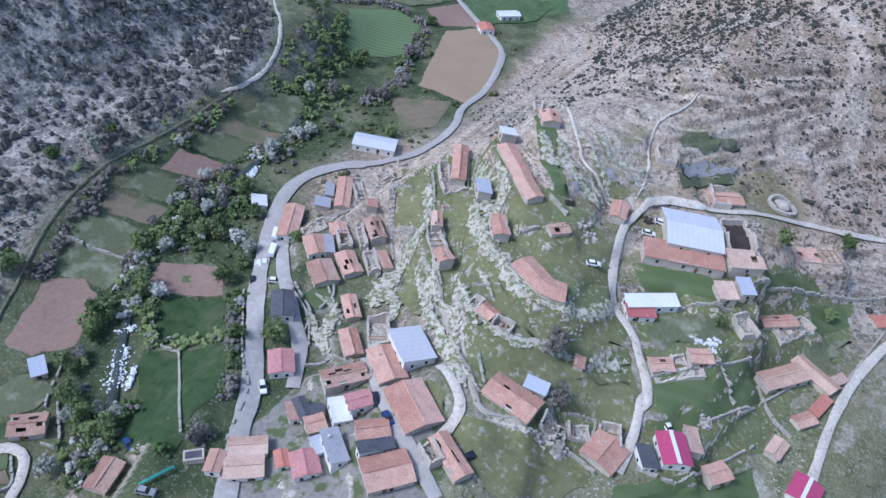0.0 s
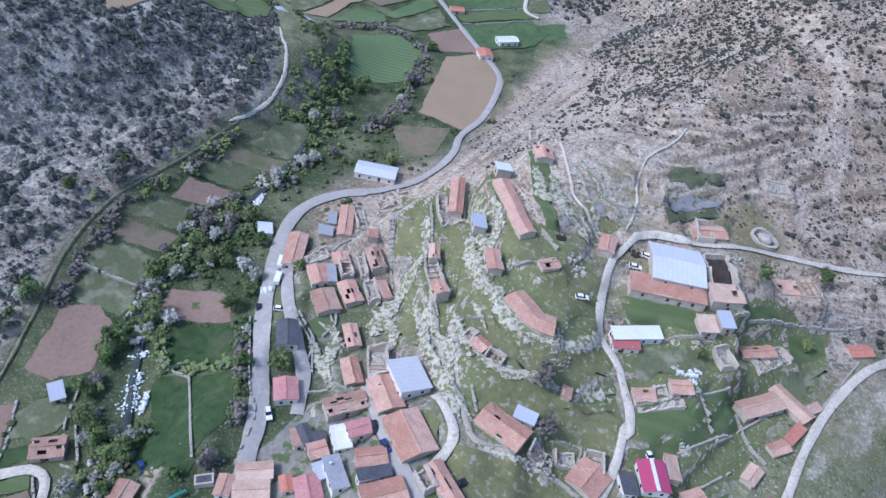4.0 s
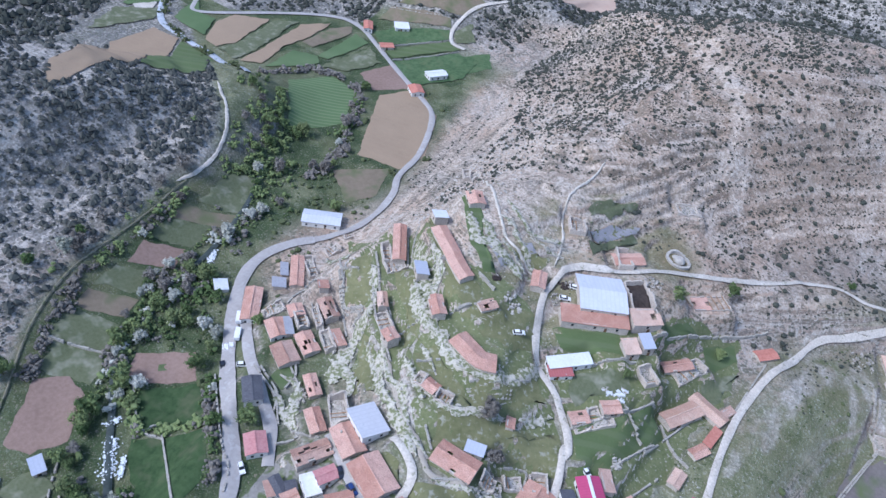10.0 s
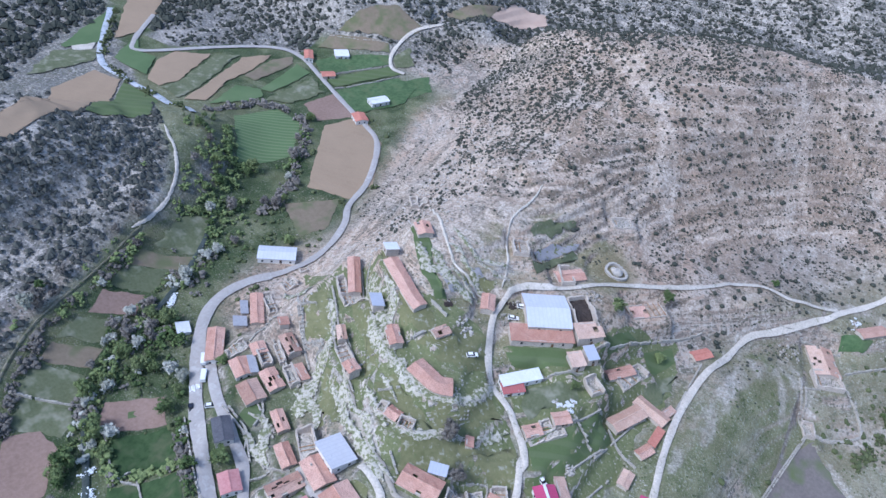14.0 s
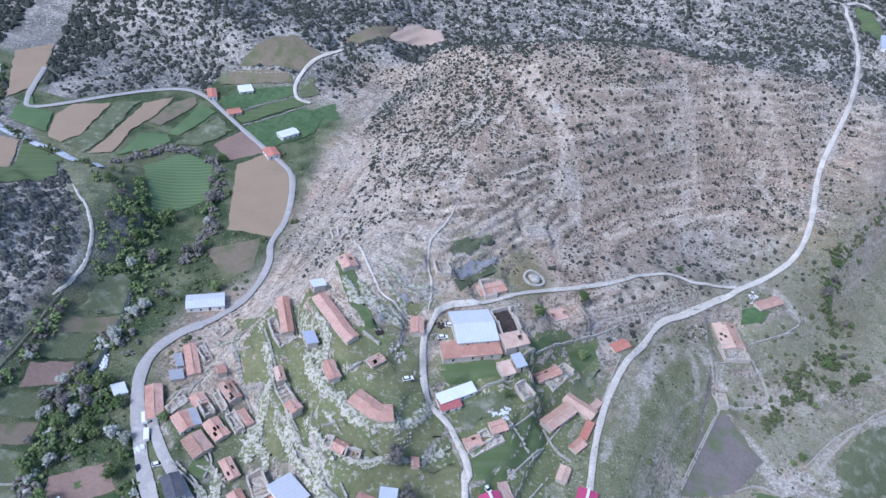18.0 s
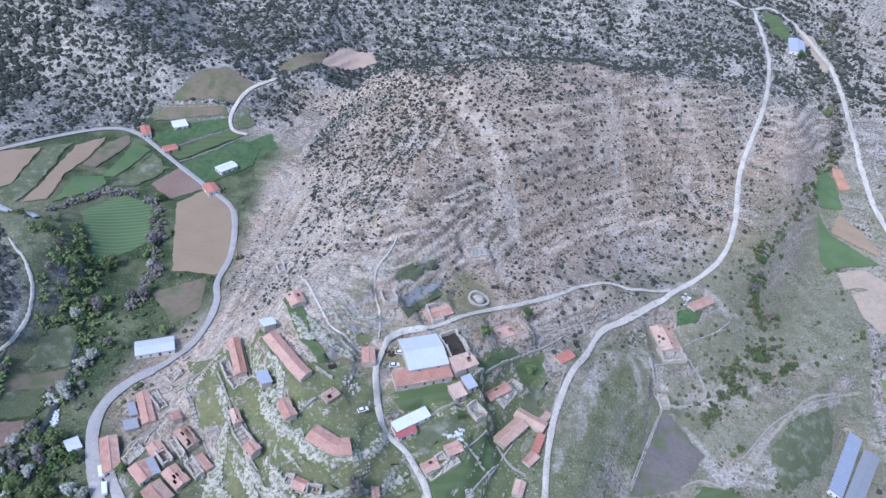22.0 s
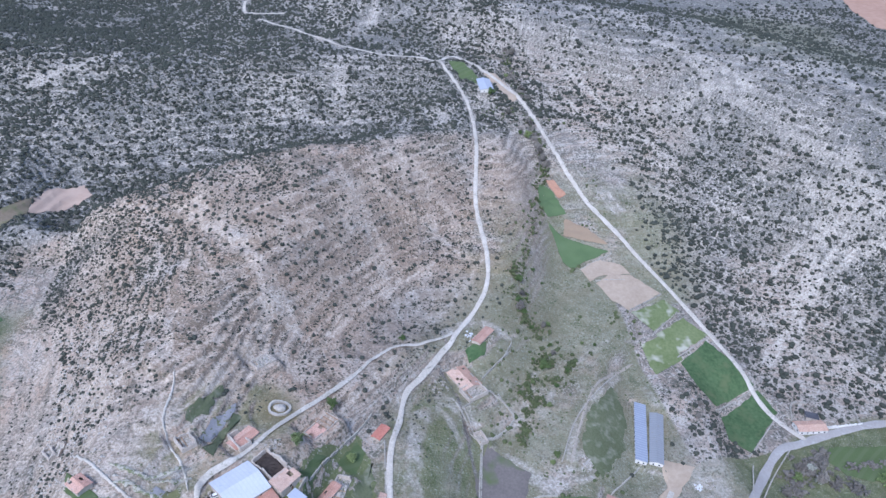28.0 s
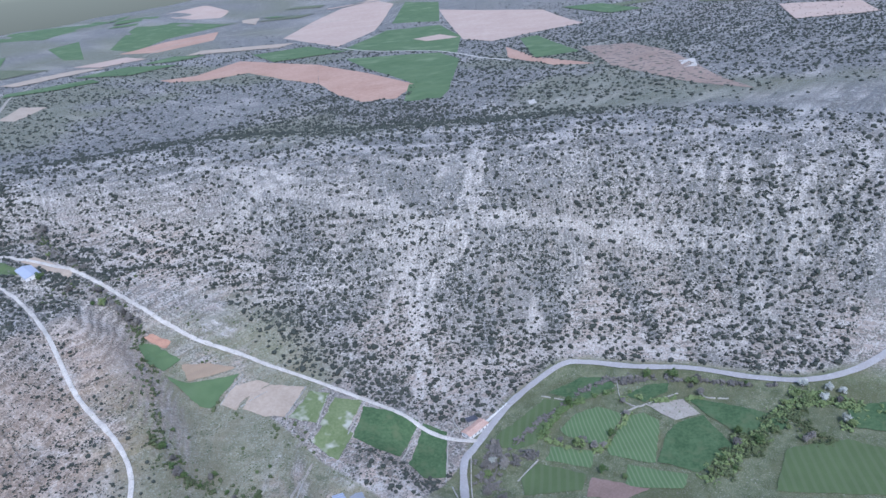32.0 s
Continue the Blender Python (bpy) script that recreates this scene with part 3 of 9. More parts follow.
streak(DARK, 9, 0.8, (363.2, 318.8), (362.0, 302.0), (358.6, 284.0), (343.9, 273.1))
streak(DARK, 8, 0.8, (436.7, 217.8), (430.9, 196.1), (417.0, 179.9))
streak(DARK, 10, 0.7, (491.7, 162.0), (483.5, 141.8), (479.1, 116.5))
streak(DARK, 3, 0.8, (177.2, 496.0), (208.6, 487.5), (228.8, 465.2), (242.9, 432.6))
streak(DARK, 3, 0.8, (198.2, 517.8), (229.5, 504.3), (252.9, 476.4), (267.9, 436.3))
streak(DARK, 3, 0.8, (189.3, 470.7), (208.8, 448.6), (227.5, 425.9), (238.5, 399.7))
streak(DARK, 3, 0.8, (197.0, 549.8), (234.4, 527.4), (265.0, 491.6), (284.1, 440.7))
streak(PALE, 3, 0.95, (-89.4, 186.6), (-81.1, 183.6), (-75.2, 181.0), (-68.6, 176.3), (-62.2, 177.2), (-56.4, 178.7))
streak(PALE, 1.6, 0.95, (-79.7, 188.6), (-74.8, 186.2), (-71.1, 187.6))
streak(PALE, 1.8, 0.9, (-82.9, 208.2), (-75.3, 206.5), (-68.8, 206.3), (-62.9, 207.5))
streak(PALE, 1.6, 0.9, (-69.3, 187.8), (-63.1, 188.4), (-58.3, 193.4))
streak(PALE, 2.2, 0.9, (-82.1, 197.9), (-72.0, 193.6), (-64.1, 194.6), (-57.4, 195.4))
streak(PALE, 1.5, 0.9, (-55.7, 218.3), (-47.2, 228.7), (-39.4, 243.0), (-30.7, 256.0), (-17.6, 275.2))
streak(PALE, 4, 0.8, (-71.1, 224.8), (-64.8, 218.0), (-61.5, 209.8))
streak(PALE, 3, 0.8, (-75.0, 215.1), (-70.1, 216.1), (-65.9, 215.4))
streak(PALE, 5, 0.7, (36.4, 192.2), (40.0, 216.1), (48.8, 244.7))
streak(PALE, 6, 0.75, (61.2, 255.5), (68.4, 249.0), (76.2, 246.0))
streak(PALE, 2.5, 0.7, (30.7, 170.7), (33.0, 187.2))
streak(PALE, 2.5, 0.7, (53.8, 254.2), (60.9, 242.0), (66.1, 227.3))
streak(PALE, 1.5, 0.7, (-2.5, 219.8), (11.6, 241.8), (26.4, 258.7), (43.0, 280.6))
streak(PALE, 1.5, 0.7, (34.6, 235.0), (37.7, 252.5), (43.7, 263.7))
streak(DARK, 5, 0.7, (416.2, 283.5), (410.8, 266.1), (401.0, 248.8))
streak(DARK, 4, 0.7, (440.4, 310.2), (430.7, 291.6), (421.1, 281.3))
streak(DARK, 1.6, 0.8, (-146.3, 317.9), (-136.6, 256.7), (-128.6, 202.1))
streak(DARK, 1.5, 0.8, (-134.2, 315.0), (-127.7, 258.5), (-122.5, 210.2))
streak(DARK, 1.8, 0.8, (-149.1, 300.7), (-139.5, 239.9), (-136.3, 194.5))
streak(DARK, 1.4, 0.7, (-119.7, 298.2), (-110.6, 241.6), (-112.1, 219.0))
streak(DARK, 1.6, 0.8, (-144.0, 268.5), (-140.3, 217.8), (-138.3, 183.0))
streak(DARK, 1.2, 0.7, (-126.1, 284.2), (-123.0, 238.5), (-124.6, 217.2))
streak(DARK, 1.3, 0.7, (-148.3, 247.5), (-142.2, 205.0), (-141.2, 178.3))
streak(DARK, 7, 0.9, (-3.4, 391.1), (15.1, 368.9), (22.6, 345.7))
streak(DARK, 6, 0.7, (48.7, 412.7), (70.1, 392.9), (76.9, 371.2))
streak(DARK, 10, 0.7, (-109.1, 387.5), (-137.6, 381.9), (-143.3, 335.4))
streak(DARK, 9, 0.63, (420.1, 278.3), (404.5, 261.7), (401.5, 290.2))
streak(DARK, 10.5, 0.49, (172.6, 532.7), (211.0, 480.3), (254.8, 404.6), (301.9, 358.4))
streak(DARK, 10.5, 0.56, (680.6, 1033.0), (585.0, 720.2), (587.2, 526.2))
streak(DARK, 9, 0.56, (818.7, 405.2), (732.7, 265.2), (625.4, 152.8))
streak(DARK, 7.5, 0.42, (473.9, 142.8), (454.7, 118.9))
streak(DARK, 10, 0.7, (-236.1, 91.9), (-224.8, 124.4))


def streaks(x, y, rows):
    out = np.zeros(x.shape)
    for w, s, pts in rows:
        p = np.array(pts)
        sel = (x > p[:, 0].min() - 2 * w) & (x < p[:, 0].max() + 2 * w) & (y > p[:, 1].min() - 2 * w) & (y < p[:, 1].max() + 2 * w)
        if sel.any():
            d, _ = line_field(x[sel], y[sel], [(*q, 0) for q in resample(pts, 8.0)])
            d = d * (0.45 + 1.1 * fbm(x[sel], y[sel], 5, 77))
            out[sel] = np.maximum(out[sel], s * smoothstep(d, w, w * 0.55) * (0.35 + 0.65 * smoothstep(fbm(x[sel], y[sel], 4, 78), 0.35, 0.55)))
    return out


PADS = []


def house_pad(x, y, angle, length, width, *rest, **more):
    PADS.append((x, y, angle, length, width))


def row_pad(pts, width, *rest):
    for a, c in zip(pts[:-1], pts[1:]):
        PADS.append(((a[0] + c[0]) / 2, (a[1] + c[1]) / 2, math.degrees(math.atan2(c[1] - a[1], c[0] - a[0])), math.dist(a, c), width))


def village(house, roofless, long_row):
    """Every building and ruin; called once to level the ground and once to build."""
    long_row([(-94.5, 171.9), (-86.8, 166.2), (-78.8, 160.9), (-72.5, 157.9)], 5.6, 2.4, "tile", "long curved stone barn with a clay tile roof")
    long_row([(-62.5, 138.3), (-56.8, 136.7), (-51.6, 135.6), (-46.8, 137.8)], 7.0, 2.4, "tile", "curved stone barn with an orange tile roof on the meadow")
    house(-92.2, 78.3, 141.4, 7.2, 6.2, 43.4, "gable", "pink", "white", "white rendered house with a pinkish red roof beside the road", "house")
    house(-76.9, 72.1, 158.6, 6.2, 2.8, 44.6, "gable", "slate", "white", "white house with a dark slate-grey roof in the village", "house")
    house(-73.9, 74.2, 148.6, 2.9, 2.8, 44.6, "shed", "slate", "stone", "small stone house with a dark grey roof", "house")
    house(-71.1, 70.9, 63.3, 4.4, 4.4, 44.7, "gable", "tile", "stone", "old stone house with a weathered clay tile roof", "house")
    house(-65.9, 67.4, 162.8, 4.4, 2.8, 45.5, "shed", "lightgrey", "white", "narrow house with a light grey sheet roof", "house")
    house(-61.9, 68.2, 153.7, 8.8, 4.0, 48.4, "shed", "grey", "white", "white house with a grey cement roof", "house")
    house(-69.2, 77.2, 147.6, 7.5, 4.8, 47.2, "flat", "whiteroof", "white", "white rendered block with a flat white roof", "house")
    house(-67.0, 81.2, 63.9, 5.9, 4.3, 49.4, "gable", "pink", "white", "white two-storey house with a pinkish red roof", "house")
    house(-75.6, 84.6, 63.3, 11.0, 5.3, 46.0, "gable", "tile_old", "stone", "crumbling stone house with a broken tile roof", "house", holes=3)
    house(-69.1, 92.9, 152.2, 10.6, 7.3, 51.1, "gable", "tile", "stone", "long stone house with a patched clay tile roof", "house")
    house(-55.4, 87.5, 156.6, 12.9, 9.8, 52.8, "gable", "tile", "stone", "large stone barn with an orange clay tile roof", "house")
    house(-68.0, 100.8, 154.6, 10.8, 8.8, 53.1, "shed", "metal", "white", "big white shed with a pale grey metal roof", "shed")
    house(-82.9, 94.1, 147.4, 8.6, 4.6, 44.5, "gable", "tile", "stone", "stone house with a clay tile roof on the slope", "house")
    house(-58.2, 76.6, 52.8, 7.4, 4.7, 51.3, "gable", "tile", "stone", "stone house with a reddish clay tile roof", "house")
    house(-54.1, 73.4, 151.3, 2.6, 8.3, 51.9, "shed", "slate", "white", "house with a dark grey roof and white trim", "house")
    house(-48.3, 71.0, 60.1, 10.5, 8.0, 51.7, "gable", "tile", "stone", "large stone house with a clay tile roof", "house")
    house(-78.7, 57.1, 49.6, 8.4, 4.5, 42.5, "gable", "tile_pale", "white", "house with a brown weathered tile roof", "house")
    house(-70.0, 59.8, 149.0, 4.1, 2.8, 44.0, "gable", "redtile", "white", "white house with a bright red roof", "house")
    house(-64.6, 61.9, 148.7, 6.2, 5.9, 46.0, "gable", "pink", "white", "house with a pinkish red tile roof", "house")
    house(-85.4, 47.0, 54.4, 4.6, 2.8, 42.3, "flat", "slate", "stone", "low stone tank house with a black flat roof", "hut")
    house(-75.0, 53.0, 49.5, 8.4, 5.2, 42.5, "gable", "tile_pale", "white", "small white house with a pale orange tile roof", "house")
    house(-99.2, 32.2, 116.7, 7.9, 5.1, 34.8, "gable", "tile_old", "stone", "long stone barn with a brown tile roof in the gardens", "barn")
    house(-125.4, 27.4, 52.4, 7.9, 5.8, 32.0, "gable", "tile_old", "stone", "ruined stone barn with a caved-in brown roof", "barn", holes=3)
    house(-139.7, 37.4, 69.6, 3.4, 5.2, 32.4, "shed", "bluesheet", "stone", "small hut with a pale blue sheet roof", "hut")
    house(-154.6, 121.4, 143.1, 5.5, 4.6, 36.8, "shed", "whiteroof", "white", "small white hut beside the river", "hut")
    house(-138.0, 121.0, 128.7, 16.2, 6.0, 38.5, "gable", "tile", "white", "long roadside house with a white wall and orange tile roof", "house")
    house(-106.5, 90.9, 139.3, 9.3, 5.8, 45.3, "gable", "slate", "white", "white house with a dark slate roof beside the road", "house")
    house(-120.2, 115.5, 149.9, 8.3, 6.1, 43.6, "gable", "tile", "white", "house with an orange tile roof and white walls", "house")
    house(-110.0, 109.2, 153.2, 9.1, 7.3, 43.5, "gable", "tile_old", "stone", "stone house with a grey-brown tile roof", "house")
    house(-107.5, 117.4, 153.9, 9.3, 5.7, 43.6, "gable", "tile", "stone", "stone house with a clay tile roof and an open yard", "house", holes=2)
    house(-120.4, 125.5, 148.8, 5.3, 5.1, 44.6, "gable", "tile", "stone", "ruined stone house with a clay tile roof", "house")
    house(-111.4, 132.5, 150.0, 9.4, 4.9, 46.3, "gable", "tile_old", "stone", "half-ruined house with holes in its tile roof", "house", holes=4)
    house(-100.2, 125.2, 150.8, 7.5, 2.9, 45.4, "shed", "tile", "stone", "small ruined house with a tile roof", "house")
    house(-137.5, 144.4, 131.3, 16.3, 4.7, 38.8, "gable", "tile", "stone", "narrow stone ruin with a tile roof", "house")
    house(-138.1, 135.1, 134.0, 4.8, 4.7, 38.8, "shed", "grey", "stone", "low outbuilding with a grey sheet roof", "house")
    house(-94.0, 105.2, 146.0, 8.5, 4.0, 43.7, "gable", "tile", "stone", "small stone house with a tile roof and a hole in it", "house", holes=1)
    house(-81.8, 128.8, 155.1, 4.7, 4.4, 58.6, "gable", "tile", "stone", "stone ruin with the tile roof still on one end", "house")
    house(-93.8, 139.8, 131.8, 6.5, 3.0, 58.2, "gable", "tile_pale", "stone", "roofed corner of a roofless stone ruin", "house", holes=1)
    house(-106.3, 165.7, 126.0, 19.8, 4.5, 60.8, "gable", "tile", "stone", "long ruined barn with a clay tile roof", "barn")
    house(-88.7, 154.3, 134.6, 6.2, 4.1, 66.5, "shed", "bluesheet", "stone", "small shed with a pale blue sheet roof", "hut")
    house(-90.7, 189.6, 134.7, 7.2, 6.0, 77.4, "gable", "tile", "stone", "stone ruin with a tile roof on the spur top", "house", holes=1)
    house(-74.6, 143.8, 135.7, 8.4, 4.6, 66.1, "gable", "tile", "stone", "small stone barn with a tile roof on a bank", "barn", holes=1)
    house(-58.9, 119.6, 173.1, 4.4, 4.1, 59.4, "gable", "tile", "stone", "stone ruin with a tile roof on a terrace", "house")
    house(-61.2, 153.8, 59.2, 5.9, 4.0, 67.8, "gable", "tile_old", "stone", "small tumbledown hut with a tile roof", "hut", holes=2)
    house(-54.6, 179.8, 112.1, 8.1, 4.9, 65.8, "gable", "tile", "stone", "small stone barn with a tile roof at the track", "barn")
    house(-34.0, 190.0, 32.5, 16.8, 17.2, 65.6, "gable", "bluewhite", "stone", "large barn with a pale blue-white sheet roof", "barn")
    house(-31.2, 179.7, 32.9, 23.9, 7.1, 62.5, "shed", "tile", "stone", "long stone stable with a clay tile roof", "barn")
    house(-16.7, 191.4, 43.6, 10.6, 6.6, 62.6, "shed", "tile_pale", "stone", "ruined stable with gaps in its pale tile roof", "barn", holes=3)
    house(-15.8, 178.9, 45.1, 5.4, 5.9, 59.3, "shed", "tile_pale", "stone", "low hut with a patchy tile roof", "hut")
    house(-12.2, 184.5, 45.7, 4.1, 5.8, 59.7, "shed", "bluesheet", "stone", "low hut with a blue sheet roof", "hut")
    house(-30.1, 161.1, 48.9, 15.5, 4.1, 57.1, "shed", "whiteroof", "white", "long shed with a white sheet roof", "shed")
    house(-30.7, 155.9, 43.8, 8.0, 3.9, 55.9, "shed", "redsheet", "white", "shed with a dark red sheet roof", "shed")
    house(-0.8, 226.7, 44.2, 16.0, 7.5, 56.2, "ruin", "tile", "stone", "roofless stone house with bits of tile roof", "ruin")
    house(-34.1, 215.5, 44.3, 12.0, 6.1, 64.2, "gable", "tile", "stone", "stone barn with a tile roof above the track", "barn")
    house(0.1, 194.0, 50.0, 11.9, 4.3, 48.8, "gable", "tile", "stone", "stone barn with a tile roof and a walled yard", "barn", holes=1)
    house(26.5, 230.5, 49.8, 8.7, 4.6, 43.2, "gable", "redtile", "stone", "small barn with a bright red tile roof", "barn")
    house(9.4, 179.2, 61.1, 15.3, 6.0, 43.9, "gable", "tile_pale", "stone", "stone barn wing with a pale tile roof", "barn")
    house(16.5, 189.2, 161.8, 13.6, 5.3, 42.1, "gable", "tile_pale", "stone", "stone barn wing joining a longer one with pale tiles", "barn")
    house(21.6, 179.1, 81.7, 9.2, 2.7, 41.4, "shed", "redtile", "stone", "stone barn with a bright orange-red tile roof by the track", "barn")
    house(-17.8, 146.4, 47.4, 6.0, 4.4, 52.1, "gable", "tile", "stone", "stone hut with a tile roof and broken wall", "hut", holes=2)
    house(-11.1, 155.7, 43.5, 6.0, 4.7, 53.2, "gable", "tile", "stone", "stone hut with an orange tile roof", "hut")
    house(-39.3, 105.6, 3.3, 13.0, 7.8, 53.3, "gable", "tile", "stone", "long stone barn with a patchy tile roof", "barn", holes=1)
    house(-37.1, 112.8, 16.6, 5.5, 3.3, 53.4, "shed", "bluesheet", "stone", "hut with a blue sheet roof on the meadow", "hut")
    house(-15.8, 115.3, 89.0, 8.9, 8.8, 46.4, "gable", "tile", "stone", "stone house with an orange tile roof at the track", "house")
    house(-3.3, 127.9, 130.5, 8.9, 7.2, 48.0, "gable", "magenta", "white", "barn with a magenta sheet roof and a white stripe", "barn")
    house(-7.2, 121.3, 133.9, 6.0, 4.1, 47.2, "shed", "slate", "white", "low shed with a dark flat roof", "shed")
    house(-0.8, 135.5, 128.0, 7.4, 3.5, 46.2, "shed", "tile_old", "stone", "lean-to with a brown tile roof", "shed")
    house(8.0, 133.7, 60.9, 6.1, 4.9, 41.3, "gable", "tile", "stone", "small stone hut with a tile roof", "hut")
    house(27.6, 149.0, 89.8, 8.3, 7.0, 39.9, "gable", "magenta", "white", "house with a magenta sheet roof by the track", "house")
    house(17.2, 155.8, 85.9, 6.6, 3.8, 40.8, "gable", "tile_pale", "stone", "stone barn with pale tiles beside the road", "barn")
    house(-40.3, 83.3, 160.1, 11.5, 4.5, 52.9, "gable", "tile", "stone", "ruined stone house with a clay tile roof", "house", holes=2)
    house(-151.8, 174.6, 33.5, 15.9, 8.1, 41.0, "gable", "bluewhite", "white", "long valley barn with a pale blue metal roof", "barn")
    house(-187.1, 290.2, 142.2, 8.4, 7.0, 45.0, "gable", "redtile", "white", "white house with a red roof beside the valley road", "house")
    house(-189.3, 312.6, 61.7, 11.2, 6.4, 46.0, "gable", "whiteroof", "white", "pale shed at the foot of the hill", "shed")
    house(-252.6, 328.9, 129.0, 11.1, 5.1, 46.9, "gable", "redtile", "white", "small white house with a red roof in the valley", "house")
    house(-236.9, 342.4, 45.9, 8.5, 6.5, 48.2, "shed", "whiteroof", "white", "long white shed in the valley", "shed")
    house(-229.6, 318.0, 48.2, 7.8, 5.8, 45.8, "gable", "redtile", "stone", "small red-roofed hut among green fields", "hut")
    house(76.6, 270.4, 111.8, 16.6, 11.2, 35.6, "gable", "tile_pale", "stone", "crumbling stone barn with a pale tile roof", "barn", holes=4)
    house(167.7, 236.1, 66.7, 42.4, 5.9, 15.9, "shed", "bluestripe", "white", "long modern barn with a blue striped sheet roof", "barn")
    house(174.6, 230.9, 64.7, 36.3, 6.8, 15.5, "gable", "greymetal", "white", "long modern barn with a grey sheet roof", "barn")
    house(273.2, 233.8, 174.4, 17.0, 7.7, 6.1, "gable", "tile_pale", "white", "white farmhouse with a pale red tile roof at the junction", "house")
    house(279.6, 241.4, 150.0, 6.5, 6.0, 5.3, "shed", "slate", "stone", "low shed with a dark flat roof behind the farmhouse", "shed")
    house(151.2, 543.9, 83.6, 27.7, 10.8, 106.6, "gable", "bluesheet", "white", "small shed with a pale blue roof on the pass", "shed")
    house(-161.2, 7.5, 155.1, 9.5, 5.6, 33.7, "gable", "tile_pale", "stone", "stone hut with a pale tile roof on the hill foot", "hut")
    house(136.2, 190.1, 144.4, 14.3, 7.1, 18.5, "gable", "orange", "stone", "stone hut with an orange tile roof near the long barns", "hut")
    house(184.4, 179.3, 65.9, 13.5, 7.2, 11.9, "gable", "tile_pale", "white", "small farm building with a pale tile roof", "barn")
    house(189.4, 161.6, 51.9, 8.8, 7.9, 12.1, "gable", "tile_pale", "stone", "small stone shed with pale weathered tiles by the road", "shed")
    house(92.4, 294.8, 45.1, 15.1, 5.2, 44.2, "gable", "orange", "stone", "stone hut with an orange tile roof above the ruins", "hut")
    house(-97.0, 176.2, 140.9, 3.8, 5.1, 73.3, "shed", "whiteroof", "stone", "small shed with a white sheet roof joined to the barn", "shed")
    house(-80.6, 49.3, 125.9, 5.2, 3.4, 42.6, "gable", "orange", "white", "small white house with a bright orange roof by the road", "house")
    roofless(-135.3, 149.7, 145.3, 11.7, 3.9, 2.6, "roofless stone ruin with crumbling walls")
    roofless(-136.4, 163.8, 75.0, 6.7, 4.4, 2.0, "roofless stone ruin with crumbling walls")
    roofless(-112.8, 128.1, 145.7, 9.6, 2.4, 2.6, "roofless stone ruin with crumbling walls")
    roofless(-79.2, 100.8, 137.5, 12.0, 5.7, 4.0, "roofless ruin with yellowish stone walls")
    roofless(-87.5, 133.3, 146.3, 9.1, 4.6, 3.0, "roofless stone ruin with crumbling walls")
    roofless(-106.9, 158.6, 133.5, 9.2, 3.6, 3.0, "roofless stone ruin with crumbling walls")
    roofless(-115.4, 228.1, 127.3, 7.1, 3.7, 2.0, "roofless stone ruin on the spur top")
    roofless(-112.4, 229.7, 78.6, 7.2, 3.6, 2.0, "small roofless ruin on the spur top")
    roofless(-53.4, 118.9, 11.1, 5.4, 4.2, 2.2, "roofless stone ruin with crumbling walls")
    roofless(-63.3, 119.8, 95.6, 4.6, 3.5, 2.2, "roofless stone ruin with crumbling walls")
    roofless(-22.9, 199.2, 132.0, 12.6, 8.7, 3.2, "walled stable yard with a dark earth floor")
    roofless(-55.7, 209.5, 30.6, 6.4, 8.0, 3.0, "roofless brick and timber ruin on the upper terrace")
    roofless(-27.0, 262.3, 35.7, 10.0, 7.0, 1.4, "low broken stone enclosure on the hillside")
    roofless(-35.3, 214.1, 123.3, 10.4, 5.6, 2.5, "roofless stone ruin with crumbling walls")
    roofless(4.5, 197.0, 66.5, 15.7, 6.6, 2.0, "walled yard beside a stone barn")
    roofless(-6.2, 176.0, 142.6, 7.1, 5.6, 2.2, "roofless stone ruin with crumbling walls")
    roofless(-14.3, 150.8, 138.4, 4.8, 4.4, 2.2, "roofless stone ruin with crumbling walls")
    roofless(-29.0, 108.7, 13.0, 4.8, 4.8, 2.4, "roofless stone ruin with crumbling walls")
    roofless(-23.6, 115.3, 40.2, 6.1, 4.8, 2.4, "roofless stone ruin with crumbling walls")
    roofless(-17.2, 120.3, 121.2, 6.4, 5.5, 2.4, "roofless stone ruin with crumbling walls")
    roofless(-44.0, 80.8, 158.1, 6.0, 3.7, 3.0, "roofless stone ruin with crumbling walls")
    roofless(-128.8, 122.8, 66.0, 7.6, 6.0, 2.2, "roofless stone ruin with crumbling walls")
    roofless(79.5, 259.9, 23.0, 12.3, 9.8, 2.5, "heap of collapsed stone ruin walls")
    roofless(77.7, 234.1, 106.2, 7.6, 4.6, 2.2, "small roofless stone hut in a walled field")
    roofless(-12.7, 147.7, 48.8, 13.9, 3.6, 1.5, "low broken stone enclosure on the grass")
    roofless(-137.2, 174.5, 56.7, 3.9, 2.8, 1.2, "roofless stone ruin with crumbling walls")
    roofless(-100.8, 156.1, 55.5, 7.8, 6.0, 1.6, "roofless stone ruin with crumbling walls")
    roofless(-102.8, 122.4, 148.0, 9.1, 3.7, 2.6, "roofless stone ruin with crumbling walls")
    roofless(-116.0, 123.5, 148.1, 7.2, 4.2, 2.6, "roofless stone ruin with crumbling walls")
    house(-142.2, 142.2, 134.2, 6.8, 2.5, 38.7, "shed", "grey", "stone", "narrow lean-to with a grey sheet roof beside the road", "shed")
    house(-117.5, 118.7, 141.2, 7.8, 2.4, 43.3, "shed", "grey", "stone", "narrow annex with a grey cement roof", "house")
    house(-119.0, 138.2, 140.1, 3.7, 3.5, 46.8, "shed", "tile", "stone", "small stone hut with a tile roof among walls", "hut")
    house(-78.1, 70.3, 149.2, 4.9, 2.8, 43.8, "shed", "orange", "white", "narrow annex with an orange tile roof", "house")
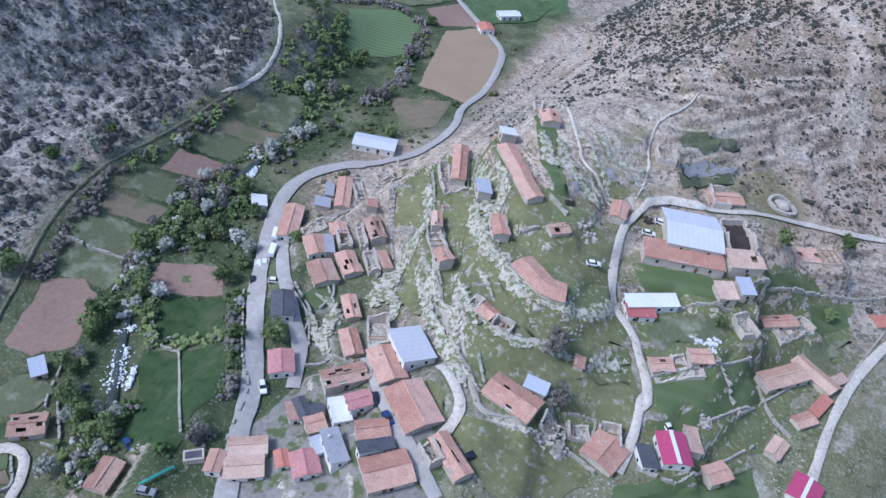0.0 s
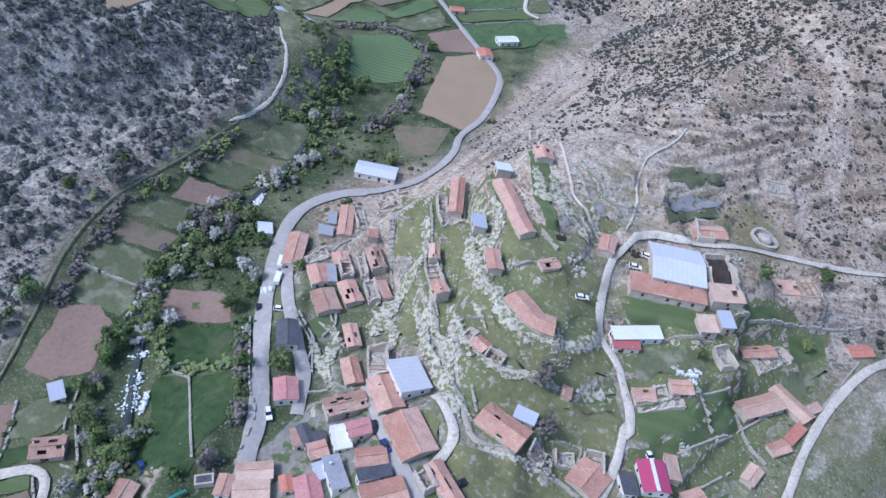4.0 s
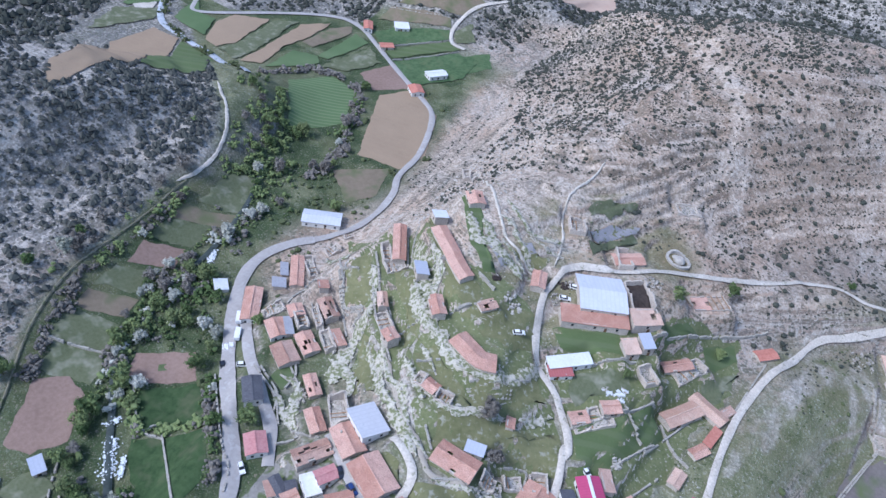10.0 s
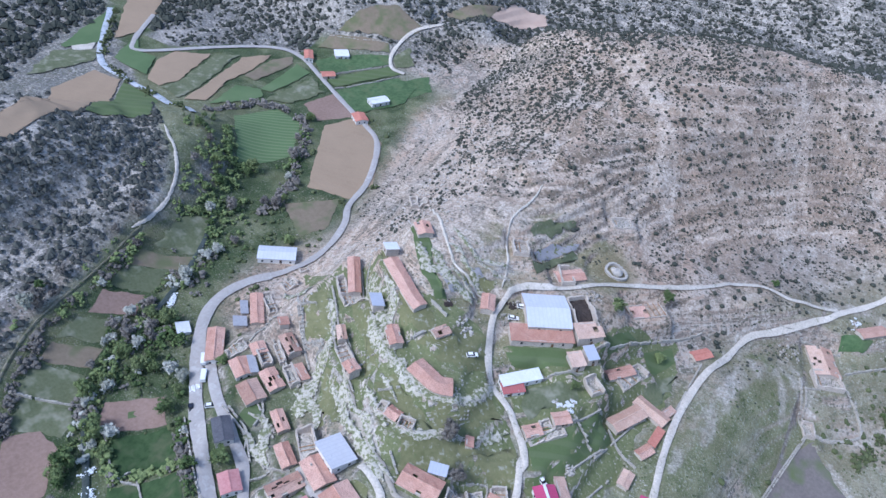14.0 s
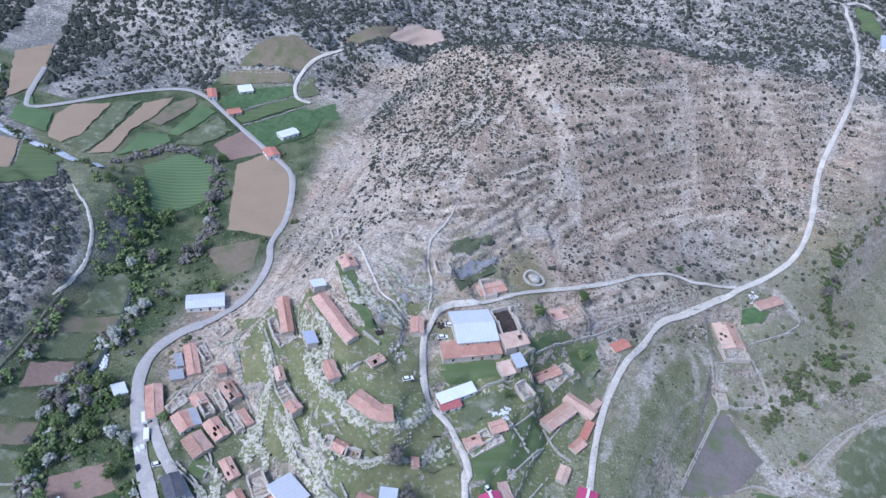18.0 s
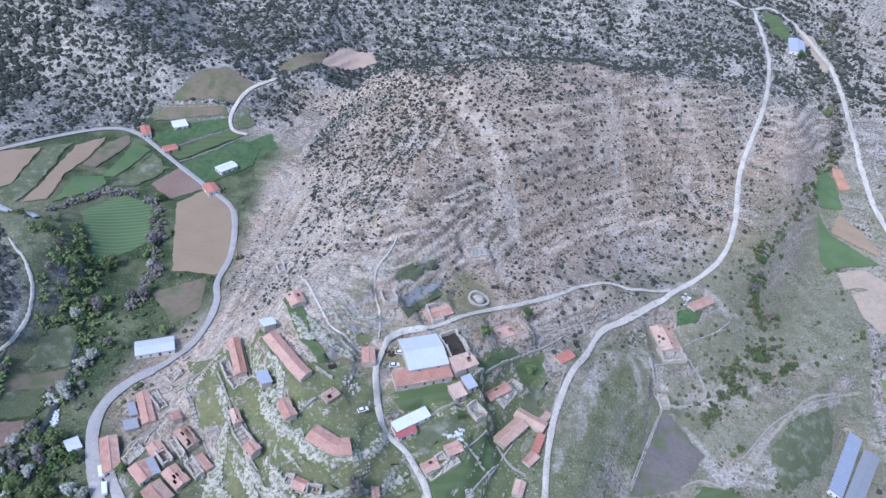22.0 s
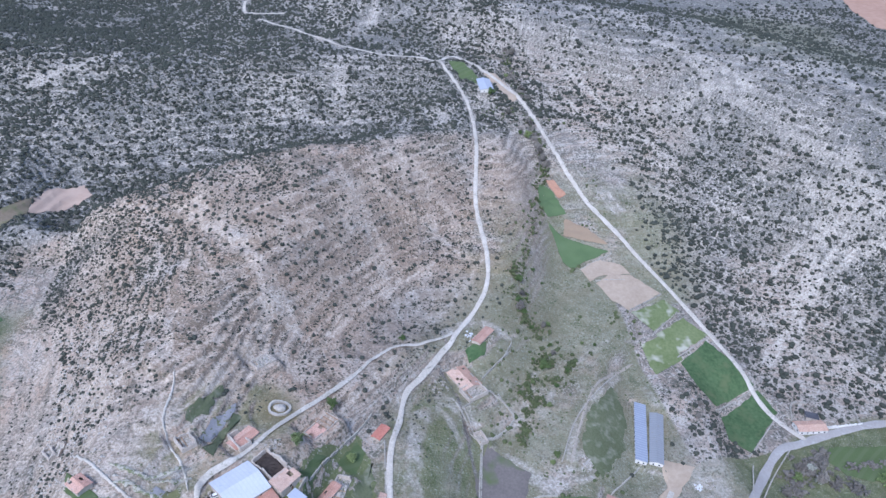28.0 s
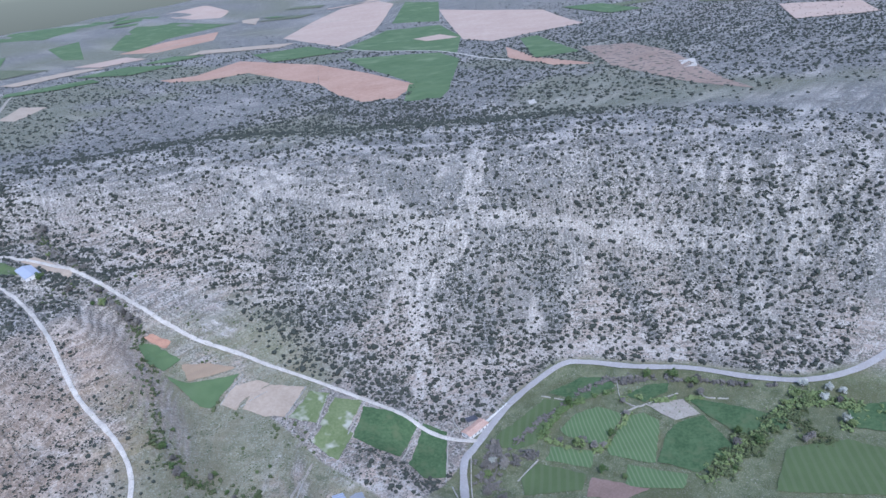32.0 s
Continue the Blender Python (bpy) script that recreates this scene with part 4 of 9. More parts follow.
    house(-33.5, 127.8, 114.9, 3.6, 2.4, 54.5, "shed", "tile", "stone", "tiny stone hut with a tile roof on a bank", "hut")
    house(22.7, 193.4, 67.1, 5.0, 2.5, 41.9, "shed", "tile_old", "stone", "lean-to with a brown tile roof behind the barn wing", "shed")
    house(19.7, 170.5, 62.0, 6.3, 3.8, 41.4, "gable", "tile", "stone", "short stone barn with a weathered tile roof", "barn")


village(house_pad, house_pad, row_pad)


def level_pads(X, Y, Z):
    """Houses stand on ground levelled into the slope, with a short bank below."""
    xs, ys = X[0], Y[:, 0]
    jobs = []
    for x, y, angle, length, width in PADS:
        r = math.hypot(length, width) / 2 + 6
        i0, i1, j0, j1 = np.searchsorted(xs, x - r), np.searchsorted(xs, x + r), np.searchsorted(ys, y - r), np.searchsorted(ys, y + r)
        ci, cj = np.searchsorted(xs, x), np.searchsorted(ys, y)
        jobs.append((i0, i1, j0, j1, Z[cj, ci], x, y, angle, length, width))
    total, weight = np.zeros(Z.shape), np.zeros(Z.shape)
    for i0, i1, j0, j1, z, x, y, angle, length, width in jobs:
        if i1 - i0 < 2 or j1 - j0 < 2:
            continue
        ca, sa = math.cos(radians(angle)), math.sin(radians(angle))
        dx, dy = X[j0:j1, i0:i1] - x, Y[j0:j1, i0:i1] - y
        u, v = np.abs(dx * ca + dy * sa) - length / 2 - 1.0, np.abs(dy * ca - dx * sa) - width / 2 - 1.0
        d = np.hypot(np.maximum(u, 0), np.maximum(v, 0))
        w = smoothstep(d, 4.0, 0.0)
        total[j0:j1, i0:i1] += w * z
        weight[j0:j1, i0:i1] += w
    full = np.minimum(weight, 1)
    return Z * (1 - full) + np.where(weight > 0, total / np.maximum(weight, 1e-6), 0) * full


EAST_ROAD = [(261.5, 224.2), (311.5, 231.2), (359.6, 225.2), (375.8, 209.2), (387.0, 179.9), (402.9, 145.8), (412.5, 107.7), (424.9, 76.4), (441.9, 54.5), (462.6, 37.4)]
WEST_PATH = [(-238.2, 197.1), (-219.0, 184.9), (-208.8, 172.7), (-203.0, 155.9), (-202.9, 142.6), (-196.4, 116.0), (-193.0, 88.3), (-183.6, 65.6), (-168.7, 46.3), (-153.3, 26.7), (-145.9, 15.1), (-141.4, 1.5), (-145.2, -11.5), (-156.8, -38.9)]


def beyond(x, y, pts):
    """How far a place lies on the hill side of a line of points."""
    best, out = np.full(np.shape(x), 1e9), np.zeros(np.shape(x))
    p = np.array(pts, float)
    for a, c in zip(p[:-1], p[1:]):
        d = c - a
        s = np.clip(((x - a[0]) * d[0] + (y - a[1]) * d[1]) / (d @ d), 0, 1)
        ex, ey = x - a[0] - s * d[0], y - a[1] - s * d[1]
        dist = np.hypot(ex, ey)
        near = dist < best
        best = np.where(near, dist, best)
        out = np.where(near, np.sign(d[0] * ey - d[1] * ex) * dist, out)
    return out


NORTH_ROAD = [(-147.9, 223.6), (-151.0, 243.4), (-160.3, 266.3), (-170.2, 281.0), (-185.7, 289.7), (-221.1, 308.1), (-256.9, 326.7), (-277.3, 324.1), (-296.5, 304.0), (-325.8, 264.0), (-338.7, 269.9), (-357.2, 302.6)]


def scrub_zone(x, y):
    """Scrub that comes right down to the north road and to the stream meadows."""
    north = (beyond(x, y, NORTH_ROAD) < -4) & (x < -262) & (y > 280)
    west = (x < -352 - (y - 200) * 0.45) & (y > 140)
    return np.where(north | west, 1.0, 0.0)


def ground_mesh():
    xs, ys = axis(-300, 470, 1.8, -4200, 4600, -120, 70), axis(-20, 600, 1.8, -4200, 4600, 50, 300)
    X, Y = np.meshgrid(xs, ys)
    vm = village_mask(X, Y)
    Z = blurred(smooth_height(X, Y), 14)
    wander = (fbm(X, Y, 30, 3) - 0.5) * 1.6 * vm
    Z, bank = terraced(Z + wander, vm)
    Z = Z - wander * 0.5
    rough = 1 - 0.85 * vm
    low = smoothstep(Z, 60, 40)
    wild = rough * (1 - 0.8 * low)
    Z = Z + wild * ((fbm(X, Y, 28, 5) - 0.5) * 3.2 + (fbm(X, Y, 7, 9) - 0.5) * 0.9) * smoothstep(np.hypot(X, Y), 5000, 800)
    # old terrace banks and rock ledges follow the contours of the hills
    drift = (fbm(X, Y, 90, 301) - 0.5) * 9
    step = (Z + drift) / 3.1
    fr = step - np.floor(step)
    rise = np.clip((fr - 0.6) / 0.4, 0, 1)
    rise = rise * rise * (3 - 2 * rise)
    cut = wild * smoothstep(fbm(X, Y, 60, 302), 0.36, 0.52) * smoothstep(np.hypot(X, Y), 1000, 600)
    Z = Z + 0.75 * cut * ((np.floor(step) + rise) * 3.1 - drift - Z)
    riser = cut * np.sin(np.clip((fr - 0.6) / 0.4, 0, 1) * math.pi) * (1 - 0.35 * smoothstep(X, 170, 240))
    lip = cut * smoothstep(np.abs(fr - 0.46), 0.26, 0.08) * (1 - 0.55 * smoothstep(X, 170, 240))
    Z = level_pads(X, Y, Z)
    # low hills on the skyline
    far = np.hypot(X - 100, Y - 100)
    Z = Z + smoothstep(far, 1500, 4300) * (fbm(X, Y, 1500, 21) * 260 - 60)
    gy, gx = np.gradient(Z, ys, xs)
    slope = np.hypot(gx, gy)
    me = bpy.data.meshes.new("ground")
    ny, nx = X.shape
    idx = np.arange(nx * ny).reshape(ny, nx)
    faces = np.stack([idx[:-1, :-1], idx[:-1, 1:], idx[1:, 1:], idx[1:, :-1]], -1).reshape(-1, 4)
    me.vertices.add(nx * ny)
    me.vertices.foreach_set("co", np.stack([X, Y, Z], -1).ravel())
    me.loops.add(faces.size)
    me.loops.foreach_set("vertex_index", faces.ravel())
    me.polygons.add(len(faces))
    me.polygons.foreach_set("loop_start", np.arange(0, faces.size, 4))
    me.polygons.foreach_set("loop_total", np.full(len(faces), 4))
    me.update()
    me.polygons.foreach_set("use_smooth", np.ones(len(faces), bool))
    # what covers the ground: meadow, bare scree, scrub soil
    d_river, _ = line_field(X, Y, LINES["river"][2])
    d_east, _ = line_field(X, Y, LINES["east_valley"][2])
    d_gully, _ = line_field(X, Y, LINES["gully"][2])
    n1, n2 = fbm(X, Y, 40, 31), fbm(X, Y, 12, 41)
    grass = np.maximum.reduce([
        smoothstep(d_river, 75, 45), smoothstep(d_east, 110, 80) * smoothstep(Z, 14, 6),
        smoothstep(d_gully, 95, 50) * smoothstep(Z, 75, 50) * smoothstep(n1, 0.2, 0.45) * 0.7,
        vm * (1 - 0.8 * smoothstep(bank, 0.25, 0.7)) * (0.5 + 0.4 * smoothstep(n2, 0.35, 0.6))])
    d_slope, _ = line_field(X, Y, [(38, 130, 0), (46, 180, 0), (58, 228, 0)])
    d_upper, _ = line_field(X, Y, [(-84, 168, 0), (-66, 190, 0), (-52, 212, 0), (-30, 232, 0)])
    d_back, _ = line_field(X, Y, [(-250, 222, 0), (-300, 232, 0), (-345, 228, 0), (-392, 188, 0)])
    d_strip, _ = line_field(X, Y, [(232, 205, 0), (214, 260, 0), (196, 310, 0)])
    grass = np.maximum.reduce([grass, smoothstep(d_slope, 36, 24) * (0.35 + 0.65 * smoothstep(0.6 * n2 + 0.4 * n1, 0.4, 0.52)), smoothstep(d_strip, 26, 12) * 0.75, smoothstep(d_back, 58, 44) * 0.95, smoothstep(d_upper, 26, 14) * (0.15 + 0.65 * smoothstep(n2, 0.42, 0.54))])
    grass = grass * smoothstep(slope, 0.95, 0.6)
    above_path = smoothstep(-beyond(X, Y, WEST_PATH), 0, 5) * (X < -60) * (Y < 330)
    zone = scrub_zone(X, Y)
    grass = grass * (1 - 0.9 * above_path) * (1 - zone)
    above_road = smoothstep(beyond(X, Y, EAST_ROAD), 2, 9) * (X > 190) * (Y < 330)
    grass = grass * (1 - above_road)
    plateau = smoothstep(Z, 105, 118) * smoothstep(X + Y, 850, 1000)
    d_cliff, _ = line_field(X, Y, [(-122, 160, 0), (-108, 185, 0), (-105, 220, 0), (-120, 275, 0), (-130, 320, 0)])
    grass = grass * smoothstep(d_cliff, 26, 44)
    scree = np.maximum.reduce([smoothstep(d_cliff, 30, 8) * (0.1 + 0.45 * smoothstep(n2, 0.35, 0.6)), vm * (0.12 + 0.8 * smoothstep(bank, 0.2, 0.7)) * smoothstep(n2, 0.32, 0.55), smoothstep(n1 * 0.6 + n2 * 0.4, 0.58, 0.72) * 0.6 * (1 - grass)])
    d_ridge, _ = line_field(X, Y, LINES["east_ridge"][2])
    scree = np.maximum(scree, smoothstep(np.abs(d_ridge - 24), 12, 4) * smoothstep(n2, 0.38, 0.55) * 0.8)
    pale, dark = streaks(X, Y, PALE), streaks(X, Y, DARK)
    scree = np.maximum(scree * (1 - dark), pale)
    grass = grass * (1 - 0.8 * pale) * np.where(X < -200, smoothstep(Y - np.clip(-290 - X, -40, 40) * -0.9, 352, 338), 1)
    grass = np.maximum(grass, plateau * smoothstep(fbm(X, Y, 260, 91), 0.5, 0.58) * 0.5)
    lush = np.maximum(smoothstep(d_river, 70, 40), 0.4 * smoothstep(d_east, 120, 70) * smoothstep(Z, 14, 6)) * (0.4 + 0.6 * smoothstep(n2, 0.3, 0.6))
    lush = lush * (1 - above_road) * (1 - above_path)
    wave = np.sin(Z * 6.283 / 5.5 + 6 * fbm(X, Y, 80, 201)) * wild * smoothstep(fbm(X, Y, 45, 202), 0.36, 0.56) * smoothstep(np.hypot(X, Y), 1100, 700)
    ledge = np.sign(wave) * smoothstep(np.abs(wave) * (0.75 + 0.5 * fbm(X, Y, 5, 203)), 0.45, 0.95)
    # the brown earth of the village hill
    umber = smoothstep(X, -135, -95) * smoothstep(X - 0.2 * Y, 130, 70) * smoothstep(Y + 0.25 * X, 205, 250) * smoothstep(Y - 0.25 * X, 430, 390) * (0.3 + 0.45 * smoothstep(n1, 0.35, 0.6))
    ochre = np.maximum(smoothstep(X, -215, -165) * smoothstep(X - 0.2 * Y, 110, 40) * smoothstep(Y + 0.25 * X, 120, 200) * smoothstep(Y - 0.25 * X, 452, 436) * smoothstep(Z, 46, 54), smoothstep(d_cliff, 46, 30))
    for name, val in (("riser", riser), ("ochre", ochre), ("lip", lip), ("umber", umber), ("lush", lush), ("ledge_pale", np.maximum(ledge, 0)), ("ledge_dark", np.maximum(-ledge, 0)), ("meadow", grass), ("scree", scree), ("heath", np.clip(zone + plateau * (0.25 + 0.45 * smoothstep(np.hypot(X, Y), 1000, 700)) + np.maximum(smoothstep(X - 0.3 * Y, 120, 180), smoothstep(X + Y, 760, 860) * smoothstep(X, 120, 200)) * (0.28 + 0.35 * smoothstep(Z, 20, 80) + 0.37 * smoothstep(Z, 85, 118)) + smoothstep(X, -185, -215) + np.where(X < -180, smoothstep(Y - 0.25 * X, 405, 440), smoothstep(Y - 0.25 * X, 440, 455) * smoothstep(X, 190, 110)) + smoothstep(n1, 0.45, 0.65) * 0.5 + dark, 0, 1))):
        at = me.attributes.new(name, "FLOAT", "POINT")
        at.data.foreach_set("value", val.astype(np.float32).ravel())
    return me


def ground_material():
    m = bpy.data.materials.new("hillside")
    m.use_nodes = True
    n, l = m.node_tree.nodes, m.node_tree.links
    bsdf = n["Principled BSDF"]
    bsdf.inputs["Roughness"].default_value = 1.0
    bsdf.inputs["Specular IOR Level"].default_value = 0.1
    geo = n.new("ShaderNodeNewGeometry")

    def tex(scale, detail=5.0, stretch=None):
        t = n.new("ShaderNodeTexNoise")
        t.inputs["Scale"].default_value, t.inputs["Detail"].default_value, t.inputs["Roughness"].default_value = scale, detail, 0.65
        src = geo.outputs["Position"]
        if stretch:
            mp = n.new("ShaderNodeMapping")
            mp.inputs["Scale"].default_value = stretch
            l.new(src, mp.inputs["Vector"])
            src = mp.outputs[0]
        l.new(src, t.inputs["Vector"])
        return t.outputs["Fac"]

    def span(v, lo, hi):
        r = n.new("ShaderNodeMapRange")
        r.inputs[1].default_value, r.inputs[2].default_value = lo, hi
        l.new(v, r.inputs[0])
        return r.outputs[0]

    def mixed(f, a, b):
        x = n.new("ShaderNodeMix")
        x.data_type = "RGBA"
        l.new(f, x.inputs[0])
        for i, c in ((6, a), (7, b)):
            if isinstance(c, tuple):
                x.inputs[i].default_value = rgba(c)
            else:
                l.new(c, x.inputs[i])
        return x.outputs[2]

    def mul(a, b):
        q = n.new("ShaderNodeMath")
        q.operation = "MULTIPLY"
        l.new(a, q.inputs[0])
        l.new(b, q.inputs[1])
        return q.outputs[0]

    def attr(name):
        a = n.new("ShaderNodeAttribute")
        a.attribute_name = name
        return a.outputs["Fac"]

    fine, mid, big = tex(0.8), tex(0.16), tex(0.03)
    # rock ledges that follow the contour
    ledge = tex(1.0, 4.0, (0.05, 0.05, 0.8))
    soil = mixed(span(mid, 0.35, 0.65), (0.3, 0.228, 0.185), (0.5, 0.405, 0.342))
    soil = mixed(span(big, 0.42, 0.62), soil, (0.39, 0.312, 0.262))
    soil = mixed(mul(span(ledge, 0.53, 0.62), span(fine, 0.35, 0.6)), soil, (0.45, 0.41, 0.375))
    soil = mixed(mul(span(ledge, 0.47, 0.4), span(fine, 0.5, 0.6)), soil, (0.15, 0.14, 0.125))
    terrace = tex(1.0, 3.0, (0.012, 0.012, 0.26))
    soil = mixed(mul(span(terrace, 0.53, 0.56), mul(span(terrace, 0.62, 0.58), span(fine, 0.34, 0.5))), soil, (0.5, 0.455, 0.415))
    soil = mixed(mul(span(terrace, 0.48, 0.455), mul(span(terrace, 0.4, 0.43), span(fine, 0.6, 0.45))), soil, (0.14, 0.13, 0.11))
    heath = mixed(span(fine, 0.4, 0.62), (0.122, 0.121, 0.116), (0.232, 0.227, 0.224))
    colour = mixed(mul(attr("heath"), span(mid, 0.25, 0.42)), soil, heath)
    colour = mixed(mul(attr("ledge_pale"), span(fine, 0.36, 0.5)), colour, (0.5, 0.455, 0.415))
    colour = mixed(mul(attr("ledge_dark"), span(fine, 0.6, 0.42)), colour, (0.12, 0.112, 0.098))
    # dark risers, overgrown and with shade painted in, under pale stony lips
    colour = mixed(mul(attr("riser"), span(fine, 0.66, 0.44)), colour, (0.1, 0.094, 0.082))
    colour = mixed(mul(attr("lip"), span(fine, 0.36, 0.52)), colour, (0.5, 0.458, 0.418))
    # hair-thin ledges of bare rock, a metre or so apart in height
    sep = n.new("ShaderNodeSeparateXYZ")
    l.new(geo.outputs["Position"], sep.inputs[0])

    def calc(op, a, b):
        q = n.new("ShaderNodeMath")
        q.operation = op
        for i, v in enumerate((a, b)):
            if isinstance(v, (int, float)):
                q.inputs[i].default_value = v
            else:
                l.new(v, q.inputs[i])
        return q.outputs[0]

    course = calc("FRACT", calc("ADD", calc("MULTIPLY", sep.outputs[2], 0.85), calc("MULTIPLY", tex(0.035, 3.0), 5.0)), 0.0)
    broken = span(tex(0.11, 4.0), 0.48, 0.56)
    wildland = calc("SUBTRACT", 1.0, attr("meadow"))
    calm = calc("SUBTRACT", 1.0, calc("MULTIPLY", attr("heath"), 0.6))
    broken = mul(broken, calm)
    course_pale = mul(mul(span(course, 0.3, 0.12), span(fine, 0.4, 0.52)), mul(broken, wildland))
    course_shade_scrub = mul(mul(span(course, 0.62, 0.85), span(fine, 0.6, 0.46)), mul(broken, wildland))
    colour = mixed(course_pale, colour, (0.49, 0.45, 0.412))
    # dark line below each ledge: scrub and its shade, painted as colour
    colour = mixed(course_shade_scrub, colour, (0.105, 0.1, 0.088))
    tuft = span(tex(0.5, 3.0), 0.56, 0.61)
    colour = mixed(tuft, colour, (0.16, 0.152, 0.132))
    stone = span(tex(0.7, 3.0), 0.58, 0.66)
    colour = mixed(stone, colour, (0.46, 0.424, 0.39))
    # bleached runnels and sheep paths that wander over the stony ground
    runnel = tex(0.085, 2.5)
    wander = calc("ABSOLUTE", calc("SUBTRACT", runnel, 0.5), 0.0)
    colour = mixed(mul(mul(span(wander, 0.022, 0.008), span(fine, 0.36, 0.5)), mul(wildland, span(tex(0.02, 2.0), 0.42, 0.52))), colour, (0.47, 0.432, 0.395))
    # cushions of thorn and thyme, a step across
    cushion = n.new("ShaderNodeTexVoronoi")
    cushion.inputs["Scale"].default_value = 0.55
    l.new(geo.outputs["Position"], cushion.inputs["Vector"])
    dotted = mul(mul(span(cushion.outputs["Distance"], 0.42, 0.3), span(tex(0.09, 3.0), 0.44, 0.54)), wildland)
    colour = mixed(dotted, colour, (0.115, 0.115, 0.096))
    colour = mixed(mul(attr("umber"), span(fine, 0.66, 0.4)), colour, mixed(span(mid, 0.35, 0.65), (0.2, 0.158, 0.125), (0.36, 0.29, 0.238)))
    pale = mixed(span(fine, 0.4, 0.6), (0.34, 0.302, 0.268), (0.62, 0.575, 0.528))
    colour = mixed(mul(attr("scree"), span(mid, 0.3, 0.46)), colour, pale)
    grass = mixed(span(mid, 0.35, 0.65), (0.118, 0.135, 0.066), (0.225, 0.228, 0.138))
    grass = mixed(span(fine, 0.55, 0.66), grass, (0.35, 0.345, 0.285))
    grass = mixed(span(big, 0.48, 0.62), grass, (0.15, 0.15, 0.08))
    grass = mixed(attr("lush"), grass, mixed(span(mid, 0.35, 0.65), (0.037, 0.06, 0.025), (0.075, 0.102, 0.048)))
    colour = mixed(mul(attr("meadow"), span(fine, 0.25, 0.42)), colour, grass)
    # loose grit and painted small shadows between stones, fading out into the meadows
    grit_shade = tex(1.5, 3.0)
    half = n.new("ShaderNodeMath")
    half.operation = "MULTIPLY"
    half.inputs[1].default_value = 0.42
    l.new(span(grit_shade, 0.54, 0.66), half.inputs[0])
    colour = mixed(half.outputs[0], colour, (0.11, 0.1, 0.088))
    bright = n.new("ShaderNodeMath")
    bright.operation = "MULTIPLY"
    bright.inputs[1].default_value = 0.22
    l.new(span(grit_shade, 0.45, 0.34), bright.inputs[0])
    colour = mixed(bright.outputs[0], colour, (0.52, 0.485, 0.45))
    # the village hill is of a warmer, paler rock
    rock = n.new("ShaderNodeMix")
    rock.data_type, rock.blend_type = "RGBA", "MULTIPLY"
    l.new(mul(attr("ochre"), span(big, 0.3, 0.5)), rock.inputs[0])
    l.new(colour, rock.inputs[6])
    rock.inputs[7].default_value = rgba((1.09, 1.0, 0.925))
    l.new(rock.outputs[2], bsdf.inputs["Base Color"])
    bp = n.new("ShaderNodeBump")
    bp.inputs["Strength"].default_value, bp.inputs["Distance"].default_value = 0.8, 0.8
    l.new(fine, bp.inputs["Height"])
    l.new(bp.outputs[0], bsdf.inputs["Normal"])
    return m


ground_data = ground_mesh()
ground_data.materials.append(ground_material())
ground = tagged(new("ground", ground_data), "dry stony hills with scrub, grassy terraces and valley floors", "ground", kind="structure")

# heights of the finished sheet, for all that stands on it
_co = np.empty(len(ground_data.vertices) * 3)
ground_data.vertices.foreach_get("co", _co)
_gx = axis(-300, 470, 1.8, -4200, 4600, -120, 70)
_gy = axis(-20, 600, 1.8, -4200, 4600, 50, 300)
_gz = _co.reshape(-1, 3)[:, 2].reshape(len(_gy), len(_gx))


def on_ground(x, y):
    x, y = np.asarray(x, float), np.asarray(y, float)
    i = np.clip(np.searchsorted(_gx, x) - 1, 0, len(_gx) - 2)
    j = np.clip(np.searchsorted(_gy, y) - 1, 0, len(_gy) - 2)
    a, b = (x - _gx[i]) / (_gx[i + 1] - _gx[i]), (y - _gy[j]) / (_gy[j + 1] - _gy[j])
    return (_gz[j, i] * (1 - a) + _gz[j, i + 1] * a) * (1 - b) + (_gz[j + 1, i] * (1 - a) + _gz[j + 1, i + 1] * a) * b


def og(x, y):
    return float(on_ground(np.array([x]), np.array([y]))[0])


# ---- builders ----
def part(name, bm, mat, parent=None, label=""):
    me = bpy.data.meshes.new(name)
    bm.to_mesh(me)
    bm.free()
    me.materials.append(MAT[mat])
    ob = new(name, me)
    if parent:
        ob.parent = parent
    if label:
        ob["label"] = label
    return ob


def poly_mesh(name, verts, faces, mat, parent=None, smooth=False):
    me = bpy.data.meshes.new(name)
    me.from_pydata([tuple(v) for v in verts], [], [tuple(f) for f in faces])
    me.materials.append(MAT[mat])
    if smooth:
        me.polygons.foreach_set("use_smooth", np.ones(len(me.polygons), bool))
    ob = new(name, me)
    if parent:
        ob.parent = parent
    return ob


KEEP_OFF, PLOTS = [], []
LIFT = [0.0]


def lift():
    LIFT[0] += 0.004
    return LIFT[0]


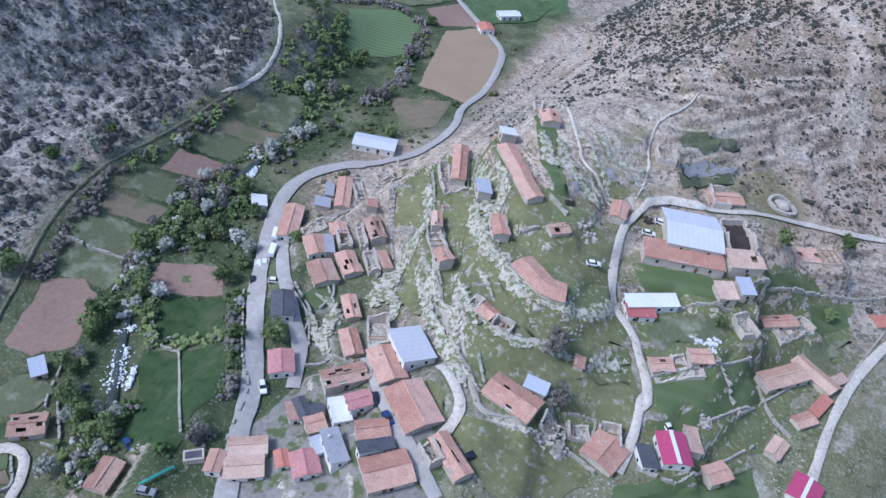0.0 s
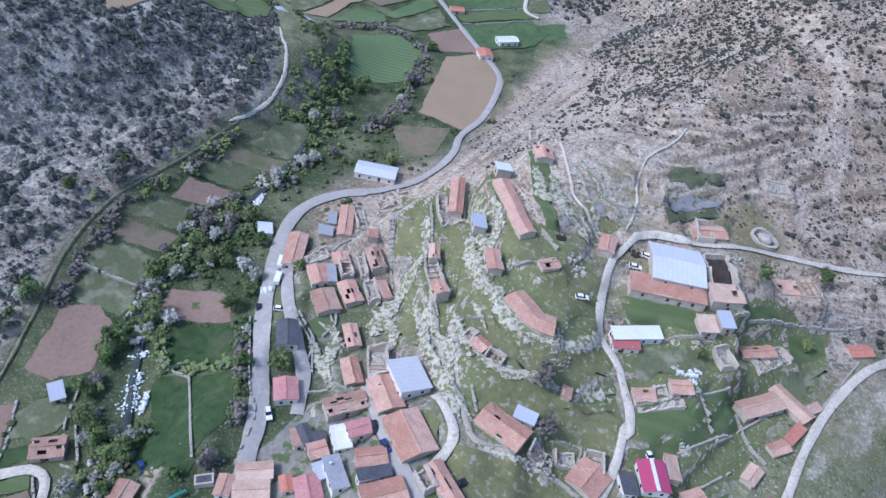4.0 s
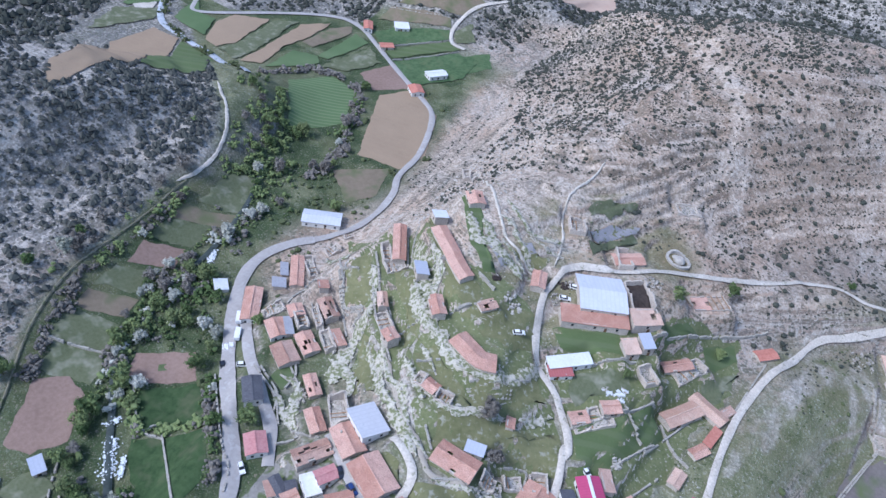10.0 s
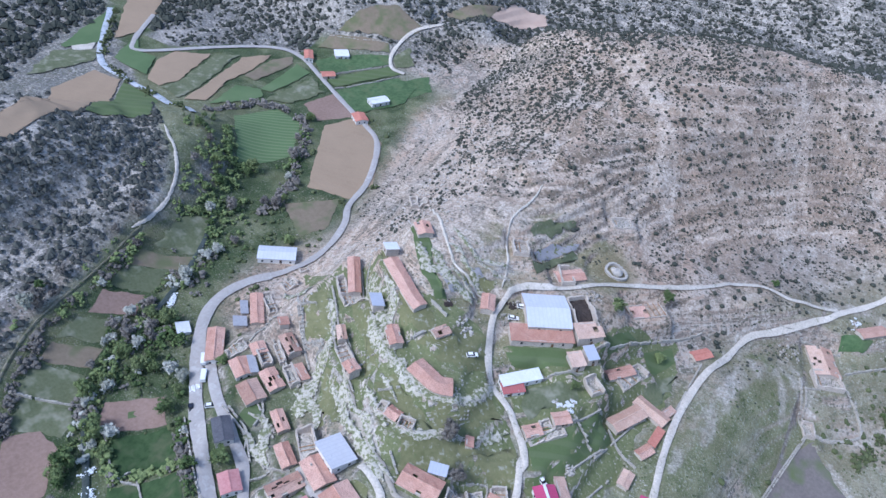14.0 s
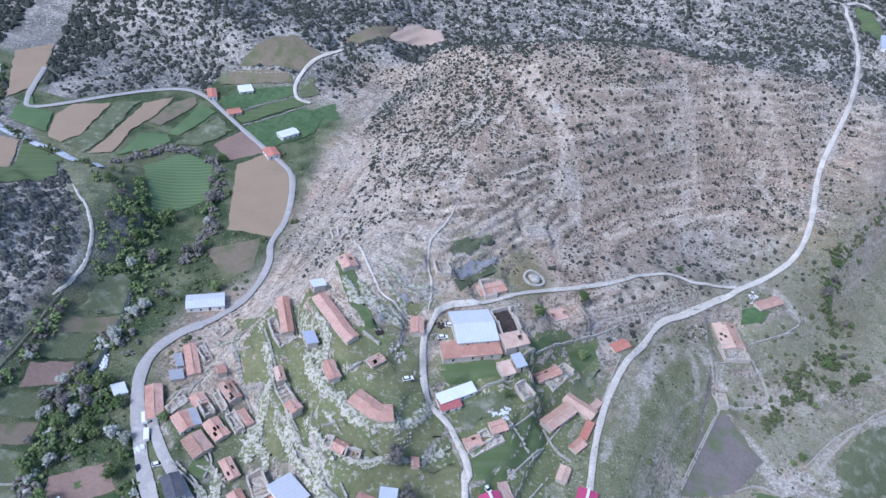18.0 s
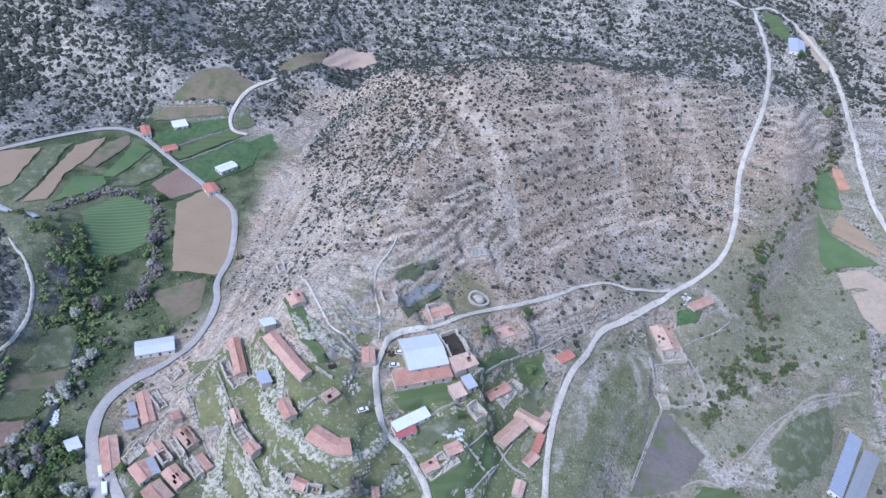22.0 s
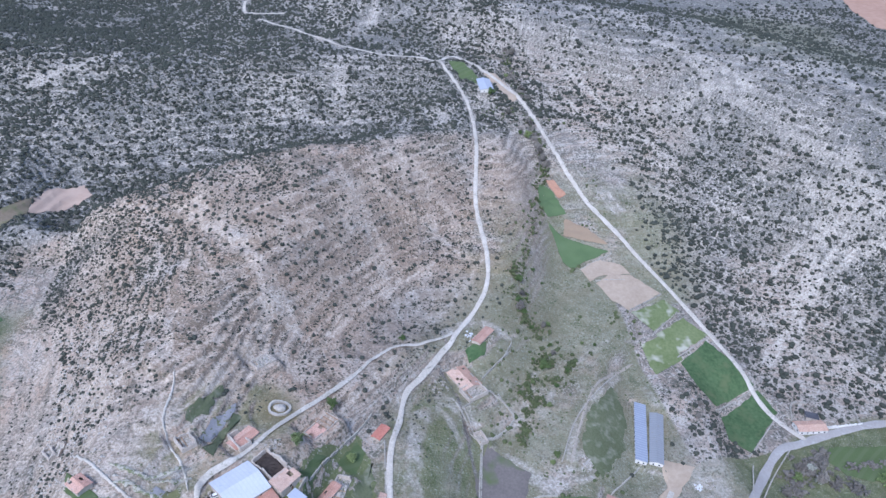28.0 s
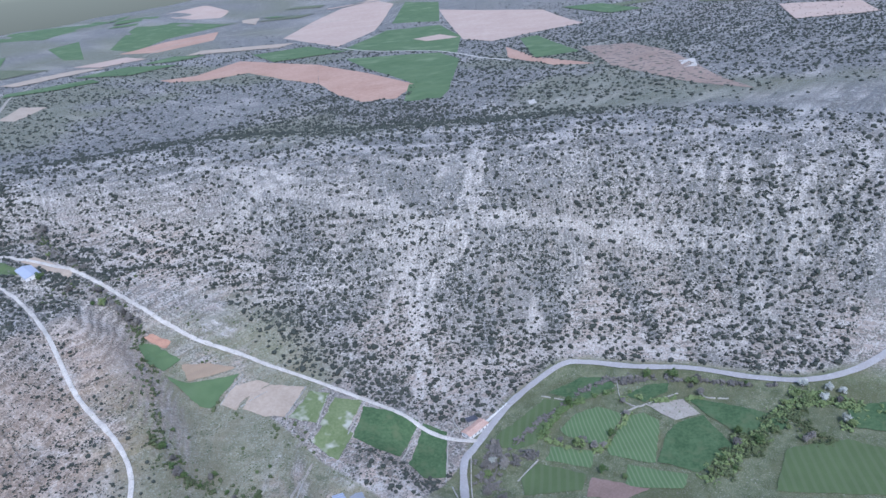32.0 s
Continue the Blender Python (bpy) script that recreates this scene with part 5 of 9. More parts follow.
def ribbon(name, pts, width, mat, label, kind="structure", raise_by=0.22, category="road", ragged=0.0):
    """A road draped on the ground, with worn uneven edges."""
    c = resample(pts, 0.9 if ragged else 2.0)
    KEEP_OFF.append((c[::3], width, name == "water"))
    t = np.gradient(c, axis=0)
    t /= np.linalg.norm(t, axis=1)[:, None]
    side = np.stack([-t[:, 1], t[:, 0]], 1)
    rng = np.random.RandomState(int(abs(c[0, 0] * 7 + c[0, 1])) % 9999)
    cols, n = 5, len(c)
    wob = np.convolve(rng.rand(n + 8) - 0.5, np.ones(5) / 5, "same")[4:-4] * width * 0.28
    up = raise_by + lift()
    rows = []
    for k in range(cols):
        o = (k / (cols - 1) - 0.5) * width
        xy = c + side * (o + wob * (1 if k in (0, cols - 1) else 0.3) * (1 if o > 0 else -1))[:, None]
        if ragged:
            taper = np.minimum(1, np.minimum(np.arange(n) + 1, n - np.arange(n)) / 5.0)
            drift = np.convolve(rng.rand(n + 12) - 0.5, np.ones(7) / 7, "same")[6:-6] * width * 0.9
            loose = (rng.rand(n) - 0.5) * ragged if k in (0, cols - 1) else 0.0
            xy = c + side * (o * taper + drift * abs(k - 2) / 2 + loose)[:, None]
        z = on_ground(xy[:, 0], xy[:, 1])
        rows.append(np.c_[xy, z])
    V = np.stack(rows, 1)
    mean = V[:, 1:4, 2].mean(1)
    # level the road across and smooth it along
    mean = np.convolve(np.r_[[mean[0]] * 3, mean, [mean[-1]] * 3], np.ones(7) / 7, "valid")
    if ragged:
        V[:, :, 2] += up + rng.rand(n, cols) * 0.12
    else:
        V[:, :, 2] = np.maximum(V[:, :, 2] + 0.05, 0.6 * mean[:, None] + 0.4 * V[:, :, 2]) + up
    V[:, 0, 2] -= 0.25
    V[:, -1, 2] -= 0.25
    idx = np.arange(n * cols).reshape(n, cols)
    f = np.stack([idx[:-1, :-1], idx[1:, :-1], idx[1:, 1:], idx[:-1, 1:]], -1).reshape(-1, 4)[:, ::-1]
    ob = poly_mesh(name, V.reshape(-1, 3), f, mat, smooth=True)
    return tagged(ob, label, category, kind=kind)


def field(pts, mat, label, raise_by=0.2, name="field", category="field"):
    """A plot draped on the ground, with slightly ragged edges."""
    p = np.array(pts, float)
    PLOTS.append(p)
    q = np.vstack([p, p[:1]])
    edge = []
    for a, b in zip(q[:-1], q[1:]):
        k = max(2, int(np.linalg.norm(b - a) / (2 if np.linalg.norm(b - a) < 120 else 12)))
        for s in np.arange(k) / k:
            edge.append(a + (b - a) * s)
    edge = np.array(edge)
    c = p.mean(0)
    rng = np.random.RandomState(int(abs(c[0] * 13 + c[1] * 7)) % 9999)
    ragged = (rng.rand(*edge.shape) - 0.5) * (2.2 if mat in ("olive", "meadow_dull", "pasture") else 0.9)
    ragged = ragged + 0.6 * np.roll(ragged, 1, 0)
    size = np.linalg.norm(edge - c, axis=1).mean()
    rings = max(3, min(20, int(size / 2.2)))
    rs = np.arange(1, rings + 1) / rings
    V = [np.r_[c, 0]]
    for r in rs:
        V.extend(np.c_[c + (edge - c) * r + (ragged if r == 1 else 0), np.zeros(len(edge))])
    V = np.array(V)
    up = raise_by + lift()
    V[:, 2] = on_ground(V[:, 0], V[:, 1]) + up
    m = len(edge)
    V[-m:, 2] -= raise_by * 0.6
    f = [(0, 1 + i, 1 + (i + 1) % m) for i in range(m)]
    for k in range(rings - 1):
        a, b = 1 + k * m, 1 + (k + 1) * m
        f += [(a + i, b + i, b + (i + 1) % m, a + (i + 1) % m) for i in range(m)]
    return tagged(poly_mesh(name, V, f, mat, smooth=True), label, category, kind="structure")


def box_bm(bm, x0, y0, z0, x1, y1, z1):
    vs = [bm.verts.new(p) for p in ((x0, y0, z0), (x1, y0, z0), (x1, y1, z0), (x0, y1, z0), (x0, y0, z1), (x1, y0, z1), (x1, y1, z1), (x0, y1, z1))]
    for f in ((3, 2, 1, 0), (4, 5, 6, 7), (0, 1, 5, 4), (1, 2, 6, 5), (2, 3, 7, 6), (3, 0, 4, 7)):
        bm.faces.new([vs[i] for i in f])


def slab(bm, corners, thick, nu, nv, sag, rng, holes=0):
    """A roof slope: a grid over four corners, sagging and uneven, with thickness."""
    c = [np.array(p, float) for p in corners]
    top, bot = {}, {}
    for i in range(nu + 1):
        for j in range(nv + 1):
            u, v = i / nu, j / nv
            p = (c[0] * (1 - u) + c[1] * u) * (1 - v) + (c[3] * (1 - u) + c[2] * u) * v
            inner = 0 < i < nu
            p = p + np.array([0, 0, (rng.rand() - 0.5) * sag - sag * 1.2 * math.sin(math.pi * u)]) if inner or 0 < j < nv else p
            top[i, j] = bm.verts.new(p)
            bot[i, j] = bm.verts.new(p - np.array([0, 0, thick]))
    gone = {(rng.randint(nu), rng.randint(nv)) for _ in range(holes)}
    for i in range(nu):
        for j in range(nv):
            if (i, j) in gone:
                continue
            ring = ((i, j), (i + 1, j), (i + 1, j + 1), (i, j + 1))
            bm.faces.new([top[k] for k in ring])
            bm.faces.new([bot[k] for k in ring[::-1]])
            for k in range(4):
                a, b = ring[k], ring[(k + 1) % 4]
                di, dj = ((0, -1), (1, 0), (0, 1), (-1, 0))[k]
                nb = (i + di, j + dj)
                if nb in gone or not (0 <= nb[0] < nu and 0 <= nb[1] < nv):
                    bm.faces.new([top[b], top[a], bot[a], bot[b]])


def wall_piece(bm, a, b, base, heights, thick, inward):
    """A wall from a to b with a stepped or ragged top: one column of stones for each height."""
    a, b = np.array(a, float), np.array(b, float)
    n = len(heights) - 1
    inn = np.array(inward, float) * thick
    lo_o, hi_o, lo_i, hi_i = [], [], [], []
    for i, h in enumerate(heights):
        p = a + (b - a) * i / n
        lo_o.append(bm.verts.new((p[0], p[1], base)))
        hi_o.append(bm.verts.new((p[0], p[1], h)))
        lo_i.append(bm.verts.new((p[0] + inn[0], p[1] + inn[1], base)))
        hi_i.append(bm.verts.new((p[0] + inn[0], p[1] + inn[1], h)))
    for i in range(n):
        bm.faces.new([lo_o[i], lo_o[i + 1], hi_o[i + 1], hi_o[i]])
        bm.faces.new([lo_i[i + 1], lo_i[i], hi_i[i], hi_i[i + 1]])
        bm.faces.new([hi_o[i], hi_o[i + 1], hi_i[i + 1], hi_i[i]])
        bm.faces.new([lo_o[i + 1], lo_o[i], lo_i[i], lo_i[i + 1]])
    for i in (0, n):
        bm.faces.new([lo_o[i], hi_o[i], hi_i[i], lo_i[i]])


def fix(bm):
    bmesh.ops.recalc_face_normals(bm, faces=bm.faces)
    return bm


def building(x, y, angle, length, width, eave_z, kind, roof, wall, label, category="house", group="village houses", holes=0, windows=0, pitch=0.22):
    """A house, barn or hut: four walls, a roof on them, a door and windows. Length runs along the given heading."""
    rng = np.random.RandomState(int(abs(x * 31 + y * 17)) % 99991)
    name = {"house": "house", "barn": "barn", "hut": "hut", "shed": "shed", "ruin": "ruin"}[category]
    root = tagged(new(name), label, category, group)
    ca, sa = math.cos(radians(angle)), math.sin(radians(angle))
    hl, hw = length / 2, width / 2
    grounds = [og(x + ca * i * hl - sa * j * hw, y + sa * i * hl + ca * j * hw) for i in (-1, 0, 1) for j in (-1, 0, 1)]
    base = min(grounds) - 0.4
    root.matrix_world = pose(x, y, base, 0, 0, angle)
    e = max(0.88 * (eave_z - base), max(grounds) - base + 1.2)
    th = 0.45
    rise = width * 0.5 * pitch if kind == "gable" else 0.0
    mono = width * 0.16 if kind == "shed" else 0.0
    sides = (((-hl, -hw), (hl, -hw), (0, 1), "long0"), ((hl, hw), (-hl, hw), (0, -1), "long1"), ((hl, -hw), (hl, hw), (-1, 0), "end"), ((-hl, hw), (-hl, -hw), (1, 0), "end"))
    for a, b, inward, what in sides:
        bm = bmesh.new()
        if what == "long0":
            hs = [e, e, e]
        elif what == "long1":
            hs = [e + mono] * 3
        else:
            hs = [e + (mono if a[1] > 0 else 0), e + (rise if kind == "gable" else mono / 2), e + (mono if b[1] > 0 else 0)]
            sh = np.array(inward) * 0.003
            a, b = np.array(a) + (0, th * (1 if a[1] < 0 else -1)) + sh, np.array(b) + (0, th * (1 if b[1] < 0 else -1)) + sh
            hs = [hs[0] + (rise / hw * th if kind == "gable" else 0), hs[1], hs[2] + (rise / hw * th if kind == "gable" else 0)]
            hs = [v - 0.05 for v in hs]
        if kind == "ruin":
            k = 8
            hs = [max(0.8, e - abs(rng.randn()) * 0.8) for _ in range(k)]
        wall_piece(bm, a, b, 0, hs, th, inward)
        part("wall", fix(bm), wall, root)
    ov = 0.35 if category != "ruin" else 0.1
    old = roof.startswith("tile")
    sag = 0.16 if old else 0.02
    nu, nv = (max(4, int(length / 1.6)), max(3, int(width / 2.4))) if old else (4, 2)
    if kind == "gable":
        drop = rise / hw * ov
        top = e + rise + 0.2
        for s in (-1, 1):
            bm = bmesh.new()
            slab(bm, [(-hl - ov, s * (hw + ov), e - drop + 0.2), (hl + ov, s * (hw + ov), e - drop + 0.2), (hl + ov, s * 0.02, top), (-hl - ov, s * 0.02, top)], 0.18, nu, nv, sag, rng, holes)
            part("roof", fix(bm), roof, root)
        bm = bmesh.new()
        cap = 0.5 if roof == "magenta" else 0.18
        box_bm(bm, -hl - ov, -cap, top - 0.02 - cap * pitch * 0.5, hl + ov, cap, top + 0.1)
        part("ridge", bm, "whiteroof" if roof == "magenta" else roof, root)
    elif kind == "shed":
        d = mono / width * ov
        bm = bmesh.new()
        slab(bm, [(-hl - ov, -hw - ov, e - d + 0.18), (hl + ov, -hw - ov, e - d + 0.18), (hl + ov, hw + ov, e + mono + d + 0.18), (-hl - ov, hw + ov, e + mono + d + 0.18)], 0.16, nu, nv, sag, rng, holes)
        part("roof", fix(bm), roof, root)
    elif kind == "flat":
        bm = bmesh.new()
        box_bm(bm, -hl + 0.05, -hw + 0.05, e - 0.35, hl - 0.05, hw - 0.05, e - 0.12)
        part("roof", bm, roof, root)
    else:
        bm = bmesh.new()
        slab(bm, [(-hl, -hw, e - 0.4), (-hl * 0.1, -hw, e - 0.4), (-hl * 0.1, hw * 0.6, e + 0.5), (-hl, hw * 0.6, e + 0.5)], 0.18, 5, 3, 0.2, rng, 2)
        part("roof", fix(bm), roof, root)
        for k in range(4):
            bm = bmesh.new()
            u = -hl * 0.05 + k * hl * 0.3
            box_bm(bm, u, -hw, e - 0.45, u + 0.18, hw, e - 0.25)
            part("beam", bm, "timber", root)
    # openings on the long side that faces the valley, and on one gable
    if kind != "ruin":
        bm = bmesh.new()
        u = (rng.rand() - 0.5) * length * 0.4
        lo = max(og(x + ca * u + sa * hw, y + sa * u - ca * hw) - base, 0) + 0.05
        if e - lo > 1.9:
            box_bm(bm, u - 0.5, -hw - 0.05, lo, u + 0.5, -hw + 0.1, lo + min(2.0, e - lo - 0.1))
            part("door", bm, "wood_door", root)
        else:
            bm.free()
        spots = [(s * hl, "end", s) for s in (-1, 1)] if wall == "white" else []
        n_long = max(1, int(length / 3.2)) if wall == "white" else max(1, int(length / 7))
        for k in range(n_long):
            u = -hl + (k + 0.5) * length / n_long
            for s in (-1, 1):
                for zz in ((e - 1.5,) if e < 5.2 else (e - 1.5, e - 4.1)):
                    if zz < 0.9:
                        continue
                    bm = bmesh.new()
                    yo = s * hw
                    box_bm(bm, u - 0.42, yo - 0.06, zz - 0.5, u + 0.42, yo + 0.06, zz + 0.5)
                    w = part("window", bm, "glass", root)
                    bm = bmesh.new()
                    box_bm(bm, u - 0.52, yo - 0.11, zz - 0.62, u + 0.52, yo + 0.11, zz - 0.5)
                    part("sill", bm, "white" if wall == "white" else "stone", w)
        for px, _, s in spots:
            for v in ((-0.22, 0.22) if width > 4 else (0,)):
                for zz in ((e - 1.3,) if e < 5.2 else (e - 1.3, e - 4.0)):
                    if zz < 0.9:
                        continue
                    bm = bmesh.new()
                    box_bm(bm, px - 0.06, v * width - 0.4, zz - 0.5, px + 0.06, v * width + 0.4, zz + 0.5)
                    part("window", bm, "glass", root)
        if category == "house" and e > 4.4:
            bm = bmesh.new()
            u, v = hl * 0.5 * (1 if rng.rand() > 0.5 else -1), hw * 0.3
            z0 = e + (rise * 0.6 if kind == "gable" else mono * 0.6)
            box_bm(bm, u - 0.25, v - 0.25, z0 - 0.3, u + 0.25, v + 0.25, z0 + 0.9)
            part("chimney", bm, wall, root)
    return root


def row_barn(pts, width, eave, roof, label):
    """A long barn bent along its terrace: walls and a low tiled roof swept along the curve."""
    c = resample(pts, 1.4)
    rng = np.random.RandomState(int(abs(c[0, 0] * 9)) % 997)
    t = np.gradient(c, axis=0)
    t /= np.linalg.norm(t, axis=1)[:, None]
    s = np.stack([-t[:, 1], t[:, 0]], 1)
    g = on_ground(c[:, 0], c[:, 1])
    g = np.convolve(np.pad(g, 4, mode="edge"), np.ones(9) / 9, mode="valid")
    root = tagged(new("barn"), label, "barn", "village barns")
    o = np.array([*c[0], g[0]])
    root.matrix_world = pose(*o)
    eave = 0.75 * eave
    hw, rise, n = width / 2, width * 0.12, len(c)

    def at(i, off, z):
        p = c[i] + s[i] * off
        return (p[0] - o[0], p[1] - o[1], z - o[2])

    for side in (-1, 1):
        bm = bmesh.new()
        ring = [[bm.verts.new(at(i, side * off, z)) for off, z in ((hw, og(*(c[i] + s[i] * side * hw)) - 0.5), (hw, g[i] + eave), (hw - 0.45, g[i] + eave), (hw - 0.45, g[i] - 0.5))] for i in range(n)]
        for i in range(n - 1):
            for k in range(4):
                bm.faces.new([ring[i][k], ring[i + 1][k], ring[i + 1][(k + 1) % 4], ring[i][(k + 1) % 4]])
        for q in (ring[0], ring[-1]):
            bm.faces.new(q)
        part("wall", fix(bm), "stone", root)
        bm = bmesh.new()
        grid = {}
        for i in range(n):
            for j in range(4):
                off = (hw + 0.35) * (1 - j / 3)
                z = g[i] + eave + 0.22 + rise * (j / 3) - 0.05 + (rng.rand() - 0.5) * 0.16
                grid[i, j, 1], grid[i, j, 0] = bm.verts.new(at(i, side * off, z)), bm.verts.new(at(i, side * off, z - 0.18))
        for i in range(n - 1):
            for j in range(3):
                for k in (0, 1):
                    bm.faces.new([grid[i, j, k], grid[i + 1, j, k], grid[i + 1, j + 1, k], grid[i, j + 1, k]])
            bm.faces.new([grid[i, 0, 0], grid[i + 1, 0, 0], grid[i + 1, 0, 1], grid[i, 0, 1]])
        for i in (0, n - 1):
            for j in range(3):
                bm.faces.new([grid[i, j, 0], grid[i, j + 1, 0], grid[i, j + 1, 1], grid[i, j, 1]])
        part("roof", fix(bm), roof, root)
    for i, inn in ((0, 1), (n - 1, -1)):
        bm = bmesh.new()
        d = t[i] * 0.4 * inn
        v = [[bm.verts.new(Vector(at(i, off, z)) + Vector((d[0] * k, d[1] * k, 0))) for off, z in ((-hw + 0.46, g[i] - 0.5), (hw - 0.46, g[i] - 0.5), (hw - 0.46, g[i] + eave), (0, g[i] + eave + rise - 0.1), (-hw + 0.46, g[i] + eave))] for k in (0.02, 1)]
        bm.faces.new(v[0])
        bm.faces.new(v[1])
        for k in range(5):
            bm.faces.new([v[0][k], v[0][(k + 1) % 5], v[1][(k + 1) % 5], v[1][k]])
        part("gable_wall", fix(bm), "stone", root)
    return root


def ruin(x, y, angle, length, width, tall, label):
    """Roofless walls with ragged tops round a floor of rubble."""
    rng = np.random.RandomState(int(abs(x * 37 + y * 11)) % 99991)
    root = tagged(new("ruin"), label, "ruin", "roofless ruins")
    ca, sa = math.cos(radians(angle)), math.sin(radians(angle))
    hl, hw, th = length / 2, width / 2, 0.55
    spots = [(i * hl, j * hw) for i in (-1, 0, 1) for j in (-1, 0, 1)]
    gr = {p: og(x + ca * p[0] - sa * p[1], y + sa * p[0] + ca * p[1]) for p in spots}
    base = min(gr.values()) - 0.3
    root.matrix_world = pose(x, y, base, 0, 0, angle)
    for a, b, inward in (((-hl, -hw), (hl, -hw), (0, 1)), ((hl, hw), (-hl, hw), (0, -1)), ((hl, -hw + th), (hl, hw - th), (-1, 0)), ((-hl, hw - th), (-hl, -hw + th), (1, 0))):
        n = max(4, int(np.hypot(a[0] - b[0], a[1] - b[1]) / 0.9))
        hs, cur = [], tall * (0.6 + 0.5 * rng.rand())
        for i in range(n + 1):
            p = np.array(a) + (np.array(b) - np.array(a)) * i / n
            g = og(x + ca * p[0] - sa * p[1], y + sa * p[0] + ca * p[1]) - base
            cur = min(tall * 1.15, max(tall * 0.25, cur + rng.randn() * 0.45))
            hs.append(g + cur)
        bm = bmesh.new()
        wall_piece(bm, a, b, 0, hs, th, inward)
        part("wall", fix(bm), "stone", root)
    bm = bmesh.new()
    nx, ny = max(3, int(length / 1.2)), max(3, int(width / 1.2))
    vs = {}
    for i in range(nx + 1):
        for j in range(ny + 1):
            u, v = -hl + th * 0.9 + (length - 1.8 * th) * i / nx, -hw + th * 0.9 + (width - 1.8 * th) * j / ny
            g = og(x + ca * u - sa * v, y + sa * u + ca * v) - base
            vs[i, j] = bm.verts.new((u, v, g + 0.15 + rng.rand() * 0.7))
    for i in range(nx):
        for j in range(ny):
            bm.faces.new([vs[i, j], vs[i + 1, j], vs[i + 1, j + 1], vs[i, j + 1]])
    part("rubble", bm, "darkfloor" if "dark" in label else "rubble", root)
    for k in range(0 if "spur" in label or "dark" in label else rng.randint(1, 4)):
        bm = bmesh.new()
        u = -hl + length * (k + 1) / 4.5
        mid = og(x + ca * u, y + sa * u) - base
        box_bm(bm, u, -hw * 0.97, mid + tall * 0.3, u + 0.2, hw * 0.97, mid + tall * 0.3 + 0.2)
        ob = part("beam", bm, "timber", root)
    return root


def stone_wall(pts, tall=1.1, name="field_wall", mat="wallstone", label="low dry-stone field wall with gaps"):
    """A dry-stone wall of many small blocks following the ground."""
    c = resample(pts, 1.2)
    rng = np.random.RandomState(int(abs(c[0, 0] * 5 + c[0, 1] * 3)) % 9999)
    V, F = [], []
    t = np.gradient(c, axis=0)
    t /= np.linalg.norm(t, axis=1)[:, None] + 1e-9
    for i in range(len(c)):
        if rng.rand() < 0.06:
            continue
        p, d = c[i], t[i]
        s = np.array([-d[1], d[0]])
        g = og(*p)
        hh, w = tall * (0.6 + 0.6 * rng.rand()), 0.3 + 0.15 * rng.rand()
        k = len(V)
        for z in (g - 0.3, g + hh):
            f = 1.0 if z < g else 0.75
            for a, b in ((-0.66, -1), (0.66, -1), (0.66, 1), (-0.66, 1)):
                q = p + d * a + s * b * w * f + (rng.rand(2) - 0.5) * 0.12
                V.append((q[0], q[1], z + (rng.rand() - 0.5) * 0.15))
        F += [(k + 4, k + 5, k + 6, k + 7)] + [(k + j, k + (j + 1) % 4, k + 4 + (j + 1) % 4, k + 4 + j) for j in range(4)]
    return tagged(poly_mesh(name, V, F, mat), label, "wall", "dry-stone walls", "structure")


def heap(x, y, r, mat, label, seed, name="rubble_heap", flat=0.35, count=26):
    """A low pile of odd pieces."""
    rng = np.random.RandomState(seed)
    root = tagged(new(name), label, "heap")
    z = og(x, y)
    root.matrix_world = pose(x, y, z)
    for k in range(count):
        a, d = rng.rand() * 6.283, r * rng.rand() ** 0.6
        s = 0.2 + 0.5 * rng.rand()
        dx, dy = math.cos(a) * d, math.sin(a) * d
        bm = bmesh.new()
        box_bm(bm, -s, -s * 0.7, -0.3, s, s * 0.7, s * 0.7 + (r - d) * flat * 0.4)
        for v in bm.verts:
            v.co += Vector(rng.rand(3) - 0.5) * s * 0.5
        ob = part("piece", bm, mat if rng.rand() < 0.75 else "rubble", root)
        ob.matrix_local = pose(dx, dy, og(x + dx, y + dy) - z, 0, 0, rng.rand() * 360)
    return root


# ---- scattered growth ----
def ico(sub):
    bm = bmesh.new()
    bmesh.ops.create_icosphere(bm, subdivisions=sub, radius=1.0)
    v = np.array([q.co[:] for q in bm.verts])
    f = np.array([[q.index for q in g.verts] for g in bm.faces])
    bm.free()
    return v, f


ICO1, ICO2 = ico(1), ico(2)
OCTA = (np.array([(1, 0, 0), (0, 1, 0), (-1, 0, 0), (0, -1, 0), (0.1, 0.1, 1), (0, 0, -1)], float), np.array([(0, 1, 4), (1, 2, 4), (2, 3, 4), (3, 0, 4), (1, 0, 5), (2, 1, 5), (3, 2, 5), (0, 3, 5)]))


def blobs(centres, radii, flat, rng, base=ICO1, jitter=0.25):
    """Many uneven clumps as one set of vertices and faces."""
    v, f = base
    n = len(centres)
    sc = radii[:, None, None] * np.array([1, 1, flat]) * (1 + (rng.rand(n, len(v), 1) - 0.5) * 2 * jitter)
    ang = rng.rand(n) * 6.283
    c, s = np.cos(ang)[:, None], np.sin(ang)[:, None]
    vx = v[None, :, 0] * c - v[None, :, 1] * s
    vy = v[None, :, 0] * s + v[None, :, 1] * c
    V = np.stack([vx, vy, np.broadcast_to(v[:, 2], vx.shape)], -1) * sc + centres[:, None, :]
    F = f[None] + (np.arange(n) * len(v))[:, None, None]
    return V.reshape(-1, 3), F.reshape(-1, 3)


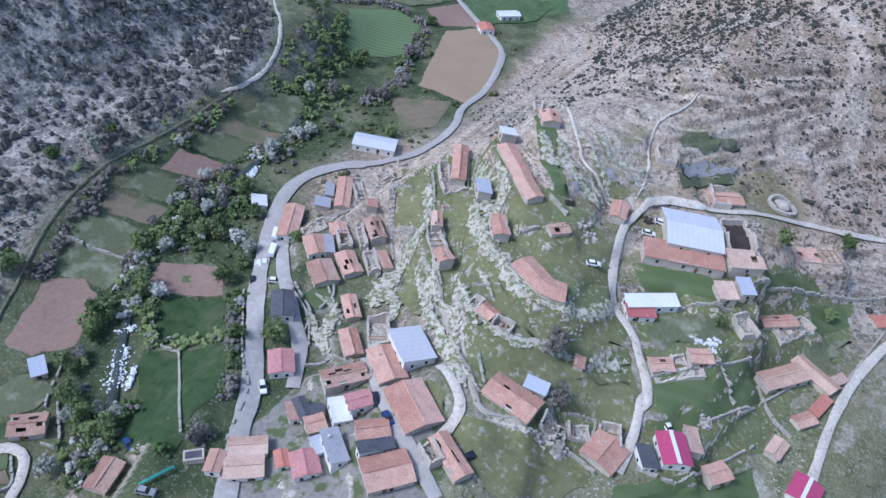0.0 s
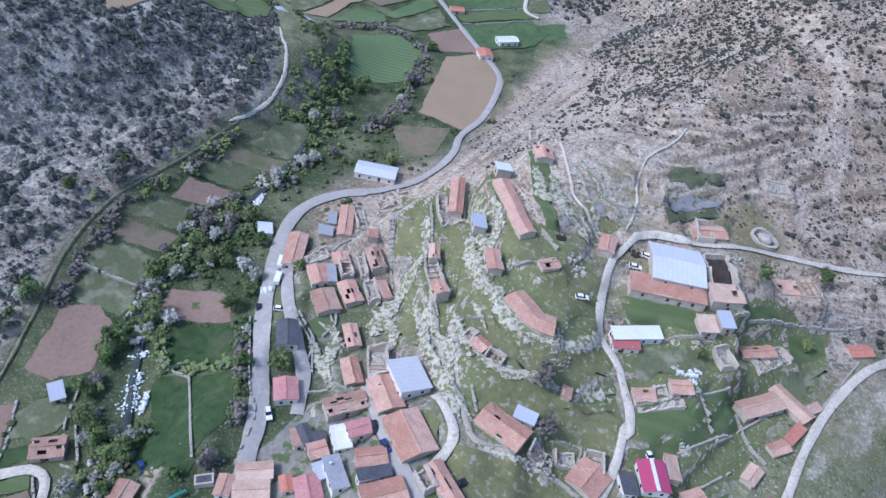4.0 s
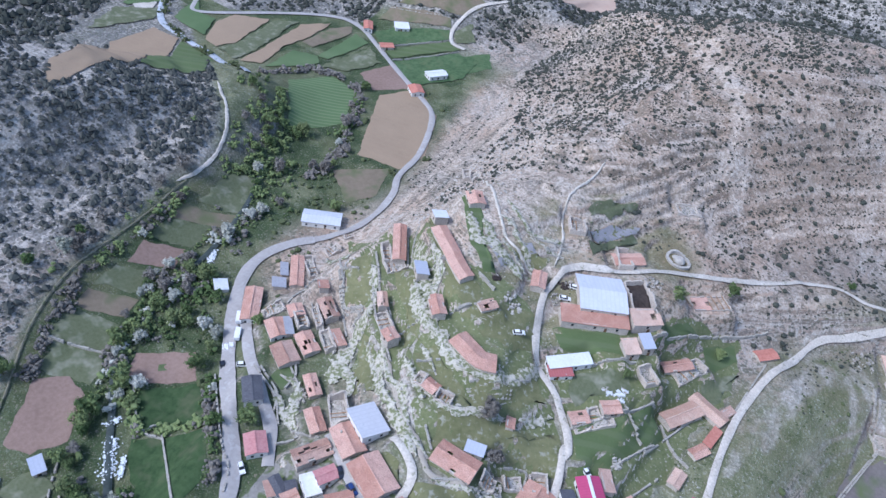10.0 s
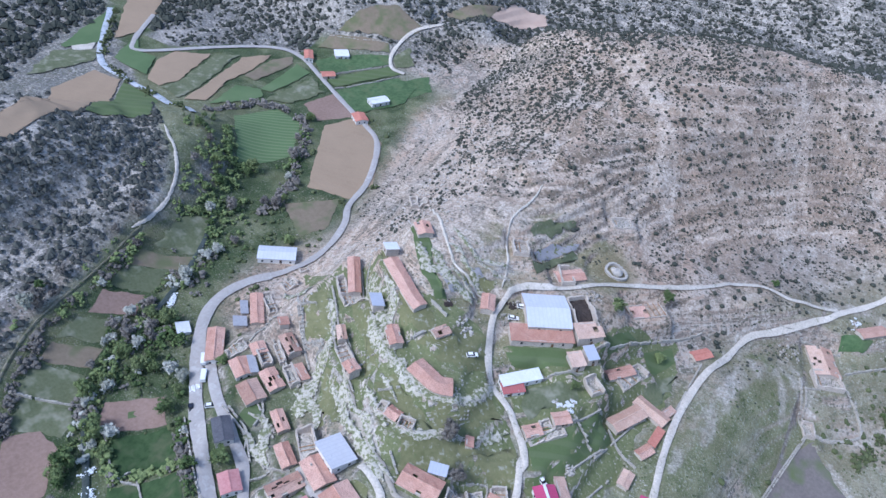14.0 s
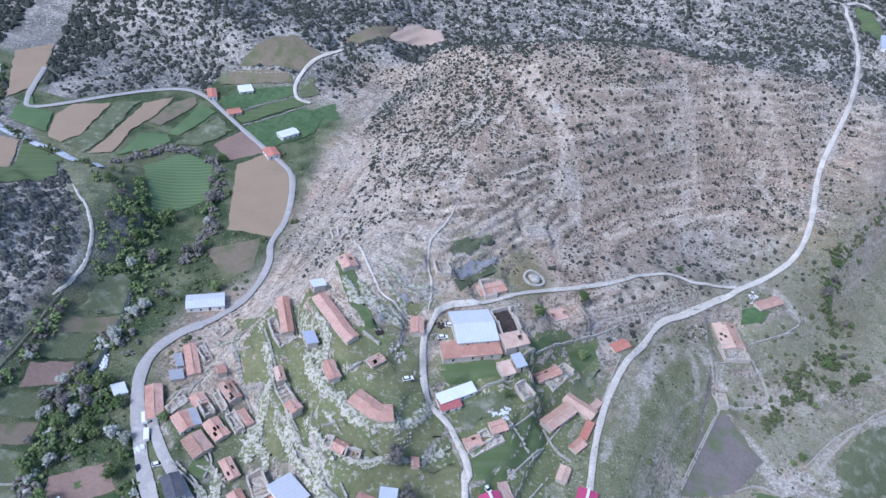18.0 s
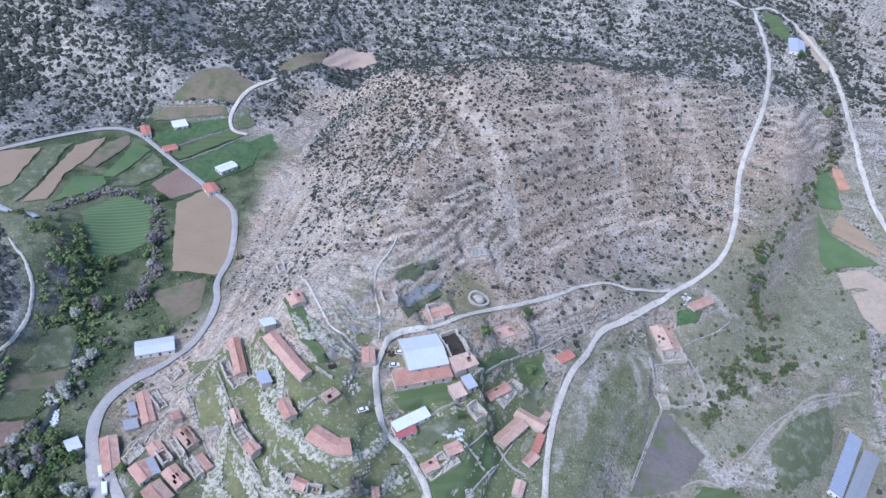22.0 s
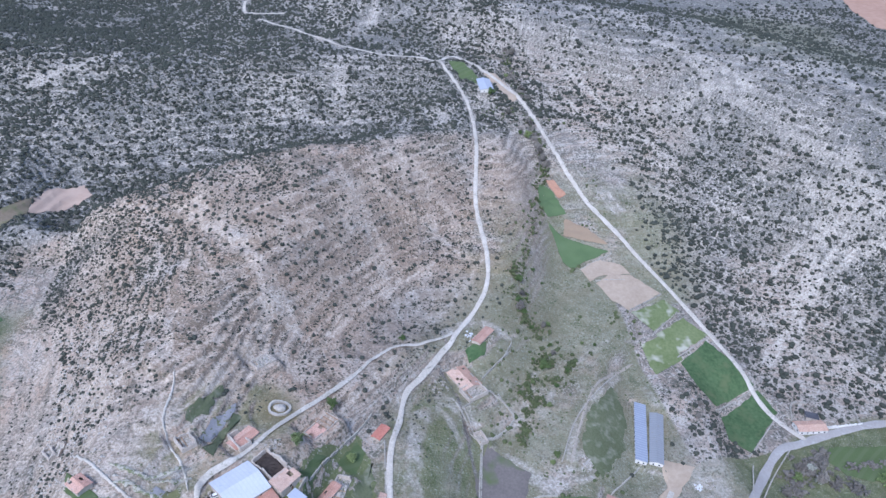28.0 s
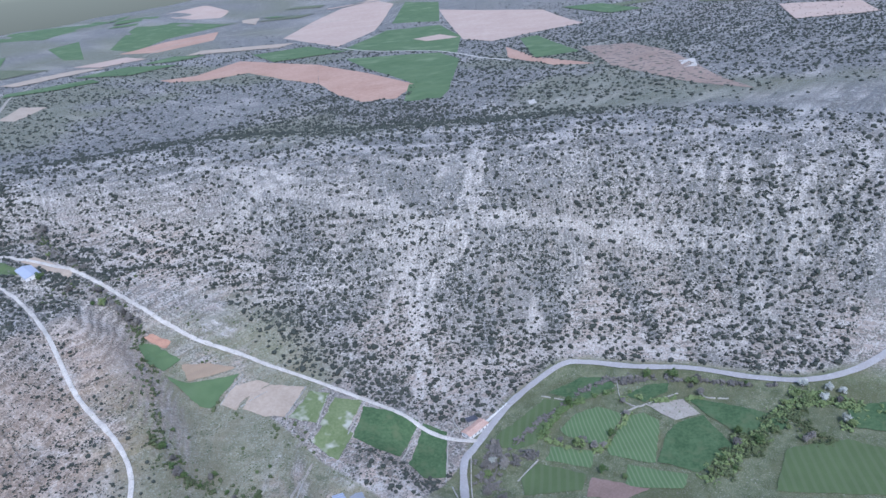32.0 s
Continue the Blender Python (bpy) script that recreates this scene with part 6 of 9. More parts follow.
def tri_mesh(name, V, F, mat, smooth=False):
    me = bpy.data.meshes.new(name)
    me.vertices.add(len(V))
    me.vertices.foreach_set("co", np.ascontiguousarray(V, dtype=np.float32).ravel())
    me.loops.add(F.size)
    me.loops.foreach_set("vertex_index", np.ascontiguousarray(F, dtype=np.int32).ravel())
    me.polygons.add(len(F))
    me.polygons.foreach_set("loop_start", np.arange(0, F.size, 3))
    me.polygons.foreach_set("loop_total", np.full(len(F), 3))
    me.update()
    me.polygons.foreach_set("use_smooth", np.full(len(F), smooth))
    me.materials.append(MAT[mat])
    return me


def clear_of(x, y, water=True, plots=True):
    """Which places lie off the roads and plots."""
    free = np.ones(len(x), bool)
    for c, w, wet in KEEP_OFF:
        if wet and not water:
            continue
        near = (x > c[:, 0].min() - 6) & (x < c[:, 0].max() + 6) & (y > c[:, 1].min() - 6) & (y < c[:, 1].max() + 6) & free
        k = np.where(near)[0]
        if len(k):
            d, _ = line_field(x[k], y[k], [(*q, 0) for q in c])
            free[k[d < w * 0.5 + 1.8]] = False
    for px, py, angle, length, width in PADS:
        r = math.hypot(length, width) / 2 + 2
        k = np.where((np.abs(x - px) < r) & (np.abs(y - py) < r) & free)[0]
        if len(k):
            ca, sa = math.cos(radians(angle)), math.sin(radians(angle))
            dx, dy = x[k] - px, y[k] - py
            free[k[(np.abs(dx * ca + dy * sa) < length / 2 + 1.3) & (np.abs(dy * ca - dx * sa) < width / 2 + 1.3)]] = False
    for p in PLOTS if plots else []:
        k = np.where((x > p[:, 0].min()) & (x < p[:, 0].max()) & (y > p[:, 1].min()) & (y < p[:, 1].max()) & free)[0]
        if len(k):
            inside = np.zeros(len(k), bool)
            for a, b in zip(p, np.roll(p, -1, 0)):
                hitx = (a[1] > y[k]) != (b[1] > y[k])
                with np.errstate(divide="ignore", invalid="ignore"):
                    xi = a[0] + (y[k] - a[1]) / (b[1] - a[1]) * (b[0] - a[0])
                inside ^= hitx & (x[k] < xi)
            free[k[inside]] = False
    return free


def scrub(name, n, box, dens, sizes, mat, label, seed, flat=0.75, category="bushes", cell=0.0, power=2.2, shape=None):
    """Bushes strewn over a stretch of hillside where dens(x, y) allows; with a cell they keep their distance."""
    rng = np.random.RandomState(seed)
    x0, y0, x1, y1 = box
    if cell:
        gx, gy = np.meshgrid(np.arange(x0, x1, cell), np.arange(y0, y1, cell))
        x, y = gx.ravel() + rng.rand(gx.size) * cell * 1.9, gy.ravel() + rng.rand(gx.size) * cell * 1.9
        n = len(x)
    else:
        x, y = x0 + rng.rand(n) * (x1 - x0), y0 + rng.rand(n) * (y1 - y0)
    keep = rng.rand(n) < dens(x, y)
    x, y = x[keep], y[keep]
    free = clear_of(x, y)
    x, y = x[free], y[free]
    r = sizes[0] + (sizes[1] - sizes[0]) * rng.rand(len(x)) ** power
    z = on_ground(x, y) + r * flat * 0.45
    V, F = blobs(np.stack([x, y, z], 1), r, flat, rng, shape or ICO1, 0.28)
    return tagged(new(name, tri_mesh(name, V, F, mat)), label, category, kind="stuff")


def tree_mesh(seed, tall, spread, mat, clumps=60):
    rng = np.random.RandomState(seed)
    root = new("tree")
    bm = bmesh.new()
    segs = [((0, 0, -0.4), (0.1, 0.05, tall * 0.4), 0.045 * tall * 0.6)]
    for k in range(5):
        a = k * 1.26 + rng.rand()
        segs.append(((0.1, 0.05, tall * (0.25 + 0.05 * k)), (math.cos(a) * spread * 0.55, math.sin(a) * spread * 0.55, tall * (0.6 + 0.06 * k)), 0.012 * tall))
    for p, q, r in segs:
        p, q = Vector(p), Vector(q)
        d = (q - p).normalized()
        u = d.orthogonal().normalized()
        w = d.cross(u)
        ring = []
        for c, rr in ((p, r), (q, r * 0.4)):
            ring.append([bm.verts.new(c + (u * math.cos(i * 1.047) + w * math.sin(i * 1.047)) * rr) for i in range(6)])
        for i in range(6):
            bm.faces.new([ring[0][i], ring[0][(i + 1) % 6], ring[1][(i + 1) % 6], ring[1][i]])
    part("trunk", bm, "bark", root)
    c = rng.randn(clumps, 3)
    c /= np.linalg.norm(c, axis=1)[:, None]
    c *= (0.45 + 0.6 * rng.rand(clumps, 1)) * np.array([spread, spread, tall * 0.36]) * (0.85 + 0.3 * np.sin(np.arctan2(c[:, 1:2], c[:, 0:1]) * 3 + seed))
    c[:, 2] += tall * 0.62
    V, F = blobs(c, (0.1 + 0.16 * rng.rand(clumps)) * spread, 0.75, rng, ICO1, 0.55)
    # loose leaves round each clump break up its outline
    n = clumps * 26
    at = c[rng.randint(clumps, size=n)] + rng.randn(n, 3) * spread * 0.17
    d1, d2 = rng.randn(n, 3), rng.randn(n, 3)
    size = spread * 0.06 * (0.6 + 0.8 * rng.rand(n, 1))
    d1, d2 = d1 / np.linalg.norm(d1, axis=1)[:, None] * size, d2 / np.linalg.norm(d2, axis=1)[:, None] * size
    L = np.stack([at - d1, at + d2, at + d1, at - d2], 1).reshape(-1, 3)
    q = np.arange(n)[:, None] * 4 + len(V)
    F = np.vstack([F, q + [0, 1, 2], q + [0, 2, 3]])
    V = np.vstack([V, L])
    crown = new("crown", tri_mesh("crown", V, F, mat))
    crown.parent = root
    return root

# ---- fields and gardens ----
field([(-41.2, 168.6), (-21.8, 183.0), (-5.5, 211.9), (16.7, 230.0), (21.6, 202.9), (15.4, 178.5), (14.4, 152.1), (5.6, 129.1), (-3.6, 117.6), (-15.4, 136.8), (-32.0, 154.3)], "pasture", "stony green pasture between the track and the road", 0.08)
field([(-83.1, 159.2), (-70.7, 167.8), (-55.5, 170.1), (-44.2, 164.6), (-34.0, 151.8), (-23.7, 143.8), (-14.9, 128.8), (-18.7, 107.0), (-35.5, 99.4), (-46.6, 101.8), (-59.3, 110.5), (-72.8, 129.2), (-73.6, 142.2)], "pasture", "stony green pasture on the terraces", 0.08)
field([(-135.3, 172.6), (-111.9, 169.4), (-101.7, 176.1), (-86.9, 165.5), (-76.5, 145.9), (-72.8, 129.2), (-69.5, 118.4), (-78.9, 113.5), (-88.2, 117.1), (-96.7, 135.7)], "pasture", "stony green pasture on the upper terraces", 0.08)
field([(-82.7, 52.5), (-83.6, 60.5), (-84.8, 75.8), (-82.5, 85.2), (-76.3, 93.4), (-64.4, 95.1), (-47.4, 89.7), (-41.2, 84.7), (-35.8, 74.6), (-51.3, 59.2), (-73.4, 44.6)], "yard", "trodden stony ground between the village houses", 0.1, "pavement", "paving")
field([(-154.1, 35.3), (-167.5, 54.0), (-162.5, 62.1), (-150.2, 61.2), (-141.8, 48.3), (-145.9, 38.8)], "plough", "ploughed brown field beside the river")
field([(-146.1, 71.2), (-152.7, 82.4), (-138.4, 95.2), (-128.8, 86.5)], "plough", "ploughed brown garden plot")
field([(-141.6, 80.8), (-144.6, 83.7), (-141.8, 86.5), (-138.8, 84.0)], "meadow", "small green patch in the ploughed plot")
field([(-186.3, 105.2), (-190.1, 115.8), (-179.1, 125.4), (-174.7, 116.3)], "plough", "small ploughed plot in the valley")
field([(-181.8, 79.8), (-184.8, 87.6), (-171.4, 97.9), (-168.0, 88.9)], "plough_green", "fallow brownish plot in the valley")
field([(-178.0, 65.5), (-182.0, 77.1), (-167.0, 87.0), (-158.6, 76.3)], "meadow_dull", "dull green valley meadow")
field([(-169.0, 57.4), (-177.3, 66.8), (-158.3, 75.0), (-152.8, 64.2)], "meadow_dull", "dull green valley meadow")
field([(-185.0, 89.7), (-186.7, 101.2), (-176.4, 109.1), (-172.4, 98.6)], "meadow_dull", "dull green valley meadow")
field([(-190.3, 118.2), (-192.3, 130.5), (-181.2, 142.0), (-177.7, 127.7)], "meadow_dull", "dull green valley meadow")
field([(-193.0, 131.1), (-195.1, 138.9), (-179.1, 154.6), (-175.5, 146.6)], "plough_green", "fallow brownish valley strip")
field([(-194.6, 143.1), (-196.7, 167.4), (-190.3, 176.1), (-178.9, 157.8)], "meadow_dull", "dull green valley meadow")
field([(-172.5, 223.3), (-199.3, 273.6), (-188.2, 294.4), (-165.2, 280.0), (-147.9, 244.3), (-151.2, 228.3)], "wheat", "pale brown tilled field in the valley")
field([(-207.3, 212.7), (-236.1, 242.7), (-227.7, 267.6), (-209.0, 265.2), (-194.2, 237.8)], "meadow_str", "striped green field in the valley")
field([(-220.4, 282.3), (-213.3, 313.3), (-191.9, 290.9), (-204.2, 274.0)], "plough", "brown field by the valley road")
field([(-209.5, 318.4), (-181.6, 357.9), (-170.4, 343.3), (-189.4, 309.8)], "lush", "bright green field by the valley road")
field([(-172.7, 205.5), (-154.6, 225.4), (-146.3, 204.5), (-152.9, 191.7)], "plough_green", "half-green fallow field")
field([(-141.0, 71.7), (-127.1, 86.6), (-112.4, 76.6), (-128.2, 63.8)], "lush_dark", "lush green garden by the river")
field([(-127.9, 60.0), (-109.3, 74.4), (-95.9, 62.6), (-93.1, 48.3), (-116.2, 50.7)], "lush_dark", "lush green garden by the river")
field([(-107.6, 38.3), (-114.5, 52.1), (-91.1, 48.6), (-89.2, 44.3)], "lush_dark", "lush green orchard grass")
field([(-139.2, 4.6), (-143.0, 12.5), (-146.5, 20.7), (-148.0, 23.8), (-144.7, 28.1), (-137.8, 21.5), (-131.5, 15.4)], "plough", "ploughed brown plot beside the footpath")
field([(-131.0, 16.2), (-134.9, 18.7), (-131.1, 24.5), (-126.5, 22.8)], "lush_dark", "green plot beside a ruined barn")
field([(-117.8, 147.4), (-114.5, 158.2), (-97.3, 141.9), (-102.2, 136.8), (-107.6, 136.8)], "olive", "mown olive-green terrace")
field([(-89.8, 121.8), (-91.1, 129.5), (-85.7, 127.2), (-74.8, 113.4), (-80.1, 109.9)], "olive", "mown olive-green terrace")
field([(-16.9, 140.2), (-5.0, 159.5), (4.3, 155.3), (-7.6, 129.7)], "meadow", "green enclosed meadow")
field([(-5.4, 160.4), (0.4, 173.2), (8.1, 166.9), (5.0, 156.8)], "meadow", "green enclosed meadow")
field([(142.4, 587.3), (128.6, 594.2), (134.1, 559.5), (153.5, 548.1)], "meadow", "green patch at the pass")
field([(69.6, 212.5), (80.9, 230.1), (98.1, 212.7), (88.4, 192.5), (65.3, 179.6)], "purple_fallow", "dark bare enclosed field")
field([(196.0, 298.1), (216.1, 307.1), (219.0, 287.4), (195.7, 277.1)], "meadow_yel", "yellow-green strip")
field([(362.4, 1175.2), (431.5, 1270.2), (449.3, 1210.1), (372.6, 1142.3)], "sand", "pale bare field on the plateau")
field([(-99.0, 154.0), (-97.5, 158.5), (-90.5, 154.8), (-76.4, 140.0), (-73.4, 132.4), (-76.4, 130.0), (-82.0, 137.9), (-92.4, 147.1)], "olive", "mown olive-green terrace")
field([(-72.3, 129.0), (-66.2, 132.4), (-53.5, 126.3), (-43.4, 122.7), (-50.1, 117.6), (-58.6, 119.0)], "olive", "olive-green grass terrace")
field([(-83.2, 158.6), (-79.6, 161.8), (-72.7, 160.8), (-63.6, 156.9), (-68.1, 148.8), (-76.4, 151.0)], "olive", "olive-green grass terrace")
field([(-67.6, 147.4), (-62.5, 155.4), (-53.9, 164.3), (-46.1, 167.5), (-40.9, 159.3), (-44.9, 153.5), (-48.8, 147.4), (-54.9, 146.3), (-61.3, 146.6)], "olive", "grass meadow terrace under the barns")
field([(-97.3, 190.8), (-100.8, 204.4), (-85.4, 186.1), (-79.5, 178.4), (-71.1, 171.5), (-66.8, 168.7), (-70.5, 165.7), (-78.0, 170.8), (-85.1, 175.5)], "meadow", "green grass strip behind the barns")
field([(-68.0, 180.5), (-66.5, 185.3), (-56.6, 190.9), (-58.1, 186.0), (-63.7, 182.0)], "olive", "small olive-green terrace")
field([(-54.3, 114.9), (-46.7, 120.0), (-33.9, 127.1), (-23.7, 133.0), (-20.6, 138.6), (-13.3, 127.0), (-23.0, 121.5), (-32.5, 116.0), (-40.4, 110.6), (-48.1, 106.3)], "olive", "ridged grass terrace below the ruins")
field([(-51.8, 129.0), (-44.1, 138.0), (-35.1, 149.7), (-28.6, 145.0), (-34.6, 133.9), (-43.6, 124.0)], "olive", "ridged grey-green terrace")
field([(-46.1, 90.6), (-42.0, 95.8), (-29.4, 103.6), (-17.5, 107.8), (-13.7, 107.4), (-16.2, 97.9), (-26.5, 84.3), (-35.6, 84.7)], "olive", "grassy slope beside the village")
field([(-102.8, 176.6), (-98.8, 176.9), (-88.3, 165.5), (-82.4, 159.6), (-84.0, 157.7), (-92.4, 164.2)], "olive", "olive-green grass patch between barns")
field([(-107.5, 100.1), (-107.8, 111.0), (-101.3, 104.9), (-101.5, 98.7)], "meadow", "green yard beside a stone house")
field([(-59.5, 92.9), (-58.3, 96.1), (-52.3, 96.1), (-48.9, 93.1), (-49.0, 89.7)], "olive", "grass plot inside the lane")
field([(-40.8, 168.4), (-21.6, 182.3), (-17.7, 175.0), (-35.9, 163.8)], "meadow", "green strip below the stable")
field([(-13.7, 192.1), (-3.7, 210.5), (1.0, 213.0), (-9.8, 188.7)], "meadow", "green strip above the wall")
field([(4.7, 211.6), (15.1, 225.8), (18.3, 219.3), (11.8, 206.0)], "meadow", "green patch beside the red barn")
field([(-28.0, 158.6), (-14.0, 172.5), (-8.3, 167.9), (-16.1, 157.9), (-21.7, 149.9)], "meadow_dull", "rough green patch below the track")
field([(-8.9, 109.6), (5.8, 130.4), (9.8, 130.7), (14.7, 145.6), (19.5, 139.1), (-8.0, 105.2)], "meadow", "green slope under the magenta-roofed barn")
field([(10.6, 197.4), (20.1, 214.4), (19.6, 197.8), (16.4, 191.3)], "meadow_dull", "rough grass beside the wall")
field([(127.4, 219.7), (138.6, 244.2), (162.5, 267.4), (166.2, 253.9), (153.9, 225.0), (133.3, 206.5)], "meadow_dull", "grassy slope beside the long barns")
field([(92.0, 188.3), (97.4, 197.0), (111.2, 197.4), (128.8, 194.1), (105.2, 182.7)], "meadow", "green paddock below the bare ground")
field([(-135.6, 21.3), (-143.4, 28.0), (-142.7, 32.3), (-137.6, 39.3), (-129.2, 32.1), (-132.2, 25.6)], "meadow_dull", "grassy garden plot behind the ruined barn")
field([(-137.0, -11.1), (-135.6, -6.0), (-131.7, 6.4), (-124.7, 2.4), (-118.0, -1.6), (-127.6, -13.6)], "lush_dark", "lush green meadow below the lane")
field([(-127.0, 13.9), (-123.2, 20.9), (-119.9, 19.3), (-123.3, 13.3)], "meadow", "small green plot inside stone walls")
field([(-122.6, 13.1), (-119.2, 19.1), (-116.0, 17.1), (-118.5, 12.4)], "plough_green", "small brown plot inside stone walls")
field([(-121.6, -9.9), (-116.6, -3.3), (-113.9, 4.3), (-108.6, 1.2), (-115.3, -11.7)], "lush_dark", "lush green meadow below the lane")
field([(-174.6, 6.2), (-176.2, 12.4), (-171.7, 18.1), (-168.6, 18.0), (-165.3, 14.9), (-169.3, 8.8)], "meadow_dull", "grassy pen beside the hillside hut")
field([(171.2, 218.2), (188.0, 211.9), (172.9, 198.6), (160.3, 188.5), (157.2, 195.2), (167.8, 201.1), (168.8, 211.3)], "sand", "bare trodden yard before the long barns")
field([(155.3, 569.0), (166.4, 569.4), (177.1, 529.6), (169.4, 524.9)], "sand", "pale bare clearing beside the gravel road")
field([(662.6, 1239.2), (710.3, 1199.2), (873.4, 1285.8), (760.7, 1100.1), (684.0, 1131.4), (655.4, 1185.9)], "clay", "orange clay field on the plateau")
field([(873.4, 1285.8), (856.4, 1121.2), (859.4, 1024.6), (710.4, 853.5), (723.5, 939.9), (760.7, 1100.1)], "clay", "orange clay field on the plateau")
field([(859.4, 1024.6), (802.0, 839.1), (734.3, 673.0), (652.8, 635.1), (628.9, 674.9), (652.5, 745.5), (710.4, 853.5)], "clay", "orange clay field on the plateau")
field([(1027.9, 1145.9), (1352.2, 1324.1), (1442.7, 1220.5), (1243.6, 992.9), (1016.6, 822.9), (1030.9, 875.1)], "corn", "green corn field on the plateau")
field([(926.5, 1023.4), (1017.3, 865.1), (947.6, 761.4), (709.5, 591.9), (665.7, 571.0), (642.3, 611.5), (734.8, 669.1), (839.2, 876.8)], "corn", "green corn field on the plateau")
field([(1508.8, 1803.5), (2181.9, 2238.1), (1920.6, 1829.0), (1356.4, 1369.5), (1081.9, 1213.8), (1236.4, 1601.7)], "clay_pale", "pale orange field on the plateau")
field([(1756.0, 1482.2), (1701.6, 1071.7), (1418.2, 791.0), (1284.4, 831.2), (1160.5, 851.6), (1193.1, 948.5)], "clay_pale", "pale orange field on the plateau")
field([(1199.1, 809.1), (1237.5, 792.8), (989.8, 555.4), (939.3, 607.8)], "corn", "green corn field on the plateau")
field([(1078.3, 758.6), (933.7, 604.1), (880.9, 472.0), (869.6, 528.8), (944.1, 660.1)], "clay", "orange clay strip on the plateau")
field([(1045.4, 586.9), (1070.1, 512.6), (985.3, 410.9), (824.9, 290.3), (744.0, 216.5), (781.6, 303.4), (863.4, 437.5)], "redheath", "reddish bare heath on the plateau")
field([(902.8, 364.0), (915.7, 346.8), (861.7, 322.0), (853.2, 336.1)], "gravel", "white rocky patch on the plateau")
field([(673.9, 446.8), (682.0, 442.8), (666.8, 429.2), (656.4, 430.8)], "gravel", "small white rocky patch")
field([(1037.2, 2189.7), (1455.6, 2792.8), (1594.4, 2724.4), (1606.5, 2328.0), (1421.6, 2215.1), (1218.2, 2165.7), (1023.6, 2020.3)], "corn", "green corn field on the plateau")
field([(986.2, 2034.8), (1176.7, 2094.3), (1350.8, 2075.2), (1209.0, 1892.0), (1009.0, 1866.7)], "clay", "orange clay strip on the plateau")
field([(1002.1, 2545.2), (1140.1, 2613.1), (906.1, 2079.3), (882.4, 2153.9)], "corn", "green corn field on the plateau")
field([(1076.1, 3243.3), (1389.7, 3769.4), (1934.2, 3740.8), (1596.6, 3319.3), (1128.5, 2875.7)], "corn", "green corn field on the plateau")
field([(1802.6, 3193.8), (2122.4, 3347.2), (1967.0, 2903.6), (1808.7, 2741.6), (1674.7, 2835.6)], "clay_pale", "pale orange field on the plateau")
field([(1768.8, 2534.3), (1850.8, 2530.5), (1490.4, 2063.0), (1561.9, 2237.2)], "sand", "pale bare plot on the plateau")
field([(1482.2, 1427.3), (1965.1, 1814.5), (1947.5, 1642.2), (1516.8, 1282.5)], "corn", "green corn field on the plateau")
field([(1191.9, 1091.3), (1274.3, 1079.9), (1226.0, 982.1), (1164.6, 1026.1)], "clay_pale", "pale orange strip on the plateau")
field([(-50.7, 212.7), (-47.0, 223.6), (-37.9, 236.1), (-37.5, 231.5), (-46.1, 212.7)], "lavender", "purplish grey fallow patch among the terraces")
field([(-57.5, 221.0), (-52.4, 232.1), (-44.3, 243.6), (-42.6, 241.3), (-49.7, 227.4), (-55.1, 219.4)], "meadow_dull", "dull green terrace above the stable")
field([(-48.0, 207.7), (-37.2, 231.2), (-34.1, 229.8), (-41.0, 219.1), (-46.0, 205.2)], "meadow_dull", "dull green terrace above the stable")
field([(-77.0, 176.9), (-75.6, 179.2), (-67.4, 176.3), (-65.7, 175.5), (-67.7, 171.7)], "lavender", "purplish grey fallow patch among the terraces")
field([(-67.4, 185.5), (-64.1, 189.5), (-61.2, 188.1), (-64.6, 185.0)], "lavender", "purplish grey fallow patch among the terraces")
field([(80.0, 286.0), (87.9, 290.8), (93.7, 289.8), (91.0, 283.7), (82.4, 280.4)], "lush", "small green garden beside the tile-roofed hut")
field([(275.1, 219.4), (325.0, 213.9), (329.5, 201.2), (304.0, 196.3), (282.6, 194.7), (272.4, 200.4), (268.8, 210.5)], "meadow", "dull green valley field")
field([(331.5, 215.7), (358.2, 207.1), (370.3, 189.9), (361.2, 180.9), (337.6, 191.0)], "lush", "bright green valley field")
field([(302.1, 188.9), (322.9, 188.9), (335.9, 180.0), (337.2, 164.5), (327.0, 161.3), (301.3, 159.3), (299.3, 183.2)], "meadow_str", "mown striped valley field")
field([(300.5, 155.9), (336.4, 160.2), (344.5, 152.6), (342.0, 140.4), (304.7, 127.1), (297.3, 151.6)], "meadow_str", "mown striped valley field")
field([(356.4, 170.2), (372.8, 163.9), (381.9, 152.4), (373.1, 148.6), (354.8, 157.4)], "lush", "bright green valley field")
field([(352.9, 154.6), (370.3, 137.8), (360.8, 122.8), (346.4, 133.2)], "dirt", "bare greyish plot in the valley")
field([(345.8, 131.1), (360.6, 121.0), (341.0, 95.3), (335.5, 94.9), (309.9, 104.3), (306.9, 126.4), (332.2, 132.4)], "lush", "dark green valley field")
field([(372.9, 137.0), (379.5, 108.9), (382.6, 76.5), (370.3, 76.2), (351.7, 92.5), (362.5, 120.0)], "lush", "bright green valley field")
field([(285.9, 185.0), (295.5, 161.4), (281.5, 155.6), (273.2, 181.0)], "meadow_str", "mown striped valley field")
field([(295.4, 139.8), (305.2, 107.3), (293.1, 105.5), (276.7, 132.1)], "meadow_str", "mown striped valley field")
field([(252.9, 185.1), (268.3, 183.8), (275.5, 155.8), (262.1, 150.0), (240.9, 174.9)], "meadow", "dull green valley field")
field([(353.9, 69.8), (377.2, 44.9), (378.5, 23.6), (342.2, 14.5), (316.0, 64.6)], "meadow", "dull green valley field")
